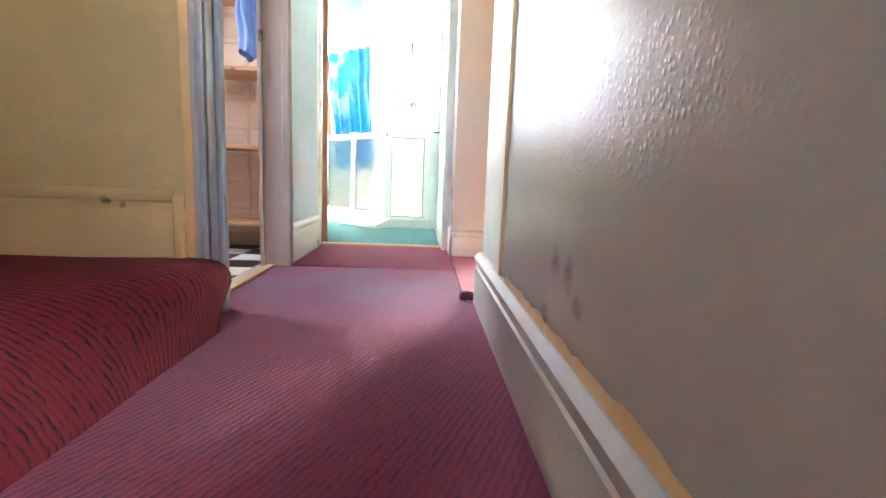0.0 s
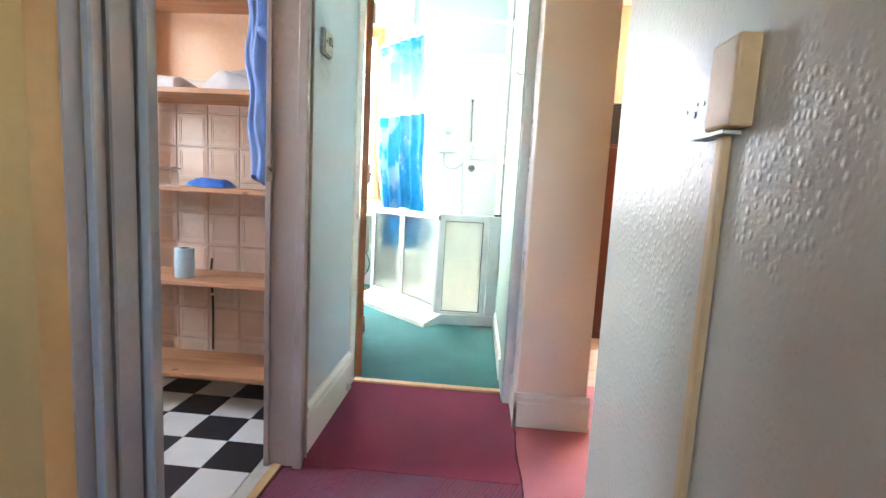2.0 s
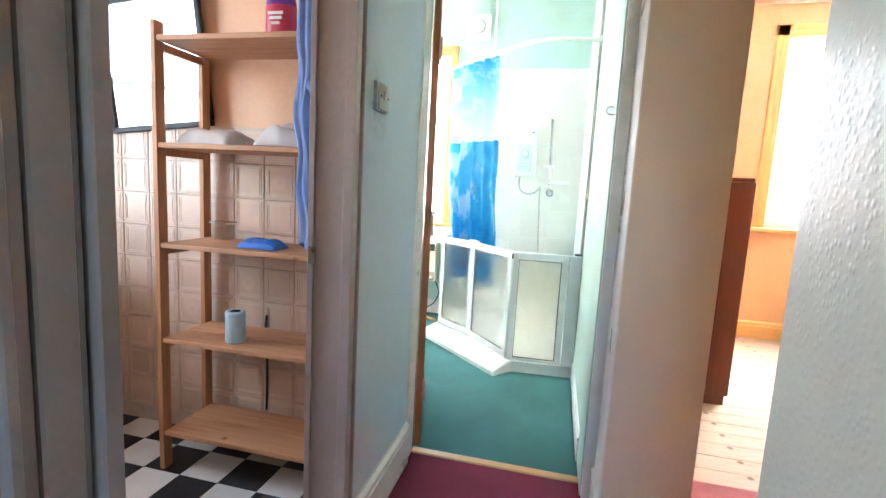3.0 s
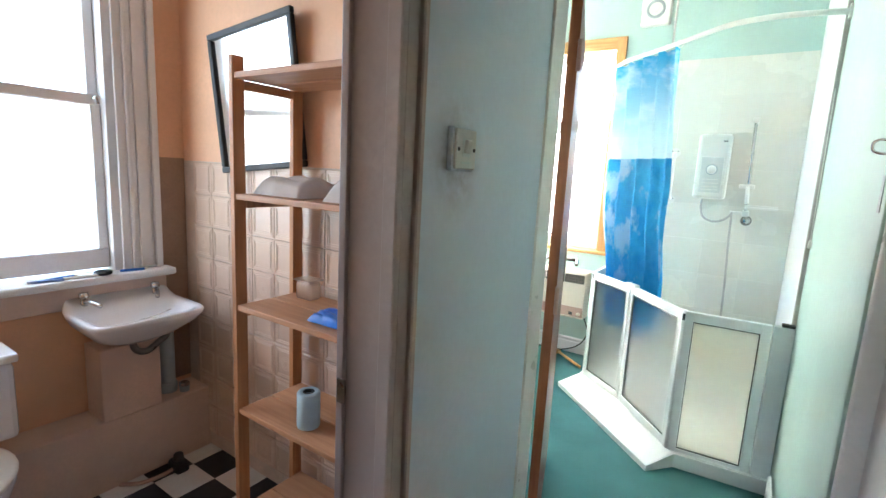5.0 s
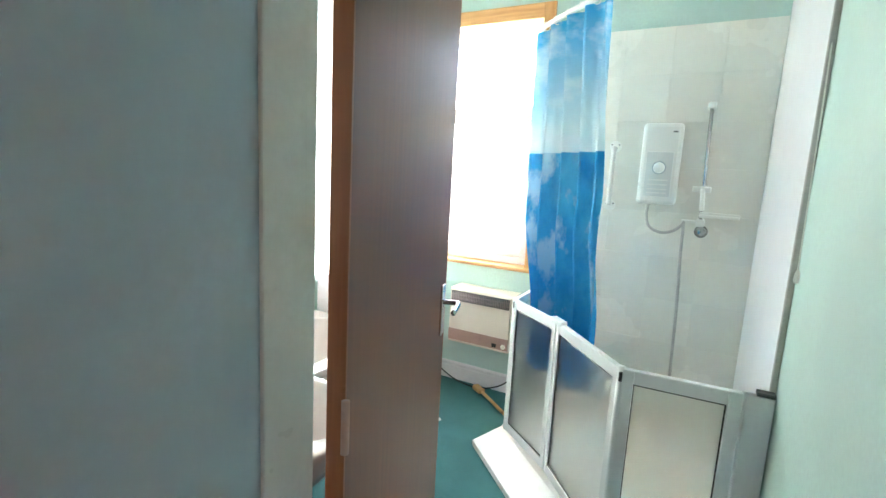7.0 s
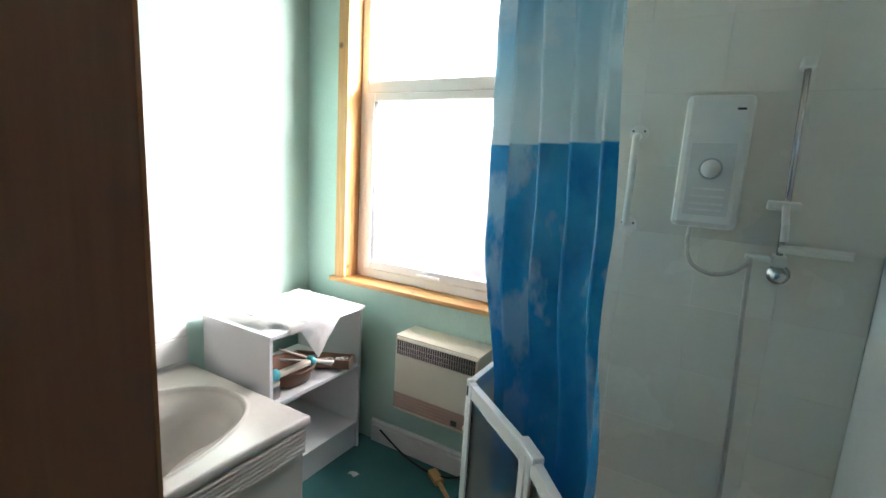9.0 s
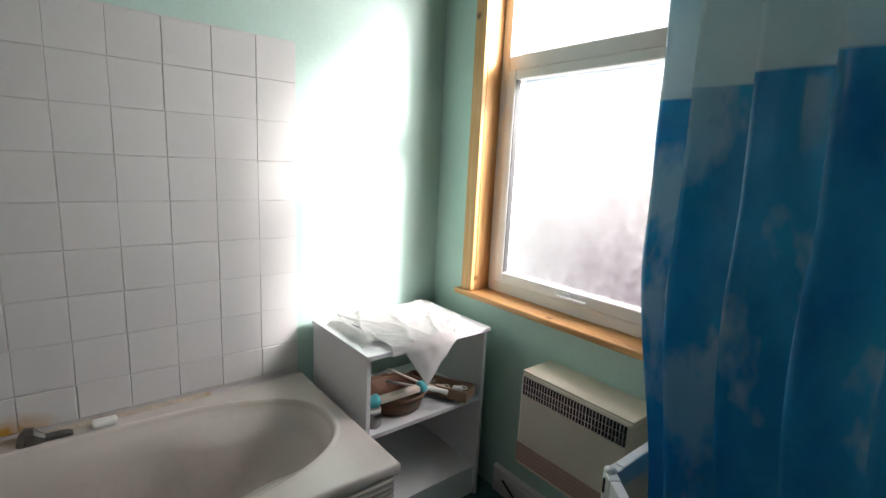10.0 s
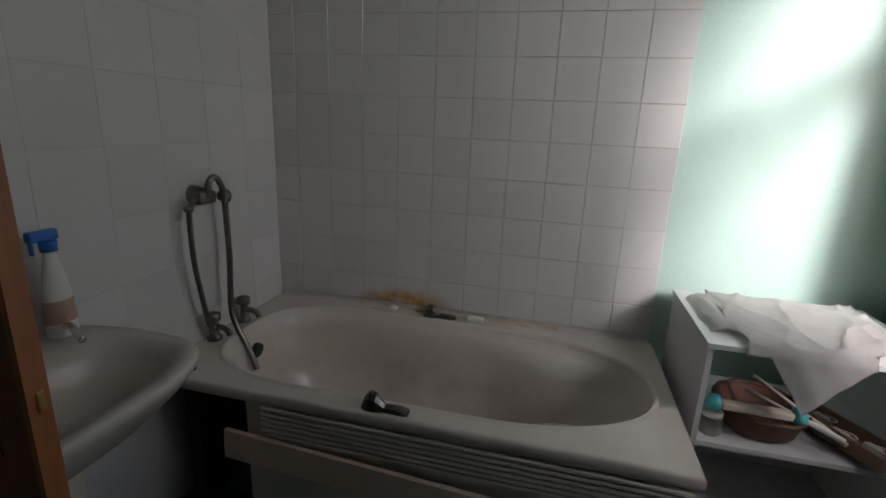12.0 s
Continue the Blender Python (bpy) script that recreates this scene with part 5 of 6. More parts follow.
    for x, y, s in ((-1.560, 3.94, 1), (-2.255, 3.92, -1)):
        bm = bmesh.new()
        rows = [[bm.verts.new((x + w2 * px, y + dy, 0.556 + hz * pz)) for px, pz in ((-1, 0), (-0.85, 0.7), (-0.3, 1), (0.3, 1), (0.85, 0.7), (1, 0))] for dy, w2, hz in ((-0.058, 0.012, 0.012), (-0.05, 0.02, 0.036), (-0.036, 0.024, 0.052), (-0.014, 0.024, 0.048), (0.0, 0.019, 0.03), (0.012, 0.016, 0.019), (0.06, 0.018, 0.017), (0.078, 0.016, 0.012), (0.082, 0.012, 0.004))]
        for p1, p2 in zip(rows, rows[1:]):
            for q in range(5):
                bm.faces.new((p1[q], p1[q + 1], p2[q + 1], p2[q]))
        bm.faces.new(rows[0])
        bm.faces.new(rows[-1][::-1])
        bmesh.ops.recalc_face_normals(bm, faces=bm.faces)
        part("grip", bm, "old_chrome", t, "tarnished chrome bath grip")
    return t


bathtub()
for x, y, z in ((-1.784, 3.202, 0.556), (-1.958, 3.200, 0.556)):
    tp = thing("bath_tap", (x, y, z), "worn chrome pillar tap on the bath rim", "tap", "bath taps")
    bm = bmesh.new()
    tube(bm, [(x, y, z), (x, y, z + 0.012), (x, y, z + 0.016), (x, y, z + 0.07)], [0.026, 0.026, 0.018, 0.018], 14)
    tube(bm, smooth_path([(x, y, z + 0.045), (x, y + 0.03, z + 0.052), (x, y + 0.058, z + 0.042), (x, y + 0.066, z + 0.026)]), 0.011, 10)
    part("tap_body", bm, "old_chrome", tp, "", True)
    part("tap_head", lathe(bmesh.new(), [(0.018, z + 0.07), (0.028, z + 0.076), (0.026, z + 0.10), (0.015, z + 0.106)], x, y, 8), "old_chrome", tp, "", True)
shw = thing("bath_shower", (-1.80, 3.16, 0.6), "old chrome hand shower hanging in a loop of hose", "shower")
bm = bmesh.new()
tube(bm, [(-1.795, 3.153, 1.085), (-1.795, 3.19, 1.085)], [0.034, 0.026], 16)
box(bm, -1.835, -1.755, 3.186, 3.222, 1.055, 1.10, 0.010)
part("bracket", bm, "old_chrome", shw)
bm = bmesh.new()
tube(bm, smooth_path([(-1.762, 3.205, 0.62), (-1.742, 3.208, 0.70), (-1.714, 3.21, 0.86), (-1.708, 3.212, 1.00), (-1.712, 3.212, 1.045), (-1.735, 3.208, 1.070), (-1.765, 3.205, 1.075)], 8), 0.0095, 10)
part("hose", bm, "old_chrome", shw, "", True)
bm = bmesh.new()
tube(bm, smooth_path([(-1.79, 3.215, 1.08), (-1.798, 3.222, 1.128), (-1.818, 3.226, 1.145), (-1.846, 3.226, 1.125), (-1.866, 3.224, 1.06), (-1.868, 3.224, 0.84), (-1.852, 3.228, 0.66), (-1.848, 3.25, 0.585), (-1.842, 3.30, 0.50), (-1.835, 3.335, 0.43)], 8), 0.011, 10)
part("hose", bm, "old_chrome", shw, "", True)
bm = bmesh.new()
tube(bm, [(-1.712, 3.212, 1.045), (-1.706, 3.214, 1.06)], [0.015, 0.018], 12)
part("hose_nut", bm, "old_chrome", shw, "", True)
bm = bmesh.new()
tube(bm, [(-1.86, 3.214, 1.075), (-1.885, 3.216, 1.072), (-1.893, 3.217, 1.071)], [0.018, 0.026, 0.02], 14)
part("spray_head", bm, "old_chrome", shw, "", True)
soap = thing("soap_bar", (-2.255, 4.08, 0.556), "small white soap bar on the bath rim", "soap")
part("bar", boxes((-2.275, -2.235, 4.05, 4.12, 0.557, 0.578), bevel=0.008), "white_plastic", soap)
part("soap_film", boxes((-2.28, -2.23, 4.045, 4.125, 0.5555, 0.5575)), "plaster", soap)
ch = thing("plug_chain", (-2.265, 3.62, 0.556), "looped plug chain lying on the bath rim", "chain")
bm = bmesh.new()
tube(bm, [(-2.265 + 0.016 * math.cos(k * 0.4), 3.63 + 0.045 * math.sin(k * 0.4) + 0.003 * k, 0.5595) for k in range(17)], 0.0035, 8)
part("links", bm, "plaster", ch, "", True)
bm = bmesh.new()
tube(bm, [(-2.27, 3.72, 0.557), (-2.27, 3.72, 0.567), (-2.27, 3.72, 0.575)], [0.018, 0.02, 0.008], 14)
part("plug", bm, "white_plastic", ch, "", True)


def seal(y0, y1, seed, m, x=-2.292):
    bm = bmesh.new()
    n = max(6, int((y1 - y0) * 40))
    sheet(bm, n, 3, lambda u, v: Vector((x + 0.02 * v * (0.7 + 0.5 * noise.noise(Vector((u * 8, seed, 0)))) , y0 + (y1 - y0) * u, 0.5575 + 0.013 * (1 - v) ** 2 * (0.8 + 0.5 * noise.noise(Vector((u * 11, seed, 3)))))))
    return bm


M["rust_seal"] = surface("stained_sealant", (0.60, 0.50, 0.38), 0.6, 0.25, 14, 90, 0.4, stain=(0.50, 0.25, 0.04), stain_amount=1.5)
tagged(part("trim_seal", seal(3.18, 3.55, 1, "white_plastic"), "plaster", smooth=True), "grimy sealant between tiles and bath", "sealant", kind="structure")
tagged(part("trim_seal", seal(3.55, 4.42, 2, "rust_seal"), "rust_seal", smooth=True), "rust-stained sealant between tiles and bath", "sealant", kind="structure")
tagged(part("trim_seal", seal(4.42, 4.765, 3, "plaster"), "plaster", smooth=True), "grimy sealant between tiles and bath", "sealant", kind="structure")

# corner basin on the south wall, with its pedestal
bb = wash_basin("pedestal_basin", "white ceramic pedestal basin beside the bath", Matrix.Translation((-1.075, 3.157, 0.80)) @ Matrix.Rotation(radians(180), 4, "Z"), 0.56, 0.46, mat="acrylic")
part("pedestal", lathe(bmesh.new(), [(0.12, 0.0), (0.10, 0.06), (0.085, 0.3), (0.10, 0.58), (0.13, 0.68)], -1.075, 3.30, 24, 1.0, 0.9), "acrylic", bb, "", True)
sp = thing("spray_bottle", (-1.262, 3.215, 0.81), "white spray bottle with blue trigger on the basin", "bottle")
part("bottle_body", lathe(bmesh.new(), [(0.034, 0.812), (0.036, 0.82), (0.033, 0.92), (0.026, 0.965), (0.016, 1.01), (0.014, 1.03)], -1.262, 3.215, 22, 1.0, 0.7), "white_plastic", sp, "", True)
part("label_band", lathe(bmesh.new(), [(0.0385, 0.85), (0.0388, 0.851), (0.0345, 0.905), (0.034, 0.906)], -1.262, 3.215, 22, 1.0, 0.71), "heater_brown", sp, "", True)
part("collar", lathe(bmesh.new(), [(0.018, 1.026), (0.019, 1.048), (0.015, 1.052)], -1.262, 3.215, 16), "blue_plastic", sp, "", True)
part("trigger_head", boxes((-1.284, -1.218, 3.204, 3.226, 1.052, 1.078), (-1.228, -1.221, 3.209, 3.221, 1.022, 1.054), bevel=0.005), "blue_plastic", sp)

# cabinet with towel and baskets
cb = thing("open_cabinet", (-2.02, 5.12, 0), "white melamine open cabinet beside the bath", "cabinet")
part("side", boxes((-2.255, -1.80, 4.820, 4.836, 0.0, 0.780), bevel=0.001), "melamine", cb)
part("side", boxes((-2.255, -1.80, 5.388, 5.404, 0.0, 0.780), bevel=0.001), "melamine", cb)
part("top", boxes((-2.25, -1.785, 4.812, 5.410, 0.781, 0.798), bevel=0.002), "melamine", cb)
part("shelf", boxes((-2.25, -1.805, 4.8385, 5.3875, 0.462, 0.478)), "melamine", cb)
part("shelf", boxes((-2.25, -1.805, 4.8385, 5.3875, 0.130, 0.146)), "melamine", cb)
part("plinth", boxes((-1.83, -1.815, 4.8385, 5.3875, 0.0, 0.129)), "melamine", cb)
part("back_rail", boxes((-2.25, -2.235, 4.8385, 5.3875, 0.147, 0.36)), "melamine", cb)


def draped_towel():
    """Thin towel laid flat on the cabinet, one corner hanging over the front in a point."""
    ob = thing("draped_towel", (-1.98, 5.05, 0.798), "white towel spread over the cabinet and hanging down", "towel")
    def f(u, v):
        y = 4.905 + 0.45 * v + 0.012 * noise.noise(Vector((u * 3, v * 3, 7)))
        tip = max(0.0, 1 - abs(v - 0.36) / (0.30 if v > 0.36 else 0.22))
        over = 0.03 + 0.155 * tip if v < 0.68 else 0.0
        back = -2.215 + 0.03 * noise.noise(Vector((v * 4, 2, 1)))
        front = -1.782 if over else -1.79 - 0.40 * (v - 0.68)
        flat = front - back
        run = (flat + over) * u
        ridge = (1 - abs(noise.noise(Vector((u * 2.2 + v, v * 4.5, 11))))) ** 6
        wave = 0.004 * noise.noise(Vector((u * 5, v * 6, 3))) + 0.011 * ridge + 0.003 * noise.noise(Vector((u * 14, v * 12, 5)))
        if run <= flat:
            return Vector((back + run, y, 0.812 + wave))
        d = run - flat
        return Vector((front + 0.010 * min(1.0, d * 40) + 0.006 * noise.noise(Vector((d * 20, v * 9, 2))), y + 0.10 * d * (0.4 - v), 0.812 - d + 0.003 * ridge))
    part("cloth", sheet(bmesh.new(), 70, 70, f, 0.003), "towel", ob, "", True)
    return ob


draped_towel()
fold = thing("folded_flannel", (-2.05, 4.90, 0.798), "folded white flannel with a yellowed hem", "cloth")
part("cloth", sheet(bmesh.new(), 16, 12, lambda u, v: Vector((-2.16 + 0.30 * u, 4.835 + 0.11 * v + 0.012 * noise.noise(Vector((u * 4, v, 2))), 0.800 + 0.024 * max(0.0, 1 - abs(2 * v - 1) ** 4) * (0.7 + 0.4 * noise.noise(Vector((u * 5, v * 4, 1)))))), 0.003), "towel", fold, "", True)
bsk = thing("wicker_basket", (-1.97, 5.03, 0.478), "round brown wicker basket on the cabinet shelf", "basket")
part("basket_wall", lathe(bmesh.new(), [(0.085, 0.479), (0.105, 0.49), (0.122, 0.55), (0.128, 0.557), (0.118, 0.553), (0.10, 0.50), (0.04, 0.495)], -1.945, 5.04, 30), "terracotta", bsk, "", True)
bm = bmesh.new()
tube(bm, [(-1.945 + 0.126 * math.cos(k * math.pi / 20), 5.04 + 0.126 * math.sin(k * math.pi / 20), 0.557 + 0.003 * math.sin(k * 2.1)) for k in range(41)], 0.007, 8, False)
part("rim", bm, "terracotta", bsk, "", True)
br = thing("back_brush", (-1.86, 4.98, 0.57), "cream bath scrubber with aqua ends across the basket", "brush")
part("handle", turned(boxes((-0.016, 0.016, -0.10, 0.10, -0.012, 0.012), bevel=0.006), Matrix.Translation((-1.845, 4.99, 0.585)) @ Matrix.Rotation(radians(-4), 4, "X") @ Matrix.Rotation(radians(6), 4, "Z")), "heater_cream", br)
for s in (-1, 1):
    bm = bmesh.new()
    tube(bm, [(-1.845 - 0.010 * s, 4.99 + 0.100 * s, 0.586 - 0.007 * s), (-1.845 - 0.0105 * s, 4.99 + 0.108 * s, 0.586 - 0.0075 * s), (-1.845 - 0.012 * s, 4.99 + 0.128 * s, 0.590 - 0.008 * s), (-1.845 - 0.0125 * s, 4.99 + 0.134 * s, 0.598 - 0.008 * s)], [0.017, 0.027, 0.024, 0.006], 14)
    part("end_cap", bm, "aqua", br, "aqua plastic end", True)
jr = thing("glass_jar", (-1.87, 4.885, 0.478), "small glass jar with a pale lid on the shelf", "jar")
part("jar_body", lathe(bmesh.new(), [(0.026, 0.479), (0.031, 0.484), (0.031, 0.53), (0.027, 0.54)], -1.86, 4.885, 20), "clear_tub", jr, "", True)
part("lid", lathe(bmesh.new(), [(0.030, 0.54), (0.030, 0.553), (0.026, 0.556)], -1.86, 4.885, 20), "white_plastic", jr, "", True)
tr = thing("wicker_tray", (-1.97, 5.27, 0.50), "shallow wicker tray of oddments on the shelf", "tray")
trm = Matrix.Translation((-1.93, 5.25, 0.497)) @ Matrix.Rotation(radians(28), 4, "Z") @ Matrix.Rotation(radians(-6), 4, "X")
part("tray_base", turned(boxes((-0.15, 0.15, -0.055, 0.055, -0.006, 0.002), (-0.15, 0.15, -0.06, -0.05, -0.006, 0.04), (-0.15, 0.15, 0.05, 0.06, -0.006, 0.04), (-0.156, -0.146, -0.06, 0.06, -0.006, 0.04), (0.146, 0.156, -0.06, 0.06, -0.006, 0.04), bevel=0.003), trm), "brown_board", tr)
for k, (dx, dy, m) in enumerate(((-0.06, 0.01, "plaster"), (0.02, -0.02, "heater_cream"), (0.09, 0.01, "towel"))):
    ob = thing("trinket", trm @ Vector((dx, dy, 0.005)), "small pale oddment lying in the wicker tray", "oddment", "oddments in the tray")
    part("body", turned(boxes((dx - 0.022, dx + 0.022, dy - 0.014, dy + 0.014, 0.003, 0.03), bevel=0.006), trm), m, ob)
    part("strap", turned(tube(bmesh.new(), [(dx + 0.022 + 0.02 * math.cos(q * 0.5), dy + 0.018 * math.sin(q * 0.5), 0.03) for q in range(13)], 0.003, 6), trm), m, ob, "", True)
for a, b, m in (((-1.94, 4.99, 0.60), (-1.80, 5.20, 0.555), "white_plastic"), ((-1.98, 5.02, 0.63), (-1.84, 5.23, 0.52), "heater_cream")):
    st = thing("hair_brush", a, "pale plastic stick leaning in the basket", "brush", "sticks in the basket")
    A, B = Vector(a), Vector(b)
    part("shaft", tube(bmesh.new(), [A, A.lerp(B, 0.6), A.lerp(B, 0.75), B], [0.006, 0.006, 0.011, 0.008], 8), m, st, "", True)

# panel heater
ht = thing("panel_heater", (-1.30, 5.42, 0.345), "cream electric panel heater fixed under the window", "heater")
part("body", boxes((-1.525, -1.08, 5.322, 5.47, 0.345, 0.718), bevel=0.012), "heater_cream", ht)
part("top_plate", boxes((-1.527, -1.078, 5.33, 5.495, 0.7185, 0.725), bevel=0.002), "heater_cream", ht)
part("grille_back", boxes((-1.512, -1.093, 5.3195, 5.3215, 0.638, 0.708)), "heater_dark", ht)
for k in range(34):
    x = -1.508 + k * 0.0123
    part("grille_bar", boxes((x, x + 0.004, 5.314, 5.3195, 0.638, 0.708)), "chrome", ht)
for z in (0.66, 0.684):
    part("grille_wire", boxes((-1.512, -1.093, 5.3115, 5.3138, z, z + 0.003)), "chrome", ht)
part("trim_band", boxes((-1.52, -1.085, 5.3185, 5.3215, 0.365, 0.442)), "heater_brown", ht, "brown lower band")
for k in range(4):
    part("band_line", boxes((-1.512, -1.21, 5.3165, 5.3183, 0.376 + 0.016 * k, 0.381 + 0.016 * k)), "heater_brown", ht)
part("switch", boxes((-1.195, -1.165, 5.314, 5.3183, 0.375, 0.40), bevel=0.001), "heater_dark", ht)
bm = bmesh.new()
tube(bm, [(-1.115, 5.3183, 0.39), (-1.115, 5.305, 0.39)], 0.015, 14)
part("knob", bm, "heater_cream", ht, "", True)
bm = bmesh.new()
tube(bm, smooth_path([(-1.10, 5.42, 0.35), (-1.06, 5.43, 0.22), (-1.12, 5.42, 0.10), (-1.28, 5.40, 0.03), (-1.5, 5.44, 0.02), (-1.70, 5.46, 0.10)]), 0.005, 8)
part("flex", bm, "black", ht, "black heater cable", True)
plg = thing("wooden_brush", (-1.20, 5.33, 0.0), "wooden handled brush lying on the teal carpet", "brush")
part("head", turned(boxes((-0.05, 0.05, -0.025, 0.025, 0.002, 0.035), bevel=0.01), Matrix.Translation((-1.30, 5.40, 0)) @ Matrix.Rotation(radians(-35), 4, "Z")), "pine_x", plg)
part("handle", tube(bmesh.new(), [(-1.26, 5.37, 0.02), (-1.02, 5.18, 0.014)], 0.011, 10), "pine_x", plg, "", True)
for k, (x, y) in enumerate(((-1.66, 5.20), (-1.60, 4.98), (-1.52, 5.05), (-1.35, 4.9))):
    ob = thing("paper_scrap", (x, y, 0.0), "small white scrap on the teal carpet", "litter", "scraps on the bathroom floor")
    part("scrap", sheet(bmesh.new(), 4, 4, lambda u, v: Vector((x + 0.045 * (u - 0.5) + 0.009 * v, y + 0.032 * (v - 0.5), 0.004 + 0.012 * abs(noise.noise(Vector((u * 3, v * 3, k)))))), 0.001), "white_plastic", ob)

# ---- shower corner ----
tray = thing("shower_tray", (-0.4, 4.8, 0), "low white shower tray with a sloping entry ramp", "shower tray")
bm = bmesh.new()
plan_pts = [(0.188, 4.245), (-0.225, 4.215), (-0.335, 4.085), (-1.05, 4.775), (-0.945, 4.925), (-0.945, 5.496), (0.188, 5.496)]
lowv = [bm.verts.new((x, y, 0.0)) for x, y in plan_pts]
topz = [0.075, 0.075, 0.030, 0.030, 0.075, 0.075, 0.075]
topv = [bm.verts.new((x, y, z)) for (x, y), z in zip(plan_pts, topz)]
for k in range(7):
    bm.faces.new((lowv[k], lowv[(k + 1) % 7], topv[(k + 1) % 7], topv[k]))
bm.faces.new((topv[1], topv[2], topv[3], topv[4]))
bm.faces.new((topv[0], topv[1], topv[4], topv[5], topv[6]))
bm.faces.new(lowv[::-1])
part("tray_body", bm, "tray", tray)
bm = bmesh.new()
ramp = [(-0.235, 4.215, 0.0765), (-0.337, 4.096, 0.0325), (-1.04, 4.775, 0.0325), (-0.94, 4.917, 0.0765)]
up = [bm.verts.new(p) for p in ramp]
dn = [bm.verts.new((x, y, z - 0.006)) for x, y, z in ramp]
bm.faces.new(up)
for k in range(4):
    bm.faces.new((dn[k], dn[(k + 1) % 4], up[(k + 1) % 4], up[k]))
bmesh.ops.recalc_face_normals(bm, faces=bm.faces)
part("entry_ramp", bm, "tray", tray, "scuffed white ramp")
part("drain", lathe(bmesh.new(), [(0.045, 0.0755), (0.044, 0.079), (0.012, 0.079)], -0.30, 5.1, 20), "chrome", tray, "", True)

A0, A1, A2, A3 = (-0.912, 4.912), (-0.605, 4.655), (-0.268, 4.25), (0.186, 4.28)
enc = thing("shower_enclosure", (-0.3, 4.4, 0.075), "half-height white framed shower screen with frosted panels", "shower screen")


def screen(p, q, z0, z1, st, dark):
    """One framed panel between two plan points."""
    P, Q = Vector((p[0], p[1], 0)), Vector((q[0], q[1], 0))
    d = (Q - P).normalized()
    L = (Q - P).length
    a, b = P + d * 0.004, Q - d * 0.004
    fr = part("screen_frame", obox(obox(obox(obox(bmesh.new(), a, a + d * st, 0.026, z0, z1, 0.003), b - d * st, b, 0.026, z0, z1, 0.003), a + d * st, b - d * st, 0.024, z1 - 0.05, z1, 0.003), a + d * st, b - d * st, 0.024, z0, z0 + 0.045, 0.003), "alu", enc)
    part("frosted_panel", obox(bmesh.new(), a + d * st, b - d * st, 0.006, z0 + 0.045, z1 - 0.05), "panel_cream" if dark else "panel", fr)
    bm = bmesh.new()
    for u, v, za, zb in ((st, st + 0.005, z0 + 0.045, z1 - 0.05), (L - st - 0.013, L - st - 0.008, z0 + 0.045, z1 - 0.05), (st + 0.005, L - st - 0.013, z0 + 0.045, z0 + 0.05), (st + 0.005, L - st - 0.013, z1 - 0.055, z1 - 0.05)):
        obox(bm, P + d * (u + 0.002), P + d * (v + 0.002), 0.012, za, zb)
    part("gasket", bm, "heater_dark", fr, "dark rubber gasket")


screen(A0, A1, 0.082, 0.832, 0.030, False)
screen(A1, A2, 0.082, 0.832, 0.030, False)
screen(A2, (0.105, 4.272), 0.05, 0.832, 0.040, True)
part("wall_post", obox(bmesh.new(), (0.106, 4.272), A3, 0.03, 0.05, 0.832, 0.003), "alu", enc)
part("wall_clip", boxes((0.135, 0.186, 4.262, 4.297, 0.833, 0.846), bevel=0.002), "heater_dark", enc, "dark clip at the wall")
screen(A0, (-0.912, 5.49), 0.082, 0.832, 0.030, False)
for p in (A0, A2):
    bm = bmesh.new()
    tube(bm, [(p[0], p[1], 0.08), (p[0], p[1], 0.836)], 0.014, 12)
    part("hinge_post", bm, "alu", enc, "", True)
for p in (A0, A2):
    bm = bmesh.new()
    box(bm, p[0] - 0.006, p[0] + 0.006, p[1] - 0.018, p[1] - 0.010, 0.785, 0.82, 0.002)
    part("catch", bm, "heater_dark", enc)
part("latch", obox(bmesh.new(), (-0.64, 4.684), (-0.57, 4.612), 0.034, 0.826, 0.846, 0.004), "alu", enc)

# curtain rail and curtain
RZ = 2.205
rail_pts = smooth_path([(x, y, RZ) for x, y in ((0.186, 4.278), (0.0, 4.24), (-0.15, 4.25), (-0.28, 4.315), (-0.53, 4.555), (-0.79, 4.795), (-0.885, 4.91), (-0.915, 5.05), (-0.915, 5.30), (-0.915, 5.49))], 6)
rl = thing("curtain_rail", (-0.5, 4.6, 2.22), "white plastic curtain rail bent around the shower", "rail")
part("rail_tube", tube(bmesh.new(), rail_pts, 0.0125, 12), "white_plastic", rl, "", True)
part("hanger_rod", tube(bmesh.new(), [(-0.53, 4.56, 2.21), (-0.53, 4.56, BTOP)], 0.006, 10), "white_plastic", rl, "", True)
for p in ((0.186, 4.29), (-0.915, 5.49)):
    bm = bmesh.new()
    box(bm, p[0] - 0.008, p[0] + 0.004, p[1] - 0.025, p[1] + 0.006, 2.175, 2.235, 0.004)
    part("end_bracket", bm, "white_plastic", rl)

cur = thing("shower_curtain", (-0.72, 4.75, 0.5), "blue sky-and-sea printed plastic shower curtain, drawn back", "curtain")
cpath = [Vector(p) for p in rail_pts if p[0] < -0.455 and p[1] < 5.20]
lens_c = [0.0]
for a, b in zip(cpath, cpath[1:]):
    lens_c.append(lens_c[-1] + (b - a).length)


def along(s):
    s *= lens_c[-1]
    for k in range(len(cpath) - 1):
        if s <= lens_c[k + 1]:
            return cpath[k].lerp(cpath[k + 1], (s - lens_c[k]) / (lens_c[k + 1] - lens_c[k] + 1e-9)), (cpath[k + 1] - cpath[k]).normalized()
    return cpath[-1], (cpath[-1] - cpath[-2]).normalized()


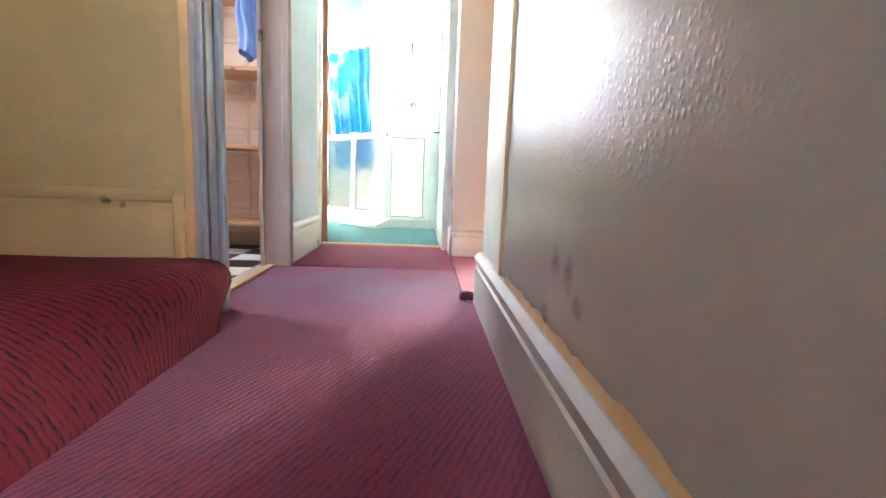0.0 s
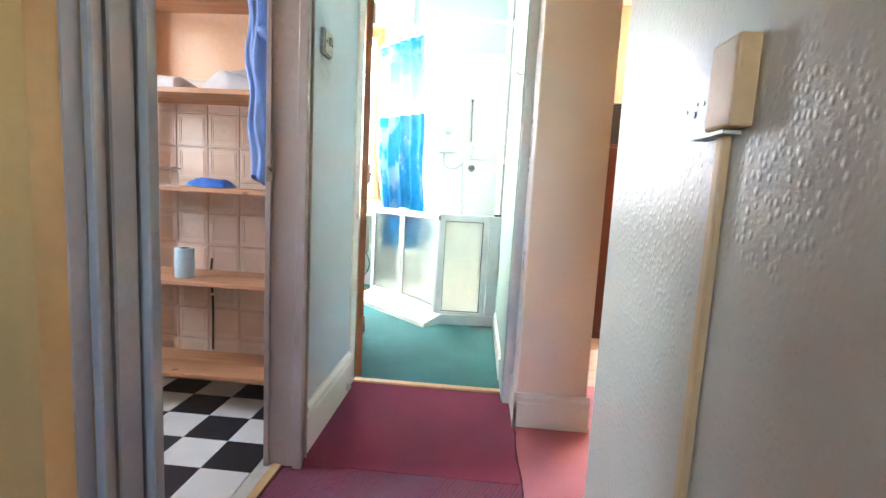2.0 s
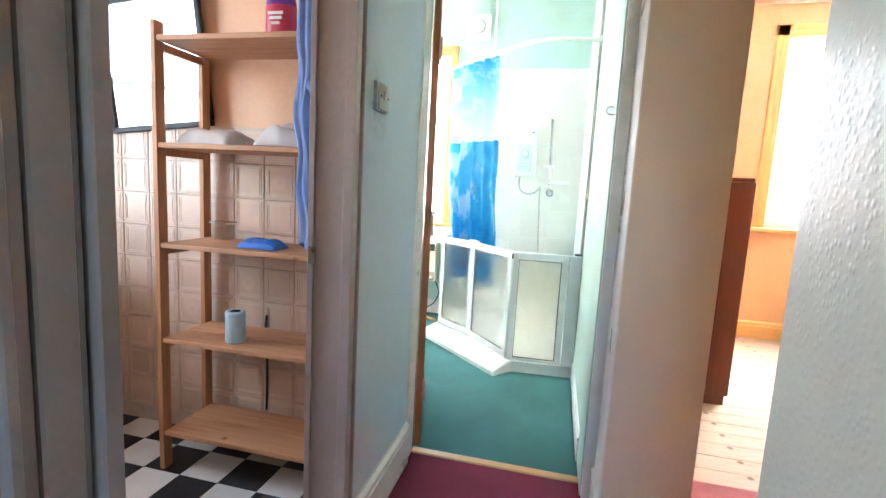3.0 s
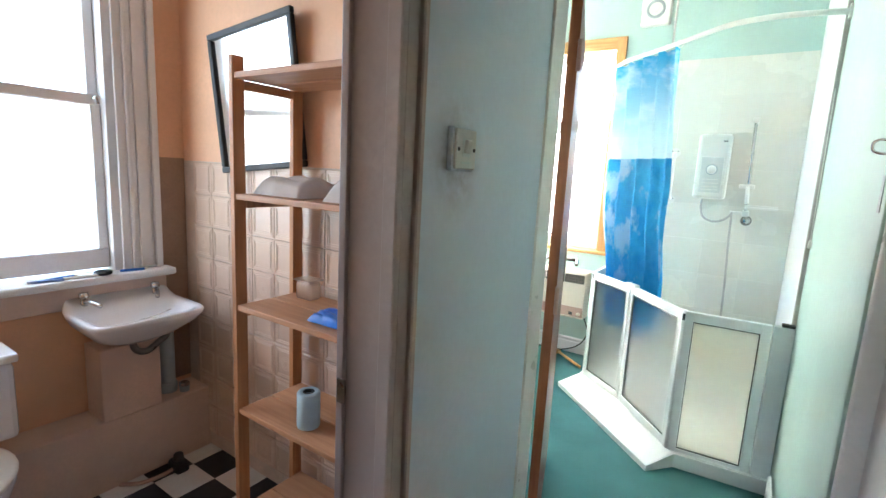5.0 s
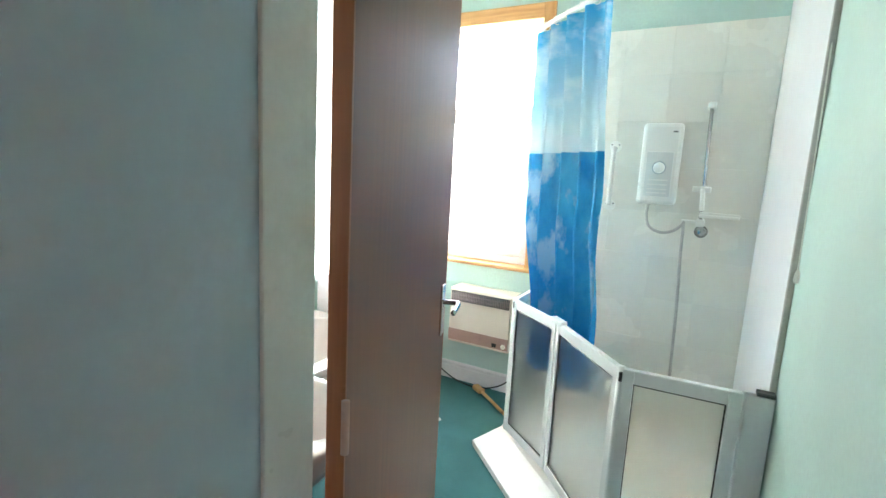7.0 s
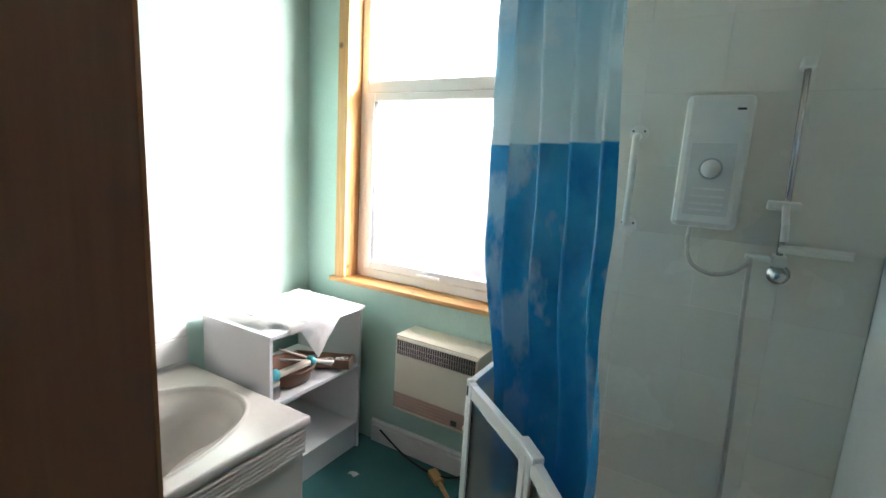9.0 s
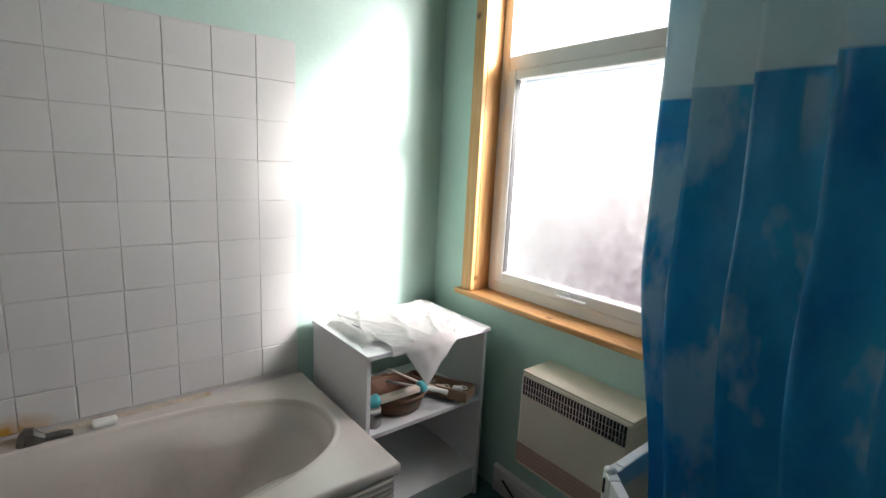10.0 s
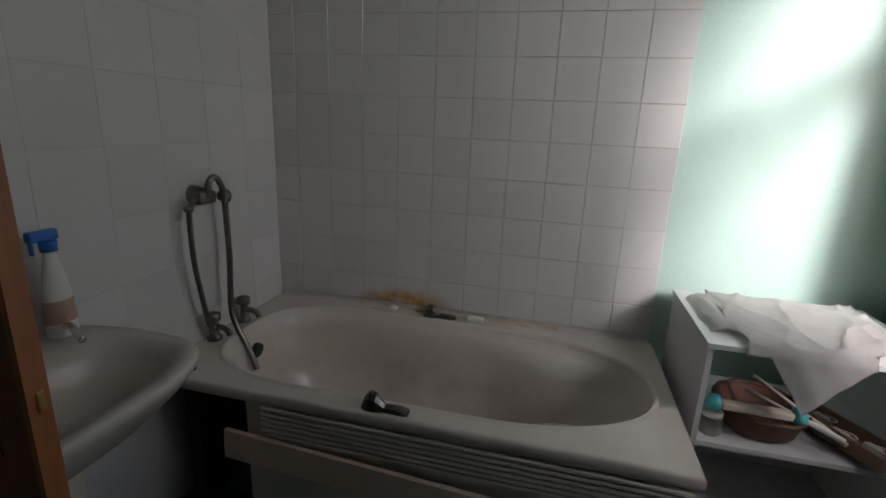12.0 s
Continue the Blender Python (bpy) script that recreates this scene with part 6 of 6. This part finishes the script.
def curtain_fn(u, v):
    drop = min(1.0, max(0.0, (v - 0.50) / 0.34))
    p, d = along(min(1, max(0, u * (0.98 - 0.10 * v) + 0.10 * v * 0.9)))
    nn = Vector((-d.y, d.x, 0))
    ph = u * 2 * math.pi * 6.0 + 1.6 * noise.noise(Vector((u * 4, v * 1.2, 2)))
    amp = (0.044 + 0.012 * v) * (0.75 + 0.5 * noise.noise(Vector((u * 7, v * 0.6, 8))))
    off = amp * (1 - 2 * abs(math.sin(ph / 2)) ** 1.3) + 0.006 * math.sin(2.3 * ph + 2 * v)
    inner = -0.015 - 0.075 * min(1.0, v * 2.2) * max(0.0, 1.0 - 1.3 * u) - 0.065 * (3 - 2 * drop) * drop ** 2
    q = p + nn * (off + inner) + d * (0.008 * math.cos(ph))
    z = 2.185 - 1.69 * v + 0.012 * abs(math.sin(ph / 2)) * (1 - v)
    return Vector((q.x, q.y, z))


part("cloth", sheet(bmesh.new(), 150, 36, curtain_fn), "curtain", cur, "", True)
for k in range(9):
    p, d = along(k / 8.5)
    bm = bmesh.new()
    nn = Vector((-d.y, d.x, 0))
    tube(bm, [p + nn * 0.019 * math.cos(a) + Vector((0, 0, 0.019 * math.sin(a) - 0.006)) for a in [j * math.pi / 8 for j in range(17)]], 0.0022, 6, False)
    part("ring", bm, "white_plastic", cur, "", True)

# electric shower and its fittings
es = thing("electric_shower", (-0.325, 5.44, 1.37), "white electric shower unit on the tiled wall", "shower unit")
part("casing", boxes((-0.425, -0.225, 5.405, 5.492, 1.375, 1.815), bevel=0.02), "white_plastic", es)
part("control_panel", boxes((-0.392, -0.258, 5.401, 5.406, 1.42, 1.66), bevel=0.002), "pale_grey", es)
bm = bmesh.new()
tube(bm, [(-0.325, 5.401, 1.575), (-0.325, 5.385, 1.575)], [0.030, 0.026], 24)
part("dial", bm, "white_plastic", es, "", True)
bm = bmesh.new()
tube(bm, [(-0.325, 5.4005, 1.575), (-0.325, 5.3995, 1.575)], 0.036, 24)
part("dial_ring", bm, "grey_plastic", es)
for z in (1.505, 1.48, 1.455, 1.435):
    part("lettering_bar", boxes((-0.375, -0.275, 5.3995, 5.4005, z, z + 0.007)), "white_plastic", es)
part("badge", boxes((-0.275, -0.25, 5.403, 5.4048, 1.765, 1.772)), "heater_dark", es)
rb = thing("riser_rail", (-0.095, 5.45, 1.25), "chrome riser rail with white brackets and hose", "shower rail")
part("rail_tube", tube(bmesh.new(), [(-0.108, 5.445, 1.90), (-0.092, 5.445, 1.30)], 0.0095, 12), "chrome", rb, "", True)
part("bracket", boxes((-0.128, -0.088, 5.43, 5.496, 1.89, 1.925), bevel=0.008), "white_plastic", rb)
part("bracket", boxes((-0.112, -0.070, 5.43, 5.496, 1.27, 1.31), bevel=0.008), "white_plastic", rb)
bm = bmesh.new()
box(bm, -0.150, -0.06, 5.425, 5.46, 1.455, 1.485, 0.006)
tube(bm, [(-0.10, 5.43, 1.47), (-0.095, 5.40, 1.41), (-0.092, 5.395, 1.36)], 0.012, 10)
part("handset_holder", bm, "white_plastic", rb)
part("soap_dish", boxes((-0.10, 0.085, 5.40, 5.46, 1.322, 1.337), (-0.10, 0.085, 5.40, 5.404, 1.337, 1.35), bevel=0.003), "white_plastic", rb, "white soap dish")
bm = bmesh.new()
tube(bm, [(-0.082, 5.496, 1.240), (-0.082, 5.488, 1.240), (-0.082, 5.486, 1.240), (-0.082, 5.43, 1.240)], [0.034, 0.034, 0.023, 0.022], 18)
part("outlet", bm, "chrome", rb, "", True)
bm = bmesh.new()
tube(bm, smooth_path([(-0.36, 5.44, 1.375), (-0.362, 5.43, 1.31), (-0.34, 5.42, 1.25), (-0.28, 5.42, 1.222), (-0.22, 5.42, 1.235), (-0.18, 5.42, 1.27), (-0.17, 5.425, 1.29)], 8), 0.0082, 10)
part("hose", bm, "hose_metal", rb, "", True)
bm = bmesh.new()
tube(bm, smooth_path([(-0.17, 5.425, 1.295), (-0.165, 5.42, 1.10), (-0.15, 5.42, 0.8), (-0.14, 5.42, 0.46), (-0.13, 5.42, 0.12)], 8), 0.0082, 10)
part("hose", bm, "hose_metal", rb, "", True)
part("hose_clip", boxes((-0.185, -0.115, 5.42, 5.49, 1.285, 1.30), bevel=0.003), "white_plastic", rb)
gr = thing("grab_rail", (-0.577, 5.45, 1.34), "white plastic grab rail on the shower wall", "grab rail")
part("bar", tube(bmesh.new(), smooth_path([(-0.577, 5.49, 1.36), (-0.577, 5.45, 1.365), (-0.577, 5.44, 1.39), (-0.577, 5.44, 1.65), (-0.577, 5.45, 1.675), (-0.577, 5.49, 1.68)]), 0.013, 12), "white_plastic", gr, "", True)
for z in (1.35, 1.69):
    fl = part("flange", tube(bmesh.new(), [(-0.577, 5.493, z), (-0.577, 5.486, z)], 0.033, 18), "white_plastic", gr)
    for dx in (-0.02, 0.02):
        part("screw", tube(bmesh.new(), [(-0.577 + dx, 5.486, z + 0.01), (-0.577 + dx, 5.4845, z + 0.01)], 0.004, 8), "heater_dark", fl)
fan = thing("extractor_fan", (-0.815, 5.45, 2.585), "square white extractor fan high on the wall", "fan")
part("casing", boxes((-0.915, -0.715, 5.435, 5.499, 2.585, 2.795), bevel=0.01), "white_plastic", fan)
bm = bmesh.new()
tube(bm, [(-0.815 + 0.055 * math.cos(k * math.pi / 14), 5.432, 2.69 + 0.055 * math.sin(k * math.pi / 14)) for k in range(29)], 0.009, 8, False)
part("fan_ring", bm, "grey_plastic", fan, "", True)
bm = bmesh.new()
tube(bm, [(-0.815, 5.434, 2.69), (-0.815, 5.428, 2.69)], 0.02, 16)
part("hub", bm, "white_plastic", fan)
pc = thing("pull_cord", (0.18, 4.23, 1.22), "white light pull cord hanging by the wall", "cord")
part("cord", tube(bmesh.new(), smooth_path([(0.176, 4.40, BTOP), (0.178, 4.36, 2.4), (0.18, 4.28, 1.7), (0.18, 4.232, 1.25)]), 0.002, 6), "white_plastic", pc, "", True)
part("toggle", lathe(bmesh.new(), [(0.004, 1.25), (0.007, 1.24), (0.008, 1.22), (0.005, 1.212)], 0.18, 4.232, 12), "white_plastic", pc, "", True)

# white boarded side of the shower, its edge a little proud
struct("wall_panel_shower_east", boxes((0.176, 0.1895, 4.315, 5.4955, 0.076, 2.92), bevel=0.003), "alu", "white boarded shower side wall", "wall panel")
bm = bmesh.new()
for k in range(26):
    z = 0.1 + k * 0.105
    box(bm, 0.172, 0.1895, 4.302 + 0.004 * noise.noise(Vector((k, 3, 1))), 4.318, z, z + 0.107, 0.002, 1)
tagged(part("trim_shower_edge", bm, "grout"), "grey filler along the shower board edge", "trim", kind="structure")

# ---- pieces: tiles, vinyl, boards ----
def tile_mesh(w, h, t, m, depth_axis, bevel=0.0025):
    """A shared tile: w wide, h high, t proud, rounded on its face; depth_axis 'x' or 'y' with sign."""
    bm = bmesh.new()
    q = [(-w / 2, -h / 2), (w / 2, -h / 2), (w / 2, h / 2), (-w / 2, h / 2)]
    base = [bm.verts.new((u, v, 0)) for u, v in q]
    mid = [bm.verts.new((u, v, t - bevel)) for u, v in q]
    top = [bm.verts.new((u * (1 - 2 * bevel / w), v * (1 - 2 * bevel / h), t)) for u, v in q]
    for a, b in ((base, mid), (mid, top)):
        for k in range(4):
            bm.faces.new((a[k], a[(k + 1) % 4], b[(k + 1) % 4], b[k]))
    bm.faces.new(top)
    axes = {"+x": ((0, 0, 1), (1, 0, 0), (0, 1, 0)), "-x": ((0, 0, -1), (-1, 0, 0), (0, 1, 0)), "-y": ((1, 0, 0), (0, 0, -1), (0, 1, 0)), "+y": ((-1, 0, 0), (0, 0, 1), (0, 1, 0)), "+z": ((1, 0, 0), (0, 1, 0), (0, 0, 1))}[depth_axis]
    mt = Matrix((axes[0] + (0,), axes[1] + (0,), axes[2] + (0,), (0, 0, 0, 1)))
    bmesh.ops.transform(bm, matrix=mt, verts=bm.verts)
    bmesh.ops.recalc_face_normals(bm, faces=bm.faces)
    me = bpy.data.meshes.new("tile")
    bm.to_mesh(me)
    bm.free()
    me.materials.append(M[m])
    return me


def lay(me, name, places, parent, seed, jitter=0.0008, tilt=0.004):
    r = random.Random(seed)
    for p in places:
        ob = new(name, me)
        ob.parent = parent
        ob.matrix_basis = Matrix.Translation(Vector(p) + Vector((r.uniform(-jitter, jitter), r.uniform(-jitter, jitter), r.uniform(-jitter, jitter)))) @ Euler((r.uniform(-tilt, tilt), r.uniform(-tilt, tilt), r.uniform(-tilt, tilt))).to_matrix().to_4x4()


P = 0.1495
bed_w = struct("tiling_bath_west", boxes((-2.30, -2.2955, 3.152, 4.765, 0.555, 1.90)), "grout_white", "white square tiles above the bath", "tiles")
lay(tile_mesh(P - 0.0016, P - 0.0016, 0.004, "white_tile", "+x", 0.0015), "tile", [(-2.2955, 4.765 - P * (i + 0.5), 1.897 - P * (j + 0.5)) for i in range(10) for j in range(8)], bed_w, 1)
lay(tile_mesh(0.112, P - 0.002, 0.006, "white_tile", "+x"), "tile", [(-2.2955, 3.2125, 1.897 - P * (j + 0.5)) for j in range(8)], bed_w, 12)
lay(tile_mesh(P - 0.002, 0.118, 0.006, "white_tile", "+x"), "tile", [(-2.2955, 4.765 - P * (i + 0.5), 0.64) for i in range(10)], bed_w, 2)
bed_s = struct("tiling_bath_south", boxes((-2.2955, -0.69, 3.15, 3.1545, 0.0, 2.25)), "white_tile", "white square tiles behind the basin", "tiles")
lay(tile_mesh(0.1996, 0.1996, 0.003, "white_tile", "+y", 0.0006), "tile", [(-2.29 + 0.2 * (i + 0.5), 3.1545, 0.455 + 0.2 * (j + 0.5)) for i in range(8) for j in range(9)], bed_s, 3, 0.0003, 0.001)
bed_n = struct("tiling_shower_north", boxes((-0.90, 0.176, 5.4955, 5.4995, 0.075, 2.315)), "shower_tile", "pale square tiles around the electric shower", "tiles")
S = 0.251
lay(tile_mesh(S - 0.0005, S - 0.0005, 0.004, "shower_tile", "-y", 0.0007), "tile", [(-0.83 + S * (i + 0.5), 5.4955, 0.076 + S * (j + 0.5)) for i in range(4) for j in range(9)], bed_n, 4, 0.0003, 0.001)
bed_e = struct("tiling_wc_north", boxes((-2.42, -0.684, 2.8945, 2.8995, 0.0, 1.452)), "grout_beige", "beige embossed tiles on the closet wall", "tiles")


def embossed_tile():
    """Tile with raised double border lines; every part faces -y."""
    me = tile_mesh(0.150, 0.150, 0.006, "beige_tile", "-y")
    bm = bmesh.new()
    bm.from_mesh(me)
    for f in bm.faces:
        f.material_index = 0
    n0 = len(bm.faces)
    for o in (0.062, 0.054):
        for r in ((-o, o, -0.0082, -0.006, o - 0.003, o), (-o, o, -0.0082, -0.006, -o, -o + 0.003), (-o, -o + 0.003, -0.0082, -0.006, -o + 0.003, o - 0.003), (o - 0.003, o, -0.0082, -0.006, -o + 0.003, o - 0.003)):
            box(bm, *r)
    bm.faces.ensure_lookup_table()
    for f in bm.faces[n0:]:
        f.material_index = 1
    out = bpy.data.meshes.new("tile")
    bm.to_mesh(out)
    bm.free()
    out.materials.append(M["beige_tile"])
    out.materials.append(M["beige_line"])
    return out


T = 0.153
plain = [(-0.80 - T * (i + 0.5), 2.8945, 1.447 - T * (j + 0.5)) for i in range(10) for j in range(9)]
tile_e = embossed_tile()
lay(tile_e, "tile", plain, bed_e, 5)
bm = bmesh.new()
bm.from_mesh(tile_e)
for k in range(3):
    r0 = 0.012 + 0.008 * k
    n0 = len(bm.faces)
    vs = [[bm.verts.new((rr * math.cos(a) * (1 + 0.08 * math.sin(6 * a)), -0.0078, rr * math.sin(a) * (1 + 0.08 * math.sin(6 * a)))) for a in [q * math.pi / 12 for q in range(24)]] for rr in (r0, r0 + 0.003)]
    for q in range(24):
        f = bm.faces.new((vs[0][q], vs[0][(q + 1) % 24], vs[1][(q + 1) % 24], vs[1][q]))
        f.material_index = 1
motif = bpy.data.meshes.new("tile")
bm.to_mesh(motif)
bm.free()
motif.materials.append(M["beige_tile"])
motif.materials.append(M["beige_line"])
for k, ob in enumerate(o for o in list(bed_e.children)):
    i, j = divmod(k, 9)
    if (i * 2 + j) % 5 == 0:
        ob.data = motif

C = 0.18
floor_v = struct("flooring_wc", boxes((-2.27, -0.66, 1.462, 2.892, -0.0035, -0.002)), "grout", "black and white chequered vinyl tiles", "vinyl floor")
vb, vw = tile_mesh(C - 0.0006, C - 0.0006, 0.003, "vinyl_black", "+z", 0.0006), tile_mesh(C - 0.0006, C - 0.0006, 0.003, "vinyl_white", "+z", 0.0006)
cells = [(i, j) for i in range(-8, 2) for j in range(-4, 4)]
for par, me in ((0, vb), (1, vw)):
    lay(me, "vinyl_tile", [(-0.888 + C * (i + 0.5), 2.205 + C * (j + 0.5), -0.002) for i, j in cells if (i + j) % 2 == par and -0.888 + C * (i + 1) < -0.66 and 2.205 + C * (j + 1) < 2.95 and 2.205 + C * j > 1.45], floor_v, 6, 0.0002, 0.0004)

rnd = random.Random(21)
fb = bpy.data.objects["floor_bedroom"]
y = 3.225
while y < 5.9:
    w = 0.135
    me = bpy.data.meshes.new("floorboard")
    bm = boxes((-1.535, 1.535, -w / 2 + 0.002, w / 2 - 0.002, -0.012, 0.0), bevel=0.002)
    bm.to_mesh(me)
    bm.free()
    me.materials.append(M["board"])
    ob = new("floorboard", me)
    ob.parent = fb
    ob.matrix_basis = Matrix.Translation((2.055 + rnd.uniform(-0.004, 0.004), y + w / 2, -0.006 + rnd.uniform(-0.0015, 0.0015)))
    y += w
